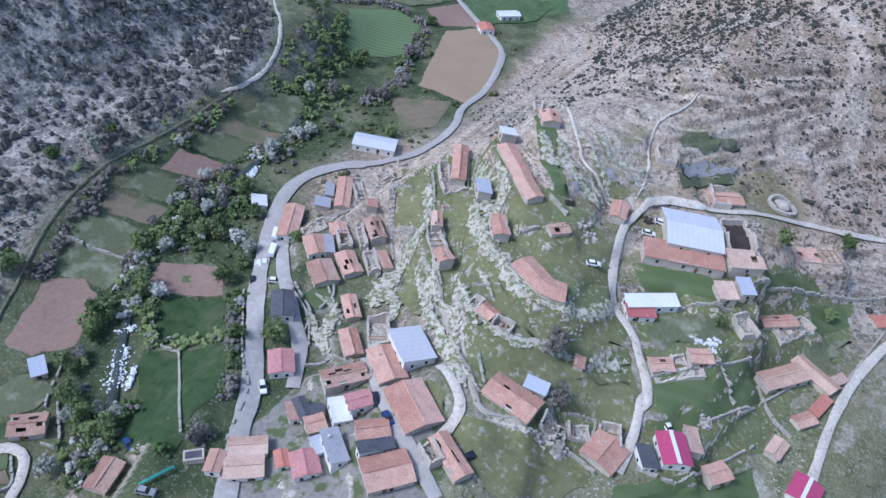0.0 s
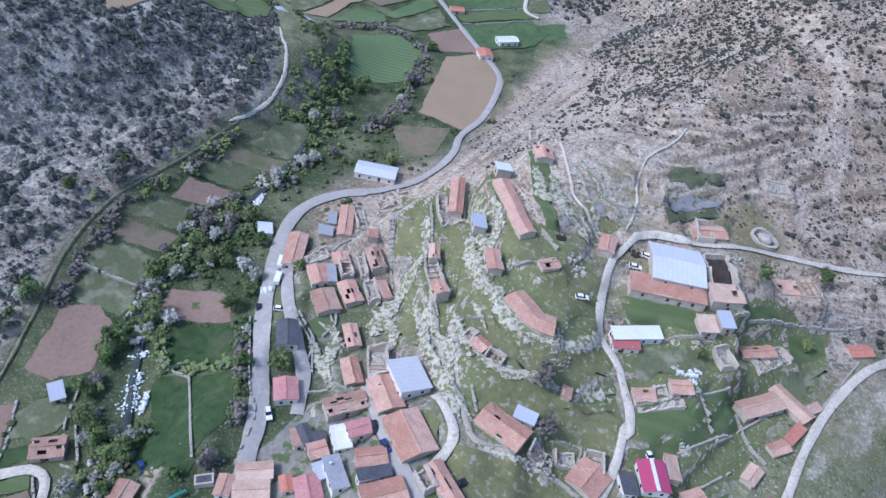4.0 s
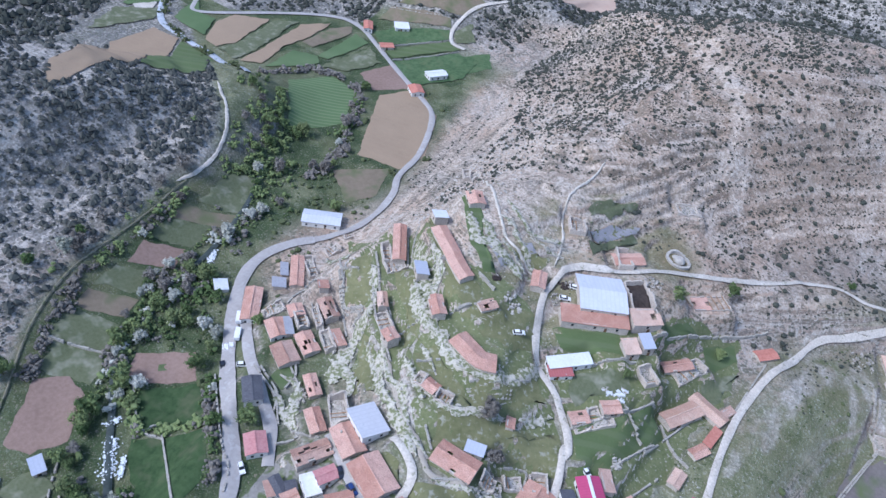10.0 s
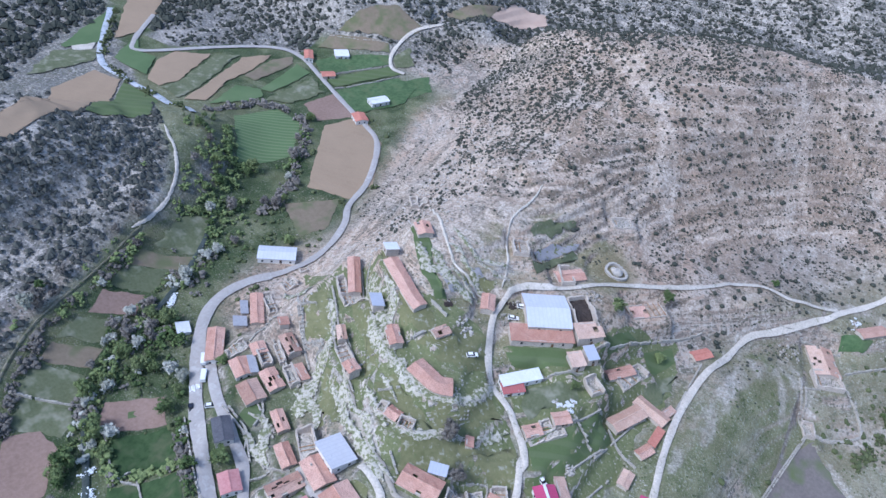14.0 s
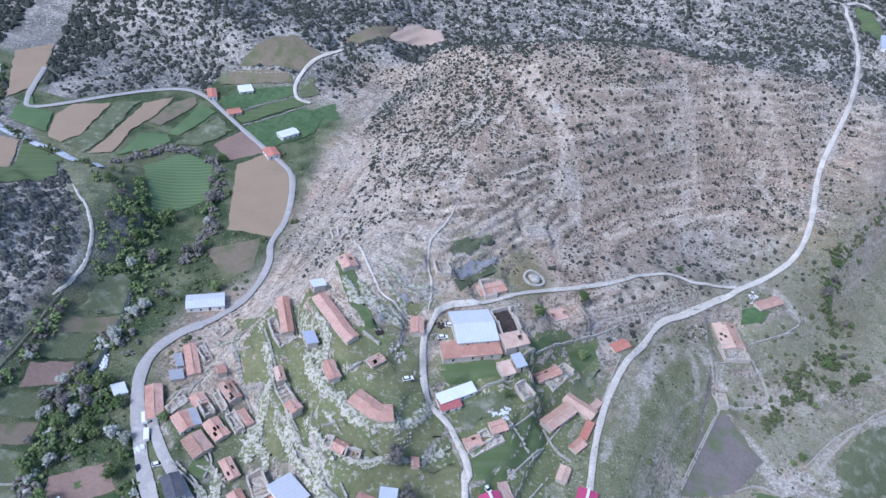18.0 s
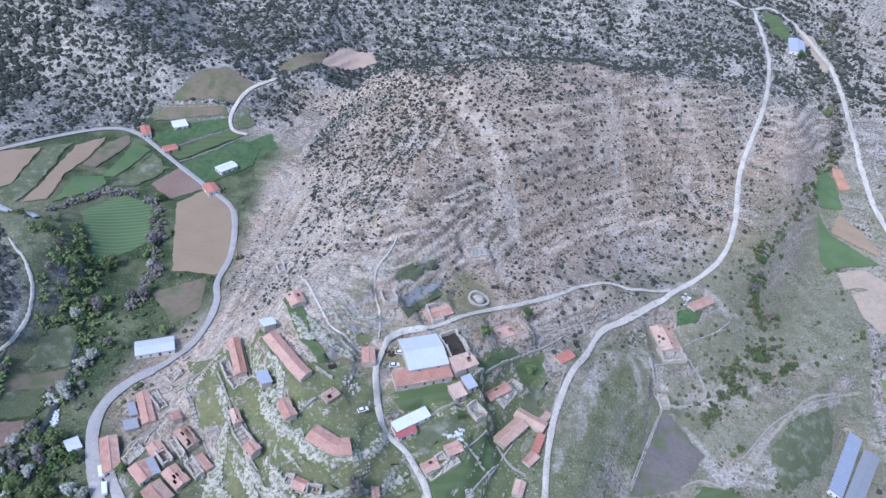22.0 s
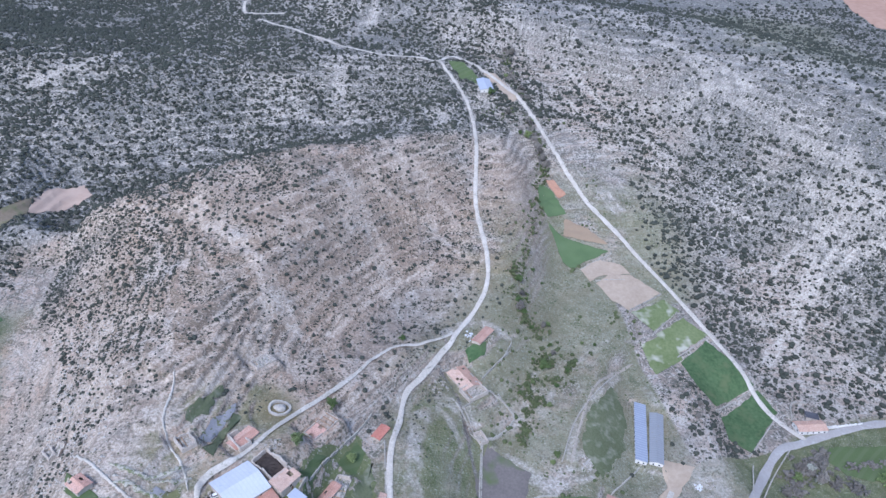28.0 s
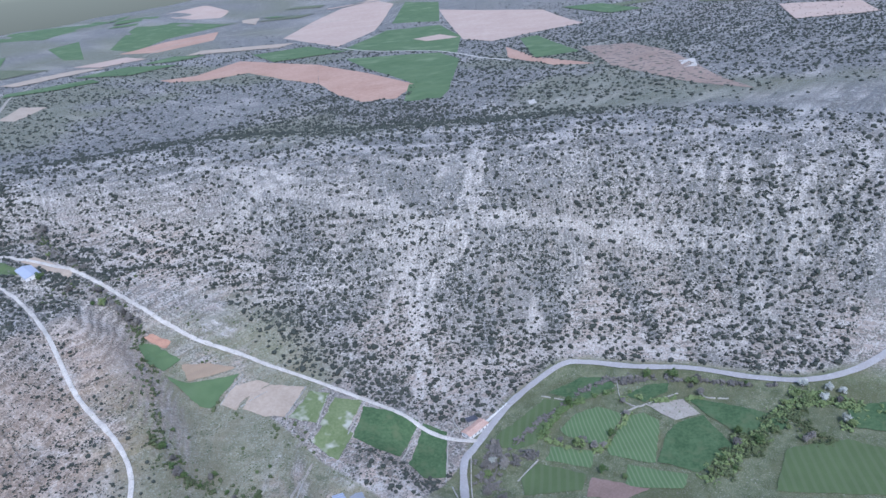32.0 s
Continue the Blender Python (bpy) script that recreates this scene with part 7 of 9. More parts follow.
field([(274.2, 151.5), (282.7, 120.3), (265.8, 127.3), (257.7, 144.7)], "plough", "brown plot in the valley")
field([(409.2, 52.1), (422.6, 31.7), (395.4, 23.8), (390.2, 41.9)], "lush", "bright green valley field")
field([(170.4, 442.7), (177.2, 442.3), (180.2, 435.5), (184.7, 415.2), (169.8, 413.1), (164.4, 421.9)], "corn", "green terrace strip")
field([(182.0, 411.2), (195.9, 400.2), (204.9, 383.8), (175.9, 396.3)], "wheat", "straw-coloured terrace strip")
field([(167.8, 408.1), (175.0, 395.1), (204.2, 377.5), (183.7, 372.0), (173.5, 365.7), (168.2, 373.5)], "corn", "green terrace strip")
field([(178.7, 365.0), (186.9, 370.4), (195.3, 371.9), (207.3, 363.6), (210.7, 355.0), (189.3, 356.0), (180.2, 351.3)], "sand", "pale bare terrace strip")
field([(184.0, 348.8), (195.6, 356.5), (211.4, 353.7), (225.8, 338.4), (196.6, 323.1), (188.2, 331.7)], "sand", "pale bare terrace strip")
field([(197.5, 320.5), (226.0, 333.1), (232.8, 323.3), (207.8, 308.0)], "meadow_yel", "yellow-green terrace strip")
field([(208.8, 305.5), (232.9, 318.2), (244.4, 304.5), (215.4, 290.2)], "meadow_yel", "yellow-green terrace strip")
field([(216.1, 284.4), (241.4, 299.9), (249.6, 285.1), (257.9, 267.5), (225.9, 255.5), (218.3, 264.3)], "lush", "dark green terrace field")
field([(225.4, 247.8), (258.4, 264.8), (261.1, 247.0), (229.0, 222.0), (221.0, 232.1)], "lush", "dark green terrace field")
field([(177.4, 448.3), (184.0, 449.5), (189.3, 433.9), (183.3, 429.8)], "redearth", "patch of bare red earth beside the gravel road")
field([(-298.5, 241.8), (-312.3, 263.8), (-312.3, 276.6), (-296.7, 289.6), (-285.6, 251.5), (-288.7, 240.4)], "wheat", "pale tilled strip in the north valley")
field([(-286.1, 240.2), (-284.3, 252.7), (-293.9, 289.4), (-284.8, 302.0), (-272.7, 253.1), (-272.7, 238.2)], "meadow_dull", "green strip field in the north valley")
field([(-268.9, 239.2), (-271.4, 254.3), (-280.7, 299.8), (-271.3, 315.9), (-267.4, 295.8), (-266.7, 270.1), (-259.1, 245.8)], "wheat", "pale tilled strip in the north valley")
field([(-265.2, 283.2), (-267.0, 310.6), (-260.7, 323.0), (-254.5, 316.7), (-257.1, 283.5)], "plough_green", "brownish strip in the north valley")
field([(-255.4, 244.4), (-260.3, 270.8), (-248.0, 278.4), (-241.5, 272.1), (-241.7, 265.1), (-251.5, 250.2)], "corn", "bright green field in the north valley")
field([(-248.0, 278.4), (-253.0, 318.1), (-239.8, 313.7), (-242.0, 279.6)], "corn", "bright green field in the north valley")
field([(-237.8, 269.1), (-237.1, 294.2), (-235.8, 311.6), (-220.2, 299.9), (-225.5, 279.2)], "meadow_dull", "dull green field by the valley road")
field([(-216.9, 308.5), (-196.0, 344.7), (-180.0, 341.8), (-177.2, 321.9), (-192.7, 296.4), (-202.5, 297.5)], "lush", "dark green paddock by the valley road")
field([(-228.8, 315.3), (-207.8, 352.1), (-195.9, 352.6), (-219.2, 311.7)], "meadow", "green paddock by the valley road")
field([(-247.9, 328.0), (-239.1, 343.7), (-213.1, 360.3), (-207.9, 354.2), (-234.0, 319.0)], "lush", "green paddock by the valley road")
field([(-209.7, 361.1), (-204.8, 374.3), (-194.8, 362.7), (-204.0, 353.6)], "meadow_dull", "dull green plot beside the farm track")
field([(-252.5, 358.5), (-241.9, 379.1), (-227.7, 392.5), (-205.9, 391.6), (-212.2, 374.1)], "plough_green", "greyish fallow field behind the hill")
field([(-256.9, 343.2), (-255.0, 354.7), (-218.6, 368.4), (-213.5, 362.8), (-231.8, 354.4)], "plough_green", "brown fallow field above the paddocks")
field([(-270.9, 138.1), (-274.8, 150.9), (-323.3, 200.6), (-324.9, 229.0), (-307.3, 230.6), (-265.6, 176.1), (-265.9, 163.5), (-254.0, 135.1), (-254.5, 126.0)], "wheat", "pale tilled field in the far valley")
field([(-264.2, 175.0), (-304.6, 230.5), (-277.0, 228.7), (-249.3, 199.5), (-255.8, 186.6)], "meadow", "green riverside meadow")
field([(-360.3, 235.5), (-378.4, 283.7), (-381.5, 294.0), (-348.8, 256.9), (-356.4, 236.4)], "corn", "green riverside meadow")
field([(-343.1, 201.0), (-358.2, 229.3), (-342.8, 247.2), (-333.5, 236.6), (-339.5, 211.8)], "meadow_dull", "dull green riverside meadow")
field([(-348.5, 263.7), (-387.0, 309.8), (-375.7, 331.0), (-358.0, 306.4), (-344.5, 279.8)], "wheat", "brown tilled field by the stream")
field([(-329.6, 246.4), (-344.0, 277.1), (-326.1, 262.2), (-315.2, 264.0), (-302.9, 244.9), (-320.2, 245.0)], "corn", "green meadow between stream and road")
field([(-356.2, 239.7), (-350.1, 252.4), (-345.3, 244.6), (-351.2, 236.6)], "gravel", "pale gravel bar beside the stream")
field([(-19.2, 144.4), (-10.9, 153.5), (-6.7, 157.8), (-15.2, 142.9)], "meadow", "green strip inside the paddock wall")
field([(-180.3, 437.9), (-179.7, 454.9), (-175.8, 471.3), (-156.1, 484.4), (-147.9, 471.4), (-161.0, 453.5)], "clay_pale", "pale sandy clearing behind the hill")
field([(-204.6, 417.9), (-197.1, 431.5), (-180.4, 456.6), (-180.1, 436.7), (-190.7, 417.3)], "plough_green", "greyish fallow field behind the hill")

# ---- roads, lanes and water ----
ribbon("road", [(-71.5, 44.6), (-83.1, 57.6), (-91.8, 68.3), (-103.4, 78.6), (-123.9, 96.2), (-142.4, 116.4), (-152.7, 131.2), (-155.4, 144.0), (-151.9, 156.1), (-146.5, 164.0)], 5.0, "asphalt", "grey asphalt road round the foot of the village")
ribbon("road", [(-84.8, 75.8), (-93.4, 85.7), (-103.6, 92.1), (-119.5, 102.2), (-134.1, 114.1)], 4, "asphalt", "side street along the lower houses")
ribbon("road", [(-76.3, 93.4), (-65.6, 87.1), (-56.1, 81.9), (-45.2, 77.7), (-36.3, 74.2)], 3.5, "asphalt", "narrow grey village lane between houses")
ribbon("road", [(-45.3, 84.4), (-46.5, 93.9), (-52.2, 98.6), (-59.2, 101.5)], 2.8, "gravel", "pale gravel lane curving up from the village")
ribbon("road", [(-10.3, 113.2), (-13.1, 125.8), (-17.0, 134.9), (-14.2, 132.6), (-17.5, 138.8), (-23.5, 145.1), (-30.5, 149.7), (-37.8, 153.0), (-43.1, 159.7), (-48.4, 171.0), (-50.4, 177.4)], 2.6, "gravel", "pale gravel track along the terraces")
ribbon("road", [(-50.4, 177.4), (-50.4, 187.9), (-49.4, 192.5), (-46.0, 197.0), (-38.0, 202.6), (-29.0, 211.6), (-19.5, 223.0), (-10.0, 233.0), (-1.5, 240.5), (17.4, 260.1), (28.5, 274.1), (38.3, 282.6)], 2.2, "gravel", "dusty track past the barn")
ribbon("road", [(38.3, 282.6), (47.6, 285.7), (54.3, 286.0), (67.7, 292.5), (75.5, 297.3)], 2.2, "gravel", "pale gravel track to the fork")
ribbon("road", [(29.4, 143.0), (28.4, 152.0), (27.4, 161.2), (26.5, 169.5), (26.0, 181.7), (26.4, 195.1), (28.1, 209.5), (31.0, 222.9), (36.4, 237.3), (40.5, 251.8), (44.4, 258.9), (52.8, 267.4), (66.5, 282.9), (72.9, 289.8), (78.3, 298.1), (101.6, 329.1), (110.8, 362.0), (113.6, 407.9), (127.0, 469.4), (131.3, 523.7), (122.2, 587.0)], 2.8, "gravel", "pale gravel road climbing past the hill")
ribbon("road", [(122.7, 589.9), (79.8, 603.1), (37.4, 627.3), (-1.3, 678.8), (-34.6, 722.8)], 3, "gravel", "gravel road over the far hillside")
ribbon("road", [(123.4, 593.2), (135.4, 602.5), (155.2, 576.3), (180.8, 520.6), (193.0, 470.7), (203.1, 422.6), (218.9, 380.1), (236.4, 333.3), (251.9, 283.4), (256.4, 246.4), (265.9, 225.3)], 3.4, "gravel", "wide pale gravel road at the foot of the slope")
ribbon("road", [(184.2, 167.9), (206.1, 187.6), (242.3, 219.0), (261.5, 224.2), (311.5, 231.2), (359.6, 225.2), (375.8, 209.2), (387.0, 179.9), (402.9, 145.8), (412.5, 107.7), (424.9, 76.4), (441.9, 54.5), (462.6, 37.4)], 4.8, "asphalt", "grey valley road under the rocky slope")
ribbon("road", [(-148.6, 161.0), (-143.0, 170.0), (-138.8, 181.0), (-138.0, 195.0), (-141.5, 211.0), (-147.9, 223.6), (-151.0, 243.4), (-160.3, 266.3), (-170.2, 281.0), (-185.7, 289.7), (-221.1, 308.1), (-256.9, 326.7), (-277.3, 324.1), (-296.5, 304.0), (-325.8, 264.0), (-338.7, 269.9), (-357.2, 302.6)], 3.2, "asphalt", "grey valley road between fields")
ribbon("road", [(-238.2, 197.1), (-219.0, 184.9), (-208.8, 172.7), (-203.0, 155.9), (-202.9, 142.6)], 1.4, "gravel", "narrow track at the foot of the scrub hill", raise_by=0.06, ragged=0.4)
ribbon("road", [(-156.9, -42.4), (-149.3, -23.6), (-140.3, -4.6), (-133.1, 7.7), (-125.9, 19.0), (-122.6, 22.3), (-118.8, 22.7), (-114.1, 18.9), (-111.0, 14.5), (-103.7, 10.6), (-97.0, 7.6)], 2.8, "gravel", "pale lane across the river gardens")
ribbon("water", [(-381.0, 289.9), (-335.2, 241.7), (-305.8, 233.5), (-277.6, 231.0), (-240.2, 218.1)], 3.6, "water", "stony stream bed through the fields", category="water")
ribbon("road", [(-201.8, 146.9), (-196.4, 116.0), (-193.0, 88.3), (-183.6, 65.6), (-168.7, 46.3), (-153.3, 26.7), (-145.9, 15.1), (-140.7, 1.3)], 0.7, "trodden", "footpath along the field edge", raise_by=0.06, ragged=0.4)
ribbon("road", [(-80.1, 124.3), (-61.8, 109.0), (-51.8, 103.6), (-41.7, 97.7), (-31.1, 103.4)], 1.8, "dirt", "stony footpath down the terraces", raise_by=0.06, ragged=0.4)
ribbon("road", [(-53.3, 188.5), (-55.9, 198.2), (-61.5, 208.3), (-65.1, 219.8), (-63.2, 232.8), (-62.8, 245.1)], 0.9, "gravel", "faint path up the scrub hill", raise_by=0.06, ragged=0.4)
ribbon("road", [(-54.5, 183.1), (-64.3, 183.0), (-73.2, 184.2), (-79.6, 189.4), (-100.1, 212.9)], 1.1, "gravel", "worn stony track along the spur", raise_by=0.06, ragged=0.4)
ribbon("road", [(169.0, 199.7), (157.5, 187.9), (138.2, 180.8), (124.0, 178.1)], 2.8, "gravel", "pale farm track to the long barns")
ribbon("road", [(184.7, 286.2), (166.7, 275.1), (150.7, 263.4), (137.4, 245.2), (119.4, 214.7)], 1.4, "dirt", "thin curved path on the grassy slope", raise_by=0.06, ragged=0.4)
ribbon("road", [(-10.1, 731.9), (-41.7, 749.7), (-50.1, 760.8), (-51.1, 799.9), (-46.1, 807.3)], 3, "gravel", "gravel road hairpin on the far hillside")
ribbon("road", [(1065.4, 1195.7), (1019.2, 1051.0), (1030.7, 876.3), (950.3, 715.6), (914.2, 632.8)], 5, "gravel", "pale track between plateau fields")
ribbon("road", [(390.5, 1251.3), (531.4, 1543.7), (769.9, 1874.6), (812.1, 1730.5), (1075.2, 1934.6), (1209.5, 1987.1), (1332.0, 1862.8), (1559.6, 1724.1)], 5, "dirt", "dirt track across the plateau")
ribbon("stone_bank", [(-59.7, 117.5), (-52.9, 117.6), (-48.0, 119.2), (-41.6, 123.5), (-35.4, 129.4)], 2.4, "bank", "pale bank of loose stones between grass terraces", raise_by=0.08, category="bank", ragged=1.2)
ribbon("stone_bank", [(-73.2, 182.1), (-68.2, 180.8), (-64.0, 180.1), (-59.0, 179.0), (-55.5, 182.1)], 1.5, "bank", "pale bank of loose stones between grass terraces", raise_by=0.08, category="bank", ragged=1.2)
ribbon("stone_bank", [(-66.5, 191.6), (-60.3, 191.5), (-54.0, 194.9)], 1.125, "bank", "pale bank of loose stones between grass terraces", raise_by=0.08, category="bank", ragged=1.2)
ribbon("stone_bank", [(-97.5, 138.2), (-94.7, 130.3), (-95.0, 126.2), (-91.6, 120.9)], 3.375, "bank", "pale bank of loose stones between grass terraces", raise_by=0.08, category="bank", ragged=1.2)
ribbon("stone_bank", [(-66.1, 135.1), (-61.8, 132.0), (-56.3, 130.2), (-49.8, 132.0), (-43.2, 135.7), (-37.8, 143.7)], 3, "bank", "pale bank of loose stones between grass terraces", raise_by=0.08, category="bank", ragged=1.2)
ribbon("stone_bank", [(-91.4, 164.3), (-82.2, 155.4), (-81.7, 150.4), (-77.5, 147.2)], 3, "bank", "pale bank of loose stones between grass terraces", raise_by=0.08, category="bank", ragged=1.2)
ribbon("stone_bank", [(-84.5, 127.9), (-75.9, 119.4), (-67.0, 114.9), (-61.2, 109.5), (-55.5, 104.8), (-47.6, 101.9)], 2.25, "bank", "pale bank of loose stones between grass terraces", raise_by=0.08, category="bank", ragged=1.2)
ribbon("stone_bank", [(-89.2, 126.5), (-80.4, 119.5), (-71.4, 111.7)], 1.875, "bank", "pale bank of loose stones between grass terraces", raise_by=0.08, category="bank", ragged=1.2)
ribbon("stone_bank", [(-103.5, 97.3), (-92.9, 91.9), (-86.2, 89.2)], 2.25, "bank", "pale bank of loose stones between grass terraces", raise_by=0.08, category="bank", ragged=1.2)
ribbon("stone_bank", [(-106.1, 102.9), (-98.7, 102.7), (-93.5, 99.9)], 1.875, "bank", "pale bank of loose stones between grass terraces", raise_by=0.08, category="bank", ragged=1.2)
ribbon("stone_bank", [(-82.2, 199.0), (-70.5, 192.9), (-64.3, 193.4), (-54.5, 199.7)], 1.5, "bank", "pale bank of loose stones between grass terraces", raise_by=0.08, category="bank", ragged=1.2)
ribbon("stone_bank", [(-82.9, 182.7), (-77.6, 180.8), (-75.3, 181.1)], 3.75, "bank", "pale bank of loose stones between grass terraces", raise_by=0.08, category="bank", ragged=1.2)
ribbon("stone_bank", [(-71.7, 131.5), (-66.4, 128.6), (-61.8, 125.6)], 2.25, "bank", "pale bank of loose stones between grass terraces", raise_by=0.08, category="bank", ragged=1.2)
ribbon("stone_bank", [(-84.0, 112.6), (-89.6, 116.3), (-97.6, 117.7)], 2.25, "bank", "pale bank of loose stones between grass terraces", raise_by=0.08, category="bank", ragged=1.2)
ribbon("stone_bank", [(-41.7, 96.6), (-35.4, 99.2), (-28.0, 104.3), (-21.7, 109.1)], 1.5, "bank", "pale bank of loose stones between grass terraces", raise_by=0.08, category="bank", ragged=1.2)
ribbon("stone_bank", [(-88.9, 150.4), (-78.9, 140.7), (-71.9, 137.3), (-63.1, 134.6), (-56.2, 132.5), (-48.6, 133.6), (-42.2, 137.4), (-37.7, 148.4), (-36.7, 155.6)], 4.0, "bank", "broad pale bank of fallen stones between terraces", raise_by=0.08, category="bank", ragged=2.0)
ribbon("stone_bank", [(-97.0, 136.9), (-96.5, 132.4), (-94.4, 124.0), (-93.1, 117.9), (-89.3, 109.6)], 4.4, "bank", "broad pale bank of fallen stones between terraces", raise_by=0.08, category="bank", ragged=2.0)
ribbon("stone_bank", [(-82.7, 124.0), (-77.7, 118.8), (-72.3, 112.7), (-64.9, 108.8), (-55.5, 103.0), (-49.3, 99.9)], 3.2, "bank", "broad pale bank of fallen stones between terraces", raise_by=0.08, category="bank", ragged=2.0)
ribbon("stone_bank", [(-57.4, 115.9), (-49.2, 117.9), (-43.0, 121.6), (-36.8, 127.3)], 2.6, "bank", "broad pale bank of fallen stones between terraces", raise_by=0.08, category="bank", ragged=2.0)
ribbon("stone_bank", [(-32.2, 131.0), (-24.7, 141.8)], 2.4, "bank", "broad pale bank of fallen stones between terraces", raise_by=0.08, category="bank", ragged=2.0)
ribbon("stone_bank", [(-89.2, 182.4), (-79.8, 175.8), (-75.7, 178.7), (-70.4, 176.7), (-64.6, 176.9), (-58.6, 174.6)], 4.0, "bank", "broad pale bank of fallen stones between terraces", raise_by=0.08, category="bank", ragged=2.0)
ribbon("stone_bank", [(-99.9, 167.2), (-88.0, 155.3), (-79.8, 148.2), (-71.7, 139.4)], 4.0, "bank", "broad pale bank of fallen stones between terraces", raise_by=0.08, category="bank", ragged=2.0)
ribbon("stone_bank", [(-108.2, 151.6), (-101.8, 146.2), (-95.0, 138.0)], 2.4, "bank", "broad pale bank of fallen stones between terraces", raise_by=0.08, category="bank", ragged=2.0)
ribbon("stone_bank", [(-135.0, 158.4), (-123.3, 152.5), (-120.7, 157.5)], 3.2, "bank", "broad pale bank of fallen stones between terraces", raise_by=0.08, category="bank", ragged=2.0)
ribbon("stone_bank", [(-79.1, 189.2), (-71.3, 187.7), (-65.4, 185.1), (-57.7, 183.8)], 1.8, "bank", "broad pale bank of fallen stones between terraces", raise_by=0.08, category="bank", ragged=2.0)
ribbon("stone_bank", [(-73.2, 125.0), (-67.8, 121.1), (-58.3, 114.8)], 2.4, "bank", "broad pale bank of fallen stones between terraces", raise_by=0.08, category="bank", ragged=2.0)
ribbon("stone_bank", [(-98.2, 104.5), (-94.0, 95.8), (-90.1, 90.3)], 4.0, "bank", "broad pale bank of fallen stones between terraces", raise_by=0.08, category="bank", ragged=2.0)
ribbon("stone_bank", [(-93.1, 117.9), (-84.4, 112.3), (-81.2, 107.0)], 2.8, "bank", "broad pale bank of fallen stones between terraces", raise_by=0.08, category="bank", ragged=2.0)
ribbon("road", [(-195.1, 351.4), (-205.5, 352.4), (-212.4, 365.2), (-209.6, 385.5), (-197.5, 403.3)], 2.4, "gravel", "pale farm track past the paddocks")

# ---- buildings and roofless ruins ----
village(building, ruin, row_barn)

# ---- dry-stone walls ----
stone_wall([(-18.2, 142.0), (-8.8, 155.0), (0.4, 173.2)], 1.1)
stone_wall([(4.9, 155.0), (8.3, 166.3), (12.1, 177.7)], 1.1)
stone_wall([(-1.5, 142.0), (6.0, 160.1)], 1.1)
stone_wall([(-6.8, 160.3), (4.3, 155.3)], 1.1)
stone_wall([(-17.3, 177.3), (1.8, 212.2), (23.1, 241.1)], 1.3)
stone_wall([(-7.3, 118.0), (0.9, 121.6), (5.7, 134.2), (11.9, 151.2)], 1.1)
stone_wall([(-34.0, 151.8), (-23.6, 166.4), (-12.5, 176.6)], 1.1)
stone_wall([(5.5, 170.7), (11.9, 165.1), (18.4, 163.1)], 1.1)
stone_wall([(-118.4, 147.3), (-106.1, 135.3), (-100.9, 137.8), (-98.0, 131.1)], 1.1)
stone_wall([(-110.1, 156.6), (-96.4, 142.2), (-96.2, 140.0)], 1.1)
stone_wall([(-113.7, 99.2), (-101.2, 95.2), (-93.2, 88.7)], 1.1)
stone_wall([(-108.0, 111.5), (-102.0, 105.8), (-100.9, 100.3)], 1.1)
stone_wall([(-114.1, 129.4), (-98.2, 120.2)], 1.1)
stone_wall([(-31.6, 102.8), (-23.2, 108.6), (-14.3, 109.3)], 1.1)
stone_wall([(-41.2, 97.1), (-33.9, 102.3), (-27.2, 103.5)], 1.1)
stone_wall([(-178.4, 65.7), (-159.0, 75.9)], 1.1)
stone_wall([(-124.3, 91.1), (-102.3, 73.7), (-92.4, 67.6), (-84.8, 55.7)], 1.2)
stone_wall([(-142.0, 72.3), (-128.2, 63.8), (-125.3, 68.0)], 1.1)
stone_wall([(-120.9, 66.4), (-92.7, 48.6)], 1.1)
stone_wall([(-127.3, 35.5), (-116.9, 30.1), (-119.5, 27.6)], 1.1)
stone_wall([(67.2, 254.1), (77.8, 233.3), (98.5, 246.3), (93.6, 259.8)], 1.1)
stone_wall([(77.8, 233.3), (69.9, 204.0), (65.0, 184.9)], 1.1)
stone_wall([(87.1, 192.2), (96.2, 198.7), (106.3, 198.3)], 1.1)
stone_wall([(87.0, 270.2), (107.3, 288.2)], 1.1)
stone_wall([(-68.0, 147.4), (-63.0, 156.2)], 1.1)
stone_wall([(24.9, 197.6), (27.8, 225.5)], 0.8)
stone_wall([(-83.2, 154.2), (-77.6, 139.5), (-82.6, 131.6)], 0.8)
stone_wall([(115.4, 216.9), (134.5, 244.7), (171.5, 278.3)], 0.8)
stone_wall([(-178.0, 7.0), (-177.1, 12.7), (-172.2, 19.0), (-169.6, 19.5), (-165.1, 16.0), (-164.7, 12.2)], 1)
stone_wall([(-184.7, 19.0), (-182.4, 19.6), (-181.5, 23.4), (-182.4, 27.5), (-187.5, 34.5)], 0.9)
stone_wall([(-147.2, -2.6), (-148.0, 6.5), (-150.2, 15.0), (-158.8, 26.9)], 0.9)
stone_wall([(-127.7, 15.0), (-127.3, 13.4), (-118.8, 11.6), (-115.1, 17.2), (-121.1, 20.7)], 1)
stone_wall([(-144.9, 28.5), (-135.6, 21.3), (-131.0, 16.2)], 0.8)
stone_wall([(-137.4, 42.0), (-130.2, 34.2), (-121.2, 28.8)], 0.8)
stone_wall([(-140.1, 70.6), (-127.9, 64.0), (-120.1, 65.6)], 1)
stone_wall([(-125.7, -8.8), (-118.4, -2.7)], 0.8)
stone_wall([(159.2, 215.9), (135.0, 198.1)], 0.8)
stone_wall([(284.3, 232.7), (306.0, 232.3)], 1.8, "yard_wall", "white", "whitewashed yard wall beside the farmhouse")
stone_wall([(306.0, 232.3), (309.0, 243.1)], 1.6)
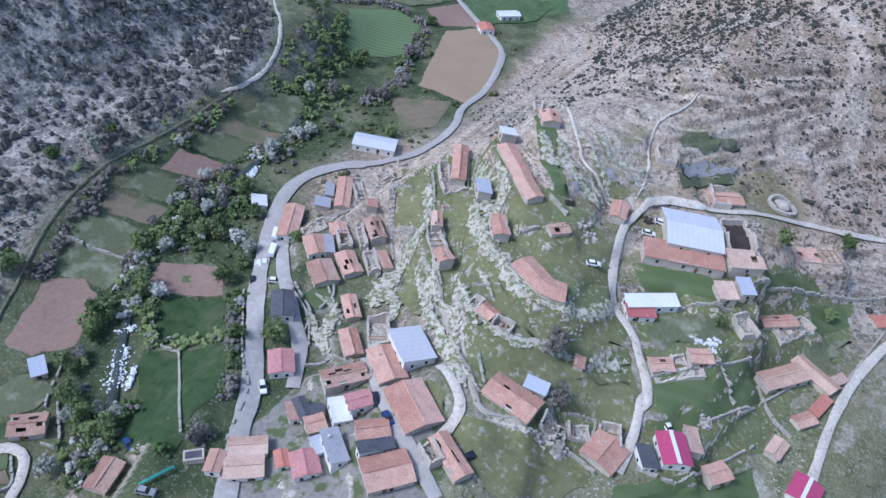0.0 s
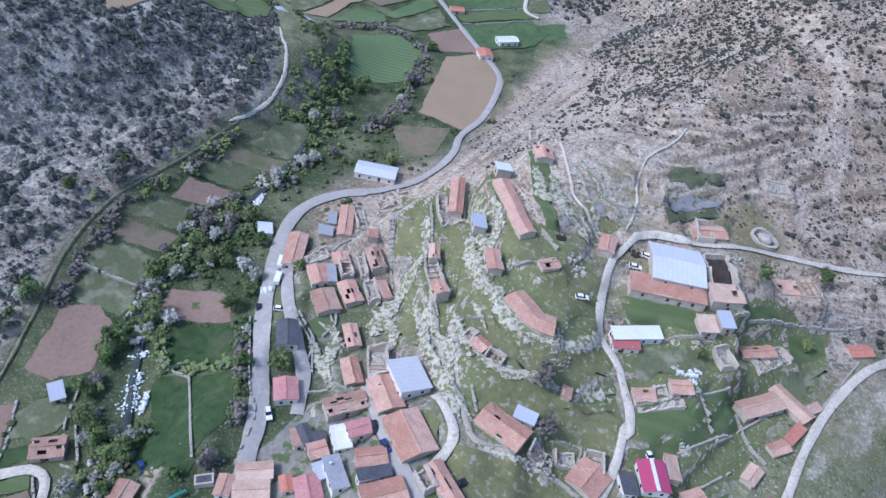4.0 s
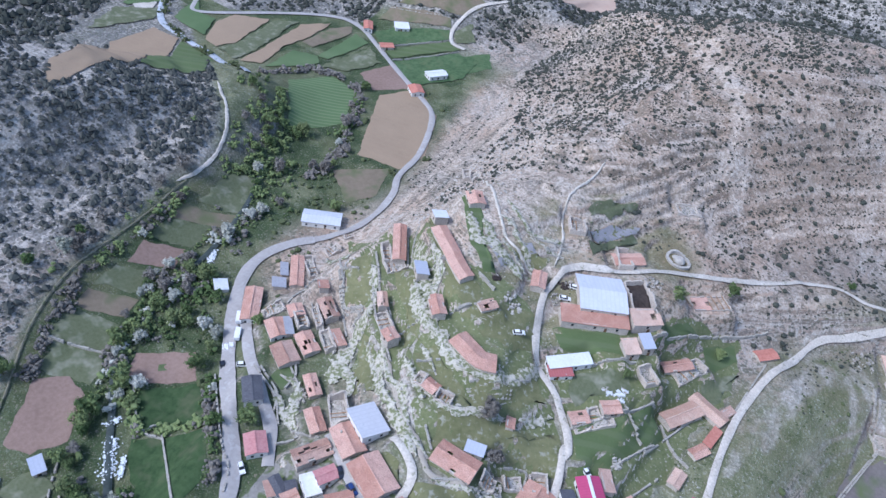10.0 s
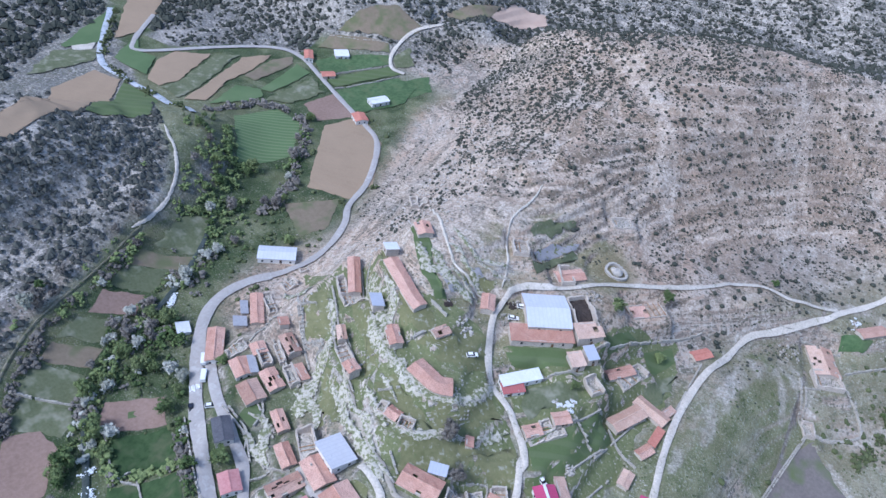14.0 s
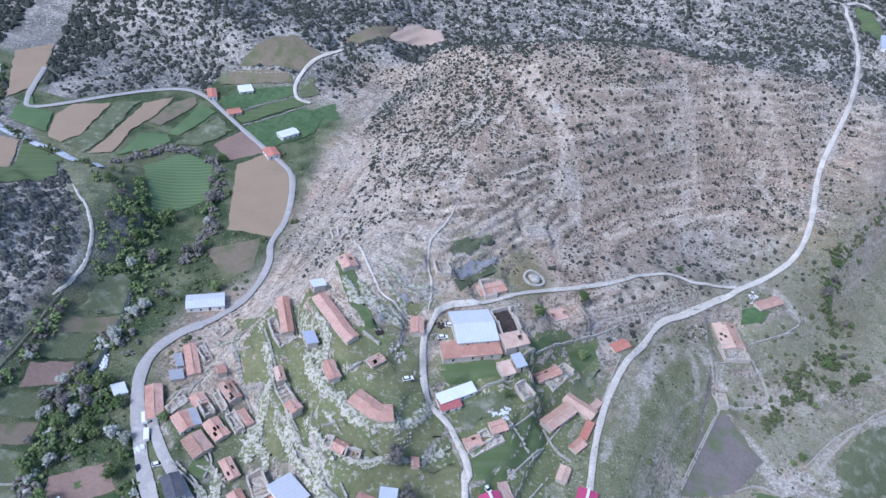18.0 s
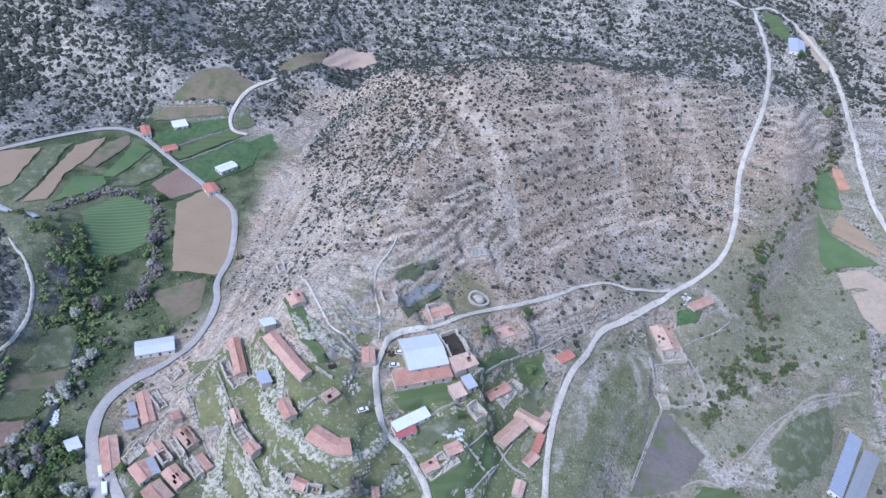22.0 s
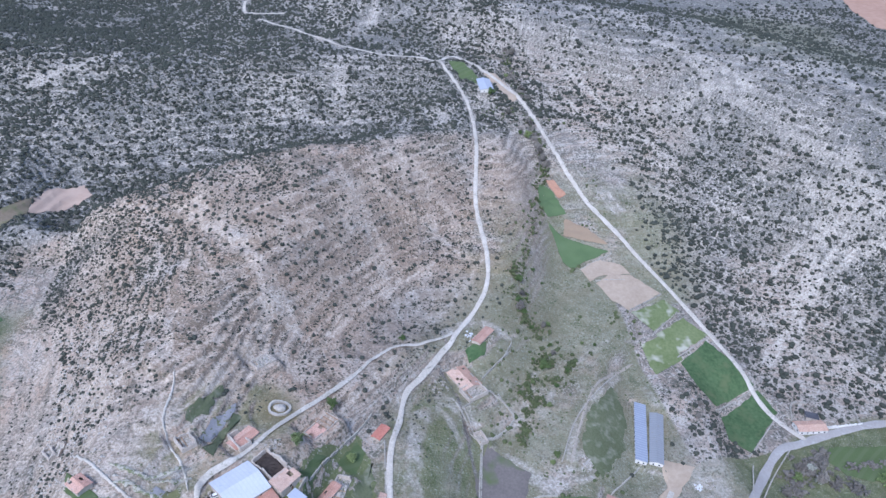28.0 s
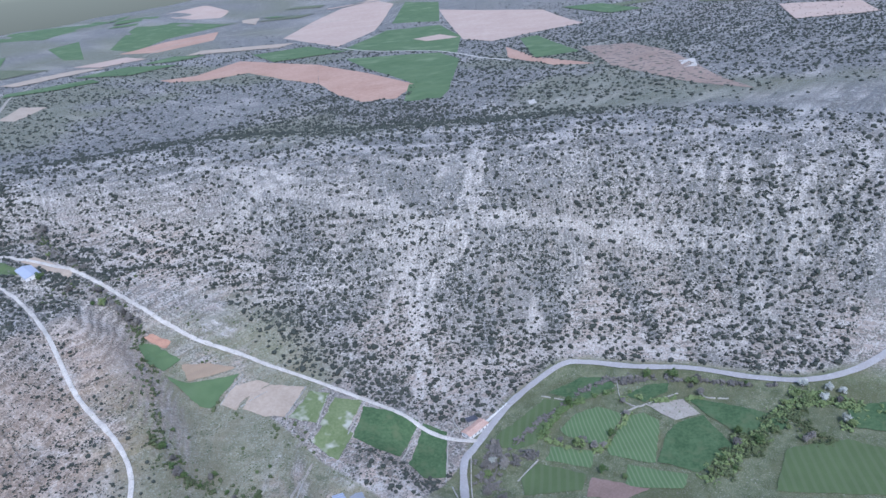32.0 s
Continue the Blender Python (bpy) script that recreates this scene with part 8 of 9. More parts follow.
stone_wall([(266.8, 241.6), (274.3, 252.9), (283.9, 252.8)], 1.6)
stone_wall([(251.7, 220.7), (229.3, 203.1), (206.7, 181.9)], 0.9)
stone_wall([(224.3, 212.8), (211.6, 194.1), (201.8, 179.6)], 0.9)
stone_wall([(203.8, 350.2), (185.1, 352.1)], 0.8)
stone_wall([(-58.9, 117.2), (-52.1, 117.4), (-47.2, 119.0), (-41.0, 123.6), (-34.7, 129.2)], 0.7)
stone_wall([(-72.2, 181.6), (-67.6, 181.0), (-63.1, 179.7), (-58.2, 178.8), (-54.7, 181.9)], 0.7)
stone_wall([(-65.6, 191.2), (-59.6, 191.8), (-53.1, 194.4)], 0.7)
stone_wall([(-96.3, 137.6), (-93.5, 129.7), (-93.8, 125.6), (-90.5, 120.3)], 0.7)
stone_wall([(-65.2, 134.7), (-60.9, 131.7), (-55.6, 130.1), (-49.1, 131.9), (-42.4, 135.5), (-37.2, 144.2)], 0.7)
stone_wall([(-89.8, 162.9), (-81.1, 154.8), (-80.6, 149.7), (-76.5, 146.7)], 0.7)
stone_wall([(-83.4, 127.3), (-74.9, 119.0), (-66.2, 114.6), (-60.4, 109.2), (-54.7, 104.6), (-46.9, 101.7)], 0.7)
stone_wall([(-88.2, 126.2), (-79.4, 119.0), (-70.4, 111.3)], 0.7)
stone_wall([(-102.6, 97.1), (-92.0, 91.7), (-85.3, 88.9)], 0.7)
stone_wall([(-105.1, 102.6), (-97.7, 102.4), (-92.6, 99.6)], 0.7)
stone_wall([(-81.1, 198.3), (-69.8, 193.0), (-63.4, 193.0), (-53.6, 199.3)], 0.7)
stone_wall([(-82.0, 182.5), (-76.8, 180.9), (-74.3, 180.7)], 0.7)
stone_wall([(-70.8, 131.1), (-65.6, 128.2), (-61.0, 125.3)], 0.7)
stone_wall([(-83.0, 112.1), (-88.5, 115.8), (-96.5, 117.3)], 0.7)
stone_wall([(-41.0, 96.4), (-34.8, 99.4), (-27.5, 104.6), (-21.1, 108.9)], 0.7)
stone_wall([(-117.6, 148.4), (-113.1, 142.3), (-106.6, 136.5), (-100.6, 137.4), (-98.6, 134.6), (-99.6, 131.2)], 1)
stone_wall([(-106.4, 153.0), (-97.7, 143.3), (-98.0, 140.2)], 1)
stone_wall([(-93.0, 172.2), (-81.6, 163.6), (-80.9, 162.2), (-83.9, 160.3)], 1)
stone_wall([(-70.7, 164.0), (-64.1, 162.3)], 1.4)
stone_wall([(-50.9, 127.9), (-44.3, 135.4), (-40.6, 139.1)], 0.25)
stone_wall([(-49.8, 127.1), (-43.5, 134.2), (-39.9, 137.6)], 0.25)
stone_wall([(-48.7, 126.4), (-42.6, 132.9), (-39.4, 136.2)], 0.25)
stone_wall([(-47.6, 125.7), (-41.8, 131.7), (-38.9, 135.2)], 0.25)
stone_wall([(-46.6, 125.0), (-41.0, 130.5), (-38.5, 134.3)], 0.25)
stone_wall([(-45.5, 124.3), (-40.2, 129.6), (-38.1, 133.5)], 0.25)
stone_wall([(71.5, 249.4), (89.3, 260.1), (98.8, 246.4), (79.1, 232.7), (71.5, 249.4)], 1)
stone_wall([(77.9, 231.1), (72.6, 211.0), (65.2, 182.2)], 0.9)
stone_wall([(53.6, 271.1), (70.0, 279.0), (82.5, 279.3)], 0.9)
stone_wall([(107.6, 298.1), (109.9, 294.6), (100.7, 281.7)], 0.9)
stone_wall([(216.4, 289.2), (229.5, 295.6), (242.1, 302.1)], 0.8)
stone_wall([(208.9, 307.2), (220.1, 315.3), (230.8, 322.8)], 0.8)
stone_wall([(224.3, 252.6), (243.3, 260.9), (259.4, 265.5)], 0.8)
stone_wall([(261.4, 246.8), (243.7, 232.8), (226.8, 220.1)], 0.8)
stone_wall([(178.7, 365.0), (192.5, 371.8), (204.1, 374.9)], 0.8)
stone_wall([(367.0, 182.6), (351.7, 171.9), (348.2, 160.1), (355.5, 153.9), (374.2, 143.2)], 0.8)
stone_wall([(326.7, 217.2), (331.6, 200.3)], 0.8)
stone_wall([(386.2, 132.9), (379.3, 126.4), (384.5, 114.2)], 0.8)
stone_wall([(270.4, 185.2), (250.1, 185.1)], 0.8)
stone_wall([(337.2, 164.5), (349.1, 158.6)], 0.8)
stone_wall([(196.2, 322.1), (210.9, 330.3), (225.7, 337.7)], 0.8)
stone_wall([(-232.8, 317.4), (-219.6, 337.1), (-207.8, 352.1)], 0.8)
stone_wall([(-218.1, 310.1), (-205.9, 329.0), (-196.9, 347.5)], 0.8)
stone_wall([(-255.0, 354.7), (-235.6, 360.5), (-218.6, 368.4)], 0.8)

stone_wall([(-118.0, 145.5), (-112.7, 140.4), (-106.0, 134.4), (-99.6, 128.7)], 0.9)
stone_wall([(-105.8, 134.5), (-100.6, 135.9), (-99.0, 131.7)], 0.9)
stone_wall([(-118.1, 131.5), (-109.5, 125.7), (-101.9, 121.0), (-98.2, 120.9)], 0.9)
stone_wall([(-106.9, 150.6), (-94.9, 137.1), (-88.0, 131.3), (-77.2, 123.2)], 0.9)
stone_wall([(-96.4, 144.8), (-85.6, 135.5), (-79.9, 131.9)], 0.9)
stone_wall([(-105.9, 107.4), (-99.7, 103.9)], 0.9)
stone_wall([(-111.8, 100.2), (-101.8, 96.9), (-97.6, 91.4)], 0.9)
stone_wall([(-105.3, 176.5), (-101.1, 167.3), (-94.5, 158.1)], 0.9)
stone_wall([(-91.6, 168.2), (-83.6, 162.1), (-85.4, 158.3)], 0.9)
stone_wall([(-110.7, 177.2), (-97.5, 159.5)], 0.9)
stone_wall([(-69.6, 145.8), (-66.2, 152.0)], 0.9)
stone_wall([(-52.6, 109.0), (-47.6, 104.9)], 0.9)
stone_wall([(-123.3, 152.5), (-118.3, 147.1), (-112.2, 148.5)], 0.9)
stone_wall([(-88.1, 83.3), (-86.2, 85.5), (-84.8, 87.9)], 0.9)
stone_wall([(-130.0, 122.9), (-127.8, 128.0), (-127.0, 133.2), (-123.1, 139.6)], 0.9)
stone_wall([(-89.6, 89.8), (-85.9, 88.9), (-78.8, 90.6)], 0.9)
stone_wall([(-32.9, 113.6), (-27.7, 118.2), (-22.5, 121.8), (-20.4, 117.1)], 0.9)
stone_wall([(-62.9, 129.0), (-68.1, 125.7)], 0.9)

# ---- the river and its falls ----
ribbon("water", [(-101.9, 26.2), (-109.7, 36.6), (-117.9, 44.5), (-129.2, 53.4), (-141.2, 63.8), (-154.6, 75.5), (-160.9, 90.6), (-165.7, 103.5), (-169.6, 119.0), (-172.8, 135.1), (-181.5, 160.1), (-194.2, 183.4)], 2.2, "river", "narrow dark river with small rapids", raise_by=0.12, category="river")


# ---- zebra crossing and edge lines of the asphalt road ----
field([(-133.6, 102.4), (-133.2, 102.7), (-130.8, 100.8), (-131.2, 100.5)], "whiteroof", "white painted bar of a zebra crossing", 0.42, "road_marking", "road marking")
field([(-133.1, 102.8), (-132.7, 103.1), (-130.4, 101.2), (-130.8, 100.9)], "whiteroof", "white painted bar of a zebra crossing", 0.42, "road_marking", "road marking")
field([(-132.7, 103.1), (-132.3, 103.5), (-130.0, 101.6), (-130.4, 101.3)], "whiteroof", "white painted bar of a zebra crossing", 0.42, "road_marking", "road marking")
field([(-132.3, 103.5), (-131.9, 103.9), (-129.5, 102.0), (-129.9, 101.6)], "whiteroof", "white painted bar of a zebra crossing", 0.42, "road_marking", "road marking")
field([(-131.8, 103.9), (-131.4, 104.2), (-129.1, 102.4), (-129.5, 102.0)], "whiteroof", "white painted bar of a zebra crossing", 0.42, "road_marking", "road marking")
field([(-131.4, 104.3), (-131.0, 104.6), (-128.7, 102.7), (-129.1, 102.4)], "whiteroof", "white painted bar of a zebra crossing", 0.42, "road_marking", "road marking")
field([(-131.0, 104.7), (-130.6, 105.0), (-128.2, 103.1), (-128.6, 102.8)], "whiteroof", "white painted bar of a zebra crossing", 0.42, "road_marking", "road marking")

# ---- heaps, tarps and odds and ends ----
heap(213.8, 427, 4.5, "boulder", "white rock outcrop above the gravel road", 900, "rock_pile")
heap(190.4, 200.3, 3.5, "rubble", "scrap and stones beside the long barns", 901, "scrap_heap")
heap(183.9, 200.4, 2, "whiteroof", "heap of white debris in the farm yard", 902, "debris_heap")
heap(126.9, 213.5, 4, "boulder", "pale rock pile on the grassy slope", 903, "rock_pile")
heap(-146.8, 15.4, 1.5, "boulder", "pale stones beside the path", 904, "rock_pile")
heap(-183.1, 43.9, 2, "rubble", "tumbled stones beside the river", 905, "rubble_heap")
heap(-46.6, 188.4, 3.5, "darkfloor", "dark scrap and machinery beside the barn", 906, "scrap_heap")
heap(-45.8, 179.9, 2.5, "rubble", "scrap and stones beside the track", 907, "scrap_heap")
heap(-10.4, 163.4, 3, "whiteroof", "heap of white debris on the grass", 908, "debris_heap")
heap(-14.8, 161.2, 1.6, "whiteroof", "small heap of white debris", 909, "debris_heap")
heap(-21.5, 211.3, 3.5, "rubble", "tumbled stones behind the stable yard", 910, "rubble_heap")
heap(-56.1, 163.9, 4, "boulder", "pale rock pile beside the track", 911, "rock_pile")
heap(-66.2, 167.9, 1.6, "darkfloor", "dark scrap on the grass", 912, "scrap_heap")
heap(85.6, 295.7, 4, "whiteroof", "heap of pale rubble near the hut", 913, "rubble_heap")
heap(96.9, 291.1, 5, "rubble", "fallen stones of a ruined yard", 914, "rubble_heap")
heap(61.4, 265, 6, "rubble", "wide spread of fallen stone walls", 915, "rubble_heap")
heap(-27, 109.7, 3, "rubble", "fallen stones beside the ruin", 916, "rubble_heap")
heap(-95.1, 101.4, 3, "rubble", "loose stones on the bank", 917, "rubble_heap")
heap(290.5, 236.0, 3.2, "rubble", "grey rubble and junk in the farm yard", 931, "rubble_heap")
heap(297.5, 235.6, 3.0, "rubble", "grey rubble and junk in the farm yard", 932, "rubble_heap")
heap(267.7, 244.2, 2.6, "rubble", "fallen stones beside the farmhouse", 918, "rubble_heap")
heap(-1.1, 143.1, 2.5, "boulder", "pale rock beside the shed", 919, "rock_pile")
ribbon("tarp", [(-87.2, 34.4), (-86.6, 37.5), (-85.9, 42.3)], 0.8, "teal", "long strip of teal sheeting in the garden", kind="", raise_by=0.6, category="tarp")

# ---- a round stone pen with a pale rock in it ----
def round_pen(x, y, r):
    root = tagged(new("stone_pen"), "round dry-stone pen with a pale boulder inside", "pen")
    z = og(x, y)
    root.matrix_world = pose(x, y, z)
    rng = np.random.RandomState(7)
    for k in range(22):
        a = k * 6.283 / 22
        bm = bmesh.new()
        box_bm(bm, -r * 0.15, -0.5, -0.9, r * 0.15, 0.5, 0.7 + rng.rand() * 0.6)
        ob = part("stone", bm, "boulder", root)
        ob.matrix_local = pose(math.cos(a) * r, math.sin(a) * r, og(x + math.cos(a) * r, y + math.sin(a) * r) - z, rng.rand() * 6, rng.rand() * 6, math.degrees(a) + 90)
    V, F = blobs(np.array([[0.4, -0.4, 0.6], [-1.2, 0.6, 0.4], [1.0, 1.0, 0.3]]) * r / 4, np.array([2.0, 1.2, 1.0]) * r / 4, 0.7, rng, ICO2, 0.15)
    rock = new("rock", tri_mesh("rock", V, F, "boulder"))
    rock.parent = root
    return root


round_pen(-19.0, 235.0, 4.6)


# ---- cars and trailers ----
def car(x, y, angle, paint, label):
    root = tagged(new("car"), label, "car", "parked cars")
    root.matrix_world = pose(x, y, og(x, y) + 0.24, 0, 0, angle)
    prof = [(-2.1, 0.35), (-2.15, 0.8), (-1.9, 0.98), (-1.3, 1.02), (-0.75, 1.0), (0.9, 0.95), (1.9, 0.8), (2.15, 0.6), (2.15, 0.35)]
    bm = bmesh.new()
    rows = [[bm.verts.new((px, s * 0.86, pz)) for px, pz in prof] for s in (-1, 1)]
    bm.faces.new(rows[0][::-1])
    bm.faces.new(rows[1])
    for i in range(len(prof)):
        j = (i + 1) % len(prof)
        bm.faces.new([rows[0][i], rows[0][j], rows[1][j], rows[1][i]])
    body = part("body", fix(bm), "car_" + paint, root)
    bm = bmesh.new()
    lo = [bm.verts.new(p) for p in ((-2.0, -0.8, 0.97), (0.95, -0.8, 0.93), (0.95, 0.8, 0.93), (-2.0, 0.8, 0.97))]
    hi = [bm.verts.new(p) for p in ((-1.6, -0.62, 1.44), (0.15, -0.62, 1.46), (0.15, 0.62, 1.46), (-1.6, 0.62, 1.44))]
    for i in range(4):
        bm.faces.new([lo[i], lo[(i + 1) % 4], hi[(i + 1) % 4], hi[i]])
    bm.faces.new(hi)
    part("glazing", fix(bm), "glass", root)
    bm = bmesh.new()
    box_bm(bm, -1.6, -0.63, 1.45, 0.15, 0.63, 1.5)
    part("roof", bm, "car_" + paint, root)
    for wx in (-1.35, 1.35):
        for s in (-1, 1):
            bm = bmesh.new()
            bmesh.ops.create_cone(bm, cap_ends=True, segments=12, radius1=0.33, radius2=0.33, depth=0.2, matrix=Matrix.Translation((wx, s * 0.8, 0.33)) @ Matrix.Rotation(radians(90), 4, "X"))
            part("wheel", bm, "rubber", root)
    return root


def trailer(x, y, angle, label):
    root = tagged(new("trailer"), label, "trailer", "trailers")
    root.matrix_world = pose(x, y, og(x, y) + 0.24, 0, 0, angle)
    bm = bmesh.new()
    box_bm(bm, -2.6, -1.0, 0.6, 2.6, 1.0, 2.3)
    bmesh.ops.bevel(bm, geom=bm.edges[:], offset=0.12, segments=2, affect="EDGES")
    part("body", bm, "car_white", root)
    bm = bmesh.new()
    box_bm(bm, 2.55, -0.06, 0.55, 3.6, 0.06, 0.67)
    part("drawbar", bm, "rubber", root)
    for wx in (-0.5, 0.5):
        for s in (-1, 1):
            bm = bmesh.new()
            bmesh.ops.create_cone(bm, cap_ends=True, segments=12, radius1=0.35, radius2=0.35, depth=0.2, matrix=Matrix.Translation((wx, s * 0.9, 0.35)) @ Matrix.Rotation(radians(90), 4, "X"))
            part("wheel", bm, "rubber", root)
    return root


car(179.1, 185.4, -121, "white", "white van parked in the farm yard")
car(-48.2, 155.3, 39, "white", "white estate car parked on the meadow")
car(-125.2, 95.3, -35, "dark", "dark car on the asphalt road")
car(-119.2, 98.8, 42, "white", "white car parked before the slate-roofed house")
car(-64.3, 84.2, -31, "dark", "dark car parked in the village lane")
car(-57.8, 81.4, -19, "blue", "blue car parked in the village lane")
car(-37.7, 86.5, 73, "dark", "dark blue car parked on the grass")
car(-7.2, 133.7, -31, "white", "white car parked beside the magenta-roofed barn")
car(-43, 188.1, 22, "white", "white car parked beside the large barn")
car(-43.7, 181.4, 28, "white", "white car parked near the stable")
car(-102.9, 40.5, -5, "blue", "dark blue car parked in the garden")
car(-90.2, 70.6, -32, "white", "white car parked below the pink-roofed house")
car(-85.1, 34.7, 33, "grey", "pale car parked in the garden")
trailer(-131.5, 108, -53, "white trailer parked at the roadside")
trailer(-136.9, 113.8, -50, "grey trailer parked at the roadside")

# ---- white water over the rocks ----
def falls(pts, width, seed):
    rng = np.random.RandomState(seed)
    c = resample(pts, 0.5)
    KEEP_OFF.append((c[::3], width * 2 + 1.5, False))
    n = len(c) * 16
    p = c[rng.randint(len(c), size=n)] + rng.randn(n, 2) * width * 0.26
    r = 0.12 + 0.3 * rng.rand(n) ** 2
    V, F = blobs(np.c_[p, on_ground(p[:, 0], p[:, 1]) + 0.45 + 0.4 * rng.rand(n)], r, 0.4, rng, ICO1, 0.4)
    return tagged(new("white_water", tri_mesh("white_water", V, F, "foam")), "white water tumbling over the river rocks", "rapids", kind="stuff")


falls([(-131.9, 56.7), (-129.0, 53.6), (-124.8, 50.0), (-122.1, 47.6)], 4.2, 800)
falls([(-170.6, 132.6), (-167.6, 127.2)], 2.5, 801)
falls([(-136.1, 61.7), (-137.0, 58.8)], 2.5, 802)
falls([(-123.8, 54.7), (-119.6, 50.1)], 1.6, 803)

# ---- trees along the river and in the gardens ----
KINDS = {"g": ("foliage", "broadleaf tree in full dark green leaf by the river"), "b": ("foliage_bright", "tree in fresh light green leaf by the river"), "d": ("foliage_grey", "bare grey-brown tree with twigs, not yet in leaf"), "w": ("foliage_white", "pale flowering tree among the hedges")}
STOCK = {}
for q, (key, (mat, text)) in enumerate(KINDS.items()):
    for v in range(3):
        ob = tree_mesh(100 + q * 10 + v, 5.2 + v * 1.1, 2.3 + 0.4 * v, mat, 60 + 12 * v)
        STOCK[key, v] = tagged(ob, text, "tree", "riverside trees")
USED = set()


def plant(x, y, key, scale, rng):
    v = rng.randint(3)
    m = Matrix.Translation((x, y, og(x, y))) @ Matrix.Rotation(rng.rand() * 6.28, 4, "Z") @ Matrix.Diagonal((scale, scale, scale * (0.85 + 0.3 * rng.rand()), 1))
    if (key, v) not in USED:
        USED.add((key, v))
        STOCK[key, v].matrix_basis = m
        return STOCK[key, v]
    ob = copy_thing(STOCK[key, v], Matrix.Identity(4))
    ob.matrix_basis = m
    return ob


def tree_row(pts, half, count, kinds, seed):
    rng = np.random.RandomState(seed)
    c = resample(pts, 1.0)
    for k in range(count):
        p = c[rng.randint(len(c))] + (rng.rand(2) - 0.5) * 2 * half
        if not clear_of(p[:1], p[1:], False)[0]:
            continue
        plant(p[0], p[1], kinds[rng.randint(len(kinds))], 0.55 + 0.6 * rng.rand(), rng)


tree_row([(-139.4, 42.9), (-127.0, 39.4), (-115.5, 36.1), (-112.2, 31.3)], 4, 9, "gbgw", 300)
tree_row([(-150.8, 49.6), (-139.1, 51.9), (-146.5, 57.2)], 5, 6, "gwdb", 301)
tree_row([(-125.7, 3.8), (-116.2, 6.5), (-111.6, 2.1)], 5, 5, "ddgw", 302)
tree_row([(-181.7, 47.6), (-163.1, 34.6), (-173.5, 41.4), (-182.6, 65.5)], 4, 7, "gwgd", 303)
tree_row([(-130.4, 90.5), (-146.1, 112.0), (-153.0, 124.0)], 5, 8, "bgwb", 305)
tree_row([(-110.6, 78.0), (-96.3, 75.2)], 4, 3, "gbg", 306)
tree_row([(289.2, 192.4), (292.3, 178.2), (296.3, 161.1)], 2, 5, "gdg", 307)
tree_row([(349.8, 173.8), (340.1, 160.9), (299.1, 158.9)], 1.5, 4, "gdg", 308)
tree_row([(367.0, 182.6), (391.3, 152.9), (377.6, 128.0)], 2, 6, "dgd", 309)
tree_row([(344.1, 98.0), (362.5, 87.9), (367.1, 70.2), (371.2, 53.2)], 5, 10, "gbd", 310)
tree_row([(393.1, 46.4), (396.7, 29.7)], 4, 3, "wgd", 311)
tree_row([(219.1, 178.2), (245.4, 202.8), (267.6, 213.2)], 5, 7, "ddg", 312)
tree_row([(210.8, 249.6), (197.3, 230.3)], 1.5, 2, "d", 313)
tree_row([(184.8, 604.5), (178.0, 556.4), (182.5, 515.8), (178.8, 460.5)], 5, 15, "dgd", 314)
tree_row([(127.7, 347.0), (120.8, 321.3), (137.0, 315.8), (136.0, 297.3), (117.3, 264.6)], 4, 9, "gdg", 315)
tree_row([(-103.5, 28.5), (-112.1, 38.7), (-120.4, 46.9), (-131.1, 56.9), (-140.5, 64.6), (-153.8, 73.0)], 8, 26, "gbwg", 316)
tree_row([(-156.1, 77.4), (-166.2, 100.6), (-170.7, 117.5), (-174.6, 135.3), (-181.5, 160.1)], 8, 35, "gbwd", 317)
tree_row([(-181.5, 160.1), (-196.2, 186.7), (-215.0, 210.4), (-231.0, 216.4)], 12, 15, "gdwb", 318)
tree_row([(-155.3, 92.9), (-149.1, 103.4), (-133.1, 97.5), (-116.5, 82.7), (-100.8, 69.8)], 6, 13, "bgbw", 319)
tree_row([(-94.3, 62.2), (-91.9, 52.3), (-101.1, 64.0)], 5, 3, "ddd", 320)
tree_row([(-175.4, 191.2), (-179.2, 215.9), (-194.7, 246.3), (-211.1, 270.9)], 4, 9, "gwd", 321)
tree_row([(-195.2, 78.3), (-195.6, 98.1), (-197.7, 121.6), (-200.0, 142.8)], 9, 15, "wdgd", 322)
tree_row([(-174.7, 63.4), (-165.9, 54.8), (-154.9, 40.5)], 3, 5, "dgw", 323)
tree_row([(-211.1, 178.4), (-188.6, 171.6), (-204.2, 192.0), (-191.3, 185.3)], 9, 4, "gdbg", 324)
tree_row([(-155.2, 183.7), (-151.8, 189.3)], 1.5, 1, "g", 325)
tree_row([(268.9, 203.7), (294.6, 204.3), (322.0, 200.2), (363.1, 189.2)], 4, 8, "gdb", 326)
tree_row([(305.7, 96.6), (342.6, 91.0), (385.3, 81.9), (411.5, 76.1)], 7, 15, "bgb", 327)
tree_row([(411.5, 76.1), (415.0, 51.3), (407.6, 31.7)], 8, 8, "gwd", 328)
tree_row([(389.4, 144.2), (400.9, 118.3), (411.9, 93.2)], 2.5, 6, "gdg", 329)
tree_row([(256.8, 203.5), (253.5, 191.0)], 4, 3, "dwd", 330)
tree_row([(278.0, 154.7), (286.2, 134.1)], 2, 2, "gb", 331)
tree_row([(151.0, 537.8), (165.8, 499.7), (181.6, 462.4)], 3, 7, "ddg", 332)
tree_row([(-85.5, 72.7), (-85.8, 67.5), (-82.5, 67.4)], 1.5, 3, "b", 333)
tree_row([(-80.6, 79.6), (-83.6, 84.3)], 1.5, 2, "g", 334)
tree_row([(-227.7, 176.0), (-214.6, 191.9), (-205.0, 189.8)], 10, 3, "gdg", 335)
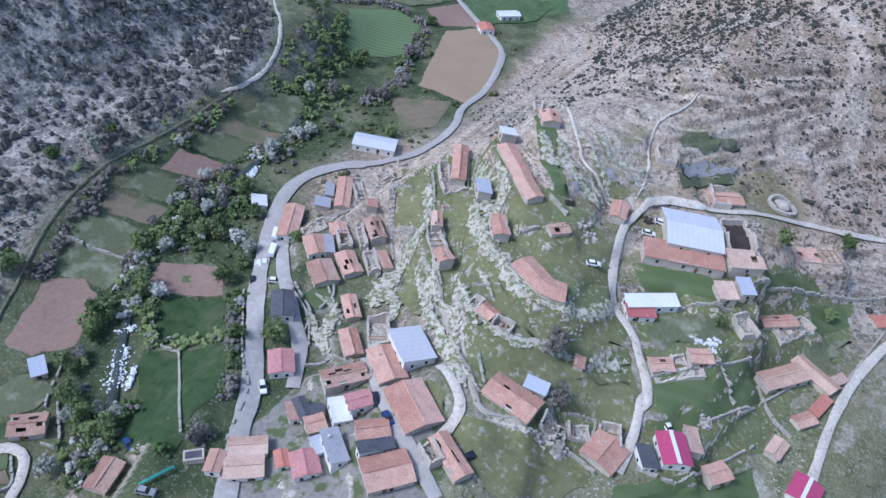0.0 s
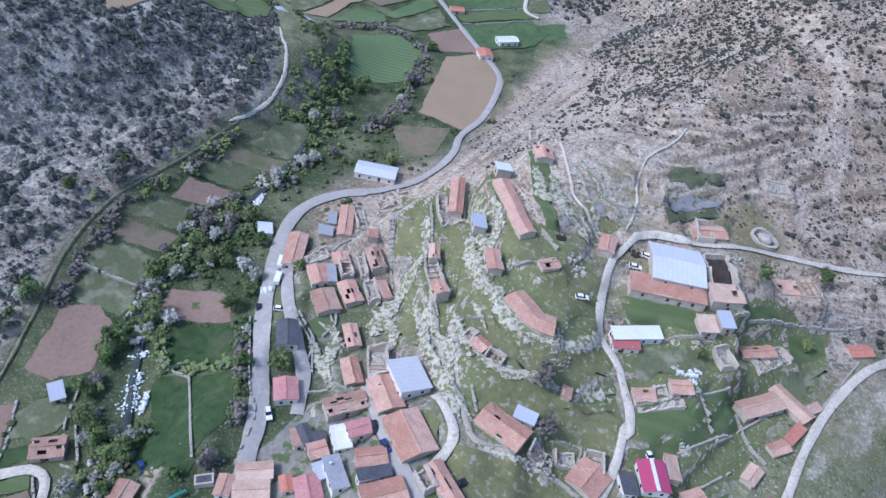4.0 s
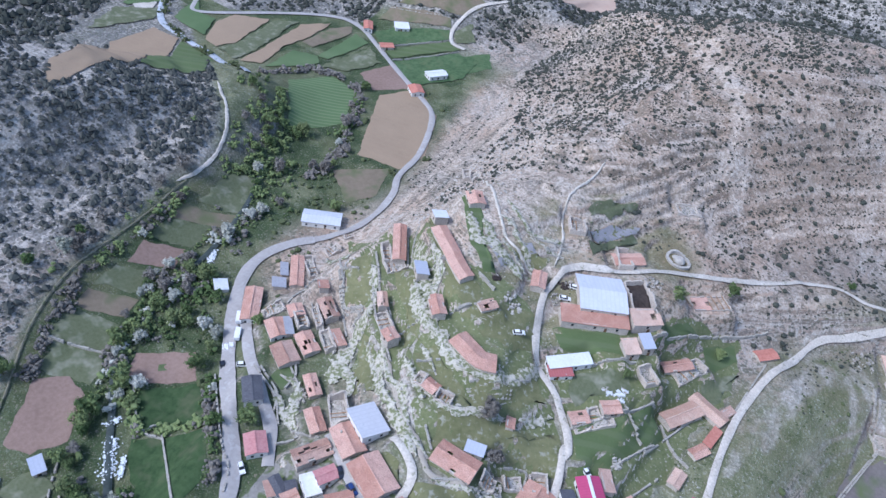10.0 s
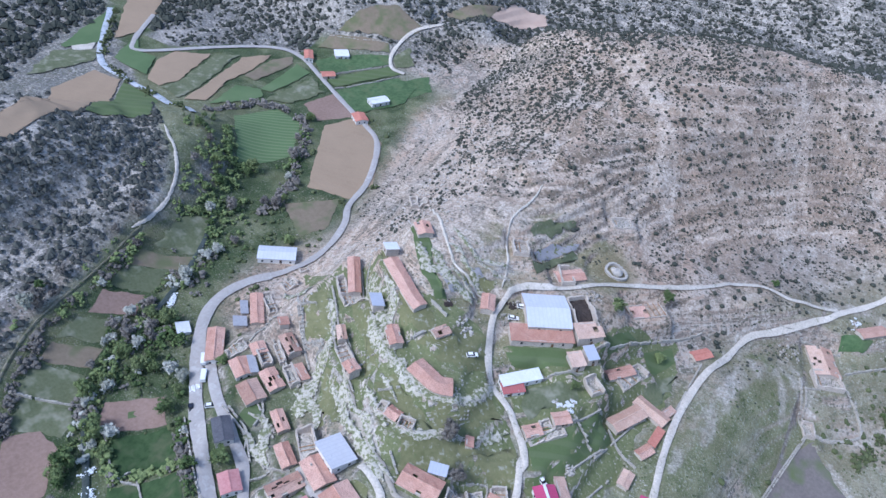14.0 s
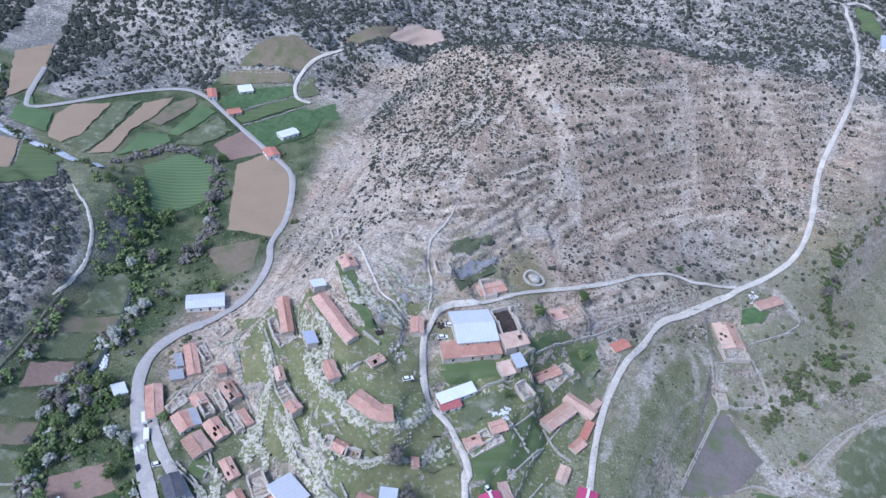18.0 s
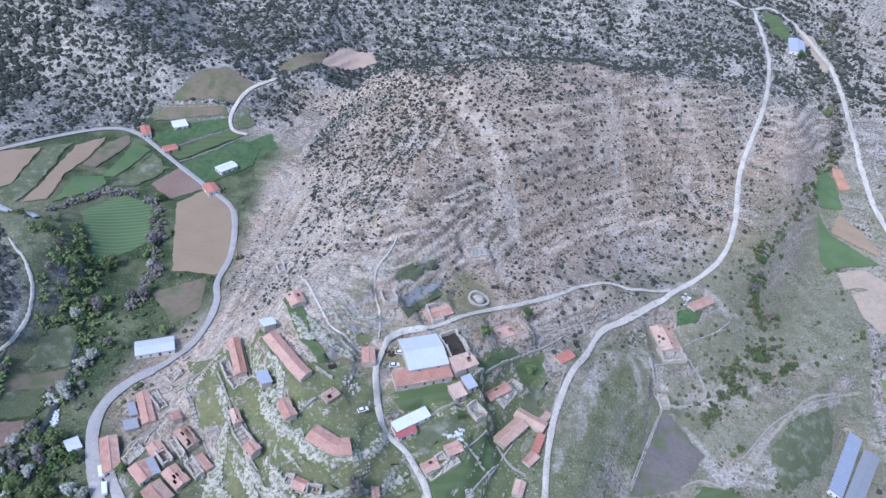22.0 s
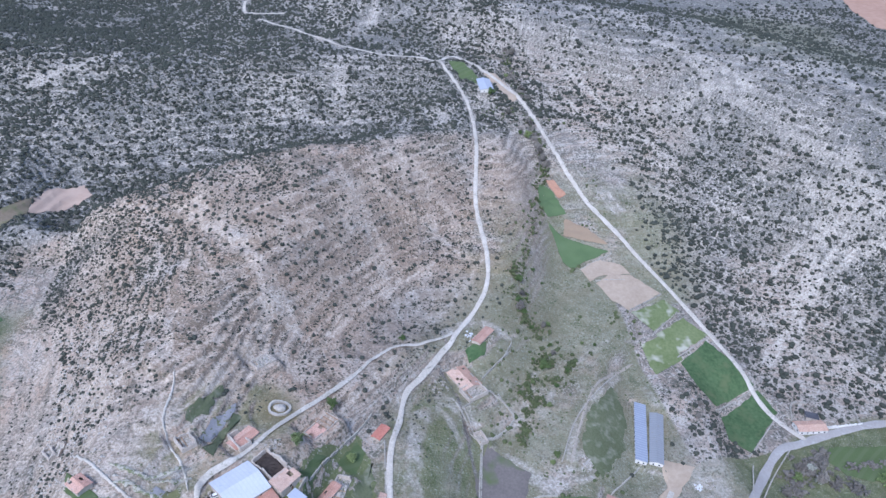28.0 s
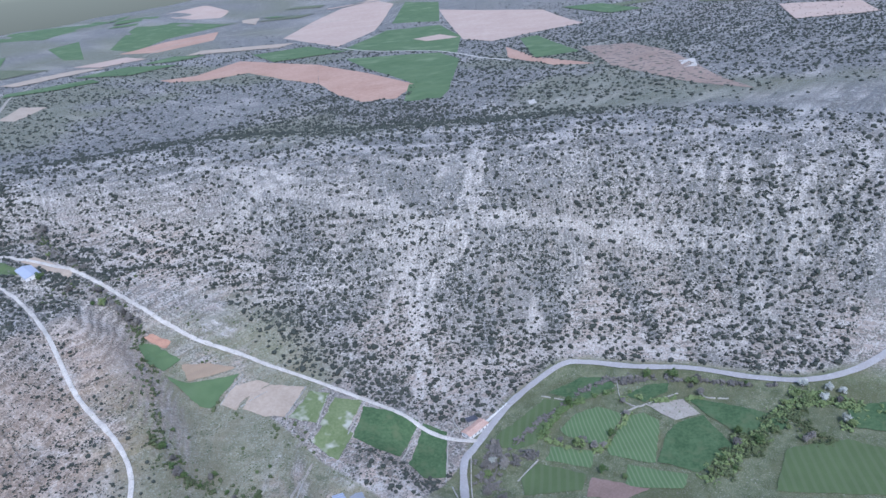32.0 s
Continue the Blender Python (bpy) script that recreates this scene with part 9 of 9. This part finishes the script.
plant(-39.8, 124.4, "d", 1.09375, np.random.RandomState(500))
plant(-31.3, 116.4, "d", 1.09375, np.random.RandomState(501))
plant(-11.3, 212, "b", 1.125, np.random.RandomState(502))
plant(4.7, 237.3, "b", 0.9375, np.random.RandomState(503))
plant(-100.6, 83.1, "g", 0.9375, np.random.RandomState(504))
plant(-129.5, 115.9, "g", 0.8125, np.random.RandomState(505))
plant(45.9, 290.5, "g", 0.8125, np.random.RandomState(506))
plant(-12.3, 170.4, "b", 0.75, np.random.RandomState(507))
plant(11.5, 214.9, "g", 0.875, np.random.RandomState(508))


def thicket(pts, half, n, mat, label, seed, plots=True, size=(0.7, 1.9)):
    """A tangle of leafy clumps along a line, too many to count."""
    rng = np.random.RandomState(seed)
    c = resample(pts, 1.0)
    p = c[rng.randint(len(c), size=n)] + rng.randn(n, 2) * half * 0.5
    keep = clear_of(p[:, 0], p[:, 1], False, plots) & (fbm(p[:, 0], p[:, 1], 9, seed) > 0.42)
    p = p[keep]
    r = size[0] + (size[1] - size[0]) * rng.rand(len(p)) ** 1.5
    k = 7
    off = rng.randn(len(p), k, 3) * np.array([0.5, 0.5, 0.45]) * r[:, None, None]
    at = np.concatenate([p, (on_ground(p[:, 0], p[:, 1]) + r * 0.7)[:, None]], 1)[:, None, :] + off
    V, F = blobs(at.reshape(-1, 3), np.repeat(r, k) * (0.3 + 0.3 * rng.rand(len(p) * k)), 0.8, rng, ICO1, 0.4)
    return tagged(new("thicket", tri_mesh("thicket", V, F, mat)), label, "thicket", kind="stuff")


thicket([(-103.5, 28.5), (-112.1, 38.7), (-120.4, 46.9), (-131.1, 56.9), (-140.5, 64.6), (-155.2, 74.9), (-166.2, 100.6), (-170.7, 117.5), (-174.6, 135.3), (-181.5, 160.1)], 9, 300, "foliage", "dense green thicket along the river", 1200)
thicket([(-103.5, 28.5), (-112.1, 38.7), (-120.4, 46.9), (-131.1, 56.9), (-140.5, 64.6), (-155.2, 74.9), (-166.2, 100.6), (-170.7, 117.5), (-174.6, 135.3), (-181.5, 160.1)], 9, 220, "foliage_bright", "light green bushes along the river", 1201)
thicket([(-103.5, 28.5), (-112.1, 38.7), (-120.4, 46.9), (-131.1, 56.9), (-140.5, 64.6), (-155.2, 74.9), (-166.2, 100.6), (-170.7, 117.5), (-174.6, 135.3), (-181.5, 160.1)], 11, 300, "foliage_grey", "leafless grey brush along the river", 1202)
thicket([(-103.5, 28.5), (-112.1, 38.7), (-120.4, 46.9), (-131.1, 56.9), (-140.5, 64.6), (-155.2, 74.9), (-166.2, 100.6), (-170.7, 117.5), (-174.6, 135.3), (-181.5, 160.1)], 7, 90, "foliage_white", "pale flowering bushes along the river", 1203)
thicket([(-181.5, 160.1), (-196.2, 186.7), (-215.0, 210.4), (-231.0, 216.4)], 15, 130, "foliage", "green thicket in the upper valley", 1204)
thicket([(-181.5, 160.1), (-196.2, 186.7), (-215.0, 210.4), (-231.0, 216.4)], 15, 110, "foliage_bright", "light green bushes in the upper valley", 1205)
thicket([(-155.3, 92.9), (-149.1, 103.4), (-133.1, 97.5), (-116.5, 82.7), (-100.8, 69.8), (-144.7, 89.4)], 6, 240, "foliage_bright", "light green garden bushes below the road", 1206)
thicket([(-157.8, 86.4), (-166.1, 114.0), (-149.8, 110.7)], 5, 160, "foliage", "dark green bushes below the road", 1207)
thicket([(-174.7, 63.4), (-165.9, 54.8), (-191.8, 91.4), (-195.6, 115.4), (-199.1, 142.1)], 4, 300, "foliage_grey", "leafless brush at the field edges", 1208)
thicket([(-191.8, 91.4), (-195.6, 115.4), (-199.1, 142.1), (-188.1, 75.5)], 4, 260, "foliage", "green hedge at the field edges", 1209)
thicket([(-175.4, 191.2), (-179.2, 215.9), (-194.7, 246.3), (-211.1, 270.9)], 3, 160, "foliage_grey", "grey brush along a ditch", 1210)
thicket([(-211.1, 178.4), (-188.6, 171.6), (-191.3, 185.3)], 10, 140, "foliage", "green thicket in the valley bottom", 1211)
thicket([(305.7, 96.6), (342.6, 91.0), (385.3, 81.9), (411.5, 76.1), (407.6, 31.7)], 7, 420, "foliage", "green thicket in the east valley", 1212, False)
thicket([(305.7, 96.6), (342.6, 91.0), (385.3, 81.9), (371.2, 53.2)], 7, 260, "bush_green", "dull green bushes in the east valley", 1213, False)
thicket([(268.9, 203.7), (294.6, 204.3), (322.0, 200.2), (363.1, 189.2), (389.4, 144.2), (411.9, 93.2)], 2.2, 300, "foliage_grey", "grey hedge in the east valley", 1214, False)
thicket([(289.2, 192.4), (296.3, 161.1), (340.1, 160.9), (361.2, 179.6), (358.3, 154.0), (377.6, 128.0)], 1.8, 300, "foliage", "green hedge between the valley fields", 1215, False)
thicket([(184.8, 604.5), (178.0, 556.4), (182.5, 515.8), (178.8, 460.5)], 5, 300, "foliage_grey", "leafless brush in the upper gully", 1216)
thicket([(184.8, 604.5), (178.0, 529.5), (178.8, 460.5), (127.7, 347.0)], 5, 200, "bush_green", "green shrubs in the upper gully", 1217)
thicket([(127.7, 347.0), (120.8, 321.3), (132.7, 298.1), (112.6, 261.9), (134.6, 271.2)], 8, 170, "bush_green", "green shrubs on the grassy slope", 1218)
thicket([(219.1, 178.2), (245.4, 202.8), (267.6, 213.2)], 6, 240, "foliage_grey", "leafless brush beside the road", 1219)
thicket([(-141.5, 71.2), (-129.7, 63.8), (-122.1, 69.4), (-112.2, 75.5)], 1.6, 160, "foliage", "green hedge round the river gardens", 1220)
thicket([(-122.4, 67.8), (-104.0, 55.4), (-92.5, 48.9), (-110.6, 46.4), (-96.2, 62.0)], 2.2, 90, "foliage_bright", "light green bushes in the river gardens", 1221)
thicket([(-119.8, 82.1), (-101.1, 69.2), (-92.2, 59.8), (-86.7, 50.0)], 3, 120, "foliage_grey", "leafless brush below the road wall", 1222)
thicket([(-108.7, 37.4), (-112.5, 49.2), (-91.0, 44.1)], 3, 120, "foliage", "dark bushes in the orchard", 1223)
thicket([(-226.1, 226.2), (-205.3, 210.1), (-189.8, 234.9), (-204.7, 261.6)], 2, 160, "foliage", "green hedge round the striped field", 1224)
thicket([(-169.6, 202.2), (-151.7, 221.9), (-145.9, 242.5)], 1.5, 110, "bush_green", "green hedge at the field edge", 1225)
thicket([(98.7, 228.6), (107.2, 248.7), (121.4, 264.8), (133.7, 288.6)], 2.5, 90, "bush_green", "green shrubs along an old terrace", 1226)
thicket([(137.8, 276.5), (150.7, 286.4), (164.9, 291.5)], 1.5, 70, "bush_green", "green shrubs along an old terrace", 1227)
thicket([(126.7, 353.8), (122.5, 321.4), (125.8, 310.8)], 3, 70, "bush_green", "green shrubs in the gully", 1228)
thicket([(288.3, 194.7), (313.4, 197.9), (329.8, 195.0), (353.5, 181.1)], 2, 220, "foliage", "dark hedge between the valley fields", 1229, False)
thicket([(366.0, 179.2), (385.9, 160.2), (394.8, 134.8), (403.3, 108.2)], 2, 200, "foliage_grey", "grey brush below the road", 1230, False)
thicket([(310.7, 90.7), (334.9, 86.8), (355.1, 82.3), (377.2, 75.0), (404.3, 72.8)], 5, 260, "bush_green", "dull green trees between the valley fields", 1231, False)
thicket([(267.3, 215.4), (260.5, 197.9), (274.4, 191.0)], 4, 160, "foliage_grey", "leafless brush beside the road", 1232, False)
thicket([(397.1, 78.7), (404.6, 66.4), (409.2, 52.1), (382.4, 44.0)], 4, 160, "foliage", "green bushes in the east valley", 1233, False)
thicket([(-377.2, 290.1), (-345.9, 255.6), (-330.5, 240.5), (-301.6, 231.6), (-275.5, 230.1), (-245.1, 216.7)], 2, 130, "bush_green", "green brush along the stream", 1234)
thicket([(-248.6, 237.3), (-239.5, 260.1), (-223.3, 269.1), (-208.0, 261.8)], 2.5, 150, "foliage_grey", "leafless hedge round the striped field", 1235)

for ob in STOCK.values():
    if not any(ob == STOCK[k] for k in USED):
        for o in (*ob.children_recursive, ob):
            bpy.data.objects.remove(o)


# ---- growth on the hills ----
def wild_density(x, y):
    d_river, _ = line_field(x, y, LINES["river"][2])
    d_back, _ = line_field(x, y, [(-260, 290, 0), (-345, 225, 0), (-420, 150, 0)])
    d_gully, _ = line_field(x, y, LINES["gully"][2][1:-1])
    d_strip, _ = line_field(x, y, [(262, 220, 0), (200, 350, 0), (175, 430, 0)])
    z = smooth_height(x, y)
    hill = smoothstep(-beyond(x, y, WEST_PATH), 2, 8) * (x < -60) * (y < 330)
    ok = np.maximum(smoothstep(d_river, 50, 66), hill) * smoothstep(d_back, 34, 48) * smoothstep(d_gully, 40, 75) * smoothstep(d_strip, 18, 26)
    ok = ok * (1 - smoothstep(village_mask(x, y), 0.0, 0.15)) * np.where((z < 10) & ~((x > 190) & (y < 330) & (beyond(x, y, EAST_ROAD) > 3)), 0.0, 1.0) * (1 - (beyond(x, y, WEST_PATH) > 0) * (x < -90) * (y < 280) * (z < 48))
    return np.maximum(ok, scrub_zone(x, y))


def along_contours(x, y, step, seed):
    """Bushes gather on old terrace banks that follow the slope."""
    z = smooth_height(x, y)
    return 0.35 + 0.65 * smoothstep(np.sin(z * 6.283 / step + 7 * fbm(x, y, 70, seed)), -0.2, 0.6)


def clumped(size, seed, lo, hi):
    return lambda x, y: wild_density(x, y) * smoothstep(fbm(x, y, size, seed), lo, hi)


def slope_bushes(x, y):
    up = smooth_height(x, y) - np.where(x < 215, 40, 0) * (y < 400)
    return wild_density(x, y) * (1 - 0.8 * streaks(x, y, PALE)) * np.maximum(smoothstep(up, 3, 9), 0.8 * (x > 190) * (y < 330) * smoothstep(beyond(x, y, EAST_ROAD), 3, 8)) * (1 - 0.7 * smoothstep(up + 16 * fbm(x, y, 30, 77), 102, 120))


scrub("juniper_scrub", 0, (150, 60, 640, 760), lambda x, y: slope_bushes(x, y) * np.clip(0.55 + 0.6 * smoothstep(fbm(x, y, 46, 61), 0.36, 0.62) + 0.5 * streaks(x, y, DARK), 0, 1), (0.6, 2.2), "bush", "dark juniper bushes dotted over the rocky slope", 11, 0.8, cell=3.45, power=1.5)
scrub("terrace_scrub", 200000, (150, 60, 640, 760), lambda x, y: slope_bushes(x, y) * np.clip(along_contours(x, y, 9.0, 81) * smoothstep(fbm(x, y, 26, 161), 0.3, 0.6) * 0.85 + 0.6 * streaks(x, y, DARK), 0, 1), (0.4, 1.35), "bush", "low dark scrub along old terrace banks", 31, shape=OCTA)
scrub("hill_bushes", 0, (-150, 205, 180, 600), lambda x, y: wild_density(x, y) * (1 - 0.8 * streaks(x, y, PALE)) * smoothstep(y + x * 0.25, 212, 262) * np.clip(0.22 + 0.3 * smoothstep(fbm(x, y, 30, 62), 0.35, 0.6) + 0.45 * smoothstep(y - 0.1 * x, 335, 370) * smoothstep(x, 10, -40), 0, 1) * smoothstep(y - 0.25 * x, 452, 442), (0.45, 1.5), "bush", "dark scrub bushes dotted over the stony hill", 12, 0.8, cell=3.4, power=1.8)
scrub("hill_scrub", 95000, (-150, 215, 170, 600), lambda x, y: clumped(38, 262, 0.15, 0.6)(x, y) * along_contours(x, y, 4.2, 82) ** 2 * (1 - 0.85 * streaks(x, y, PALE)) * smoothstep(y + x * 0.25, 212, 262) + 0.6 * streaks(x, y, DARK), (0.25, 0.75), "bush", "low dark scrub on the stony hill", 32, shape=OCTA)
scrub("west_scrub", 86000, (-440, -60, -95, 330), lambda x, y: wild_density(x, y) * (beyond(x, y, WEST_PATH) < 0) * (0.35 + 0.65 * smoothstep(fbm(x, y, 22, 63), 0.3, 0.62)) * (1 - 0.65 * smoothstep(x, -235, -275)) * (0.42 + 0.58 * smoothstep(y - 0.2 * x, 120, 180)), (0.45, 2.1), "bush_grey", "dark grey dense scrub on the hill across the river", 13, shape=OCTA)
scrub("north_scrub", 96000, (-460, 285, 200, 1000), lambda x, y: clumped(40, 64, 0.1, 0.5)(x, y) * np.maximum(np.where(x > -172, smoothstep(y - 0.25 * x, 440, 452), smoothstep(y - 0.25 * x, 408, 428)), scrub_zone(x, y)) * (1 - 0.2 * smoothstep(x, -170, -60)) * (1 - 0.2 * smoothstep(x, -40, 40) * smoothstep(y, 640, 560)) * (1 - 0.8 * streaks(x, y, PALE)), (0.7, 2.3), "bush", "dark scrub on the far hillside", 14, shape=OCTA)
scrub("far_west_scrub", 28000, (-900, 60, -340, 900), lambda x, y: wild_density(x, y) * (0.4 + 0.6 * smoothstep(fbm(x, y, 40, 65), 0.2, 0.5)), (1.2, 4.0), "bush", "dark woodland scrub on the far slope", 15, shape=OCTA)
scrub("plateau_scrub", 125000, (-300, -300, 1900, 2300), lambda x, y: np.clip(0.24 + 0.5 * smoothstep(fbm(x, y, 120, 66), 0.4, 0.58) + 0.5 * smoothstep(x - y, 60, 420), 0, 1) * (0.4 + 0.7 * smoothstep(x * 0.75 + y * 0.66, 700, 860)) * smoothstep(x * 0.75 + y * 0.66, 630, 730) * smoothstep(x * 0.6 + y, 2600, 900), (1.0, 3.2), "bush", "dark scrub and hedges on the plateau", 16, 0.6, shape=OCTA)
scrub("gully_scrub", 5000, (40, 120, 240, 520), lambda x, y: smoothstep(line_field(x, y, LINES["gully"][2])[0], 60, 20) * smoothstep(fbm(x, y, 18, 67), 0.52, 0.7), (0.4, 1.6), "bush_green", "green shrubs along the grassy gully", 17)
scrub("west_rocks", 9000, (-300, -40, -100, 300), lambda x, y: smoothstep(-beyond(x, y, WEST_PATH), 2, 8) * smoothstep(-beyond(x, y, WEST_PATH), 70, 20) * (y < 330) * smoothstep(fbm(x, y, 10, 170), 0.45, 0.6), (0.25, 0.9), "greyrock", "grey broken rocks at the foot of the scrub hill", 43, 0.7, "rocks", shape=OCTA)
scrub("spur_scrub", 26000, (-200, 190, -70, 420), lambda x, y: (1 - smoothstep(village_mask(x, y), 0.0, 0.2)) * (smooth_height(x, y) > 50) * along_contours(x, y, 4.4, 83) * (0.16 + 0.34 * smoothstep(fbm(x, y, 14, 171), 0.35, 0.6)), (0.3, 1.0), "bush", "dark scrub bushes on the bare spur", 44)
scrub("spur_boulders", 9000, (-170, 130, -60, 340), lambda x, y: smoothstep(line_field(x, y, [(-122, 165, 0), (-110, 190, 0), (-112, 225, 0), (-130, 300, 0)])[0], 40, 8) * (smooth_height(x, y) > 50), (0.15, 0.8), "boulder", "pale loose rocks down the bare spur", 18, 0.6, "rocks", shape=OCTA)
scrub("village_rubble", 34000, (-110, 50, 60, 290), lambda x, y: smoothstep(village_mask(x, y), 0.4, 0.9) * (0.08 + 0.8 * smoothstep(fbm(x, y, 9, 68), 0.46, 0.62)), (0.1, 0.42), "boulder", "pale stones strewn over the terraces", 19, 0.6, "rocks", shape=OCTA)
scrub("terrace_tufts", 16000, (-110, 50, 70, 290), lambda x, y: village_mask(x, y) * smoothstep(fbm(x, y, 11, 168), 0.4, 0.6), (0.15, 0.6), "bush_green", "tufts of grass and weeds between the ruins", 41, 0.5, "weeds", shape=OCTA)
scrub("gully_tufts", 16000, (40, 80, 300, 420), lambda x, y: smoothstep(line_field(x, y, LINES["gully"][2])[0], 90, 40) * smoothstep(fbm(x, y, 9, 169), 0.48, 0.62), (0.2, 0.8), "bush_green", "tufts of grass and low weeds on the grassy slope", 42, 0.4, "weeds", shape=OCTA)
scrub("ridge_rocks", 5000, (100, 60, 660, 780), lambda x, y: smoothstep(np.abs(line_field(x, y, LINES["east_ridge"][2])[0] - 30), 14, 3), (0.6, 2.4), "greyrock", "grey broken crag along the ridge", 20, 0.8, "rocks")
scrub("garden_shrubs", 2600, (-190, 10, -80, 320), lambda x, y: smoothstep(line_field(x, y, LINES["river"][2])[0], 34, 6) * smoothstep(fbm(x, y, 16, 69), 0.45, 0.6), (0.4, 1.5), "bush_green", "green undergrowth along the river", 21)
for k, (x, y) in enumerate([(128.3, 327.4), (132.4, 319.7), (126.9, 308.2), (135.2, 297.6), (121.4, 286.3), (115.9, 269.7), (106.4, 262.7), (101.2, 243.6), (92.3, 230.8), (138.6, 275.9), (128.6, 265.5), (120.1, 251.9), (110.1, 215.6), (113.4, 219.3), (162.1, 294.5), (155.0, 296.8), (144.7, 346.3), (140.1, 353.1)]):
    rng = np.random.RandomState(700 + k)
    plant(x, y, "gb"[k % 2], 0.35 + 0.25 * rng.rand(), rng)


# ---- patchwork of small fields far out on the plateau ----
rng = np.random.RandomState(77)
for k in range(110):
    a, r = radians(8 + 70 * rng.rand()), 1450 + 2200 * rng.rand()
    c = np.array([math.sin(a), math.cos(a)]) * r
    u, l, w = rng.rand() * 3.14, 50 + 90 * rng.rand(), 25 + 50 * rng.rand()
    d, s = np.array([math.cos(u), math.sin(u)]), np.array([-math.sin(u), math.cos(u)])
    quad = [c + d * l * i * (0.8 + 0.4 * rng.rand()) + s * w * j * (0.8 + 0.4 * rng.rand()) for i, j in ((-1, -1), (1, -1), (1, 1), (-1, 1))]
    mat, text = (("corn", "green corn field far out on the plateau"), ("clay_pale", "pale orange field far out on the plateau"), ("corn", "green corn field far out on the plateau"), ("meadow_dull", "dull green pasture far out on the plateau"), ("sand", "pale stubble field far out on the plateau"))[rng.randint(5)]
    if clear_of(np.array([p[0] for p in quad]), np.array([p[1] for p in quad])).all():
        field([tuple(p) for p in quad], mat, text, 1.0)
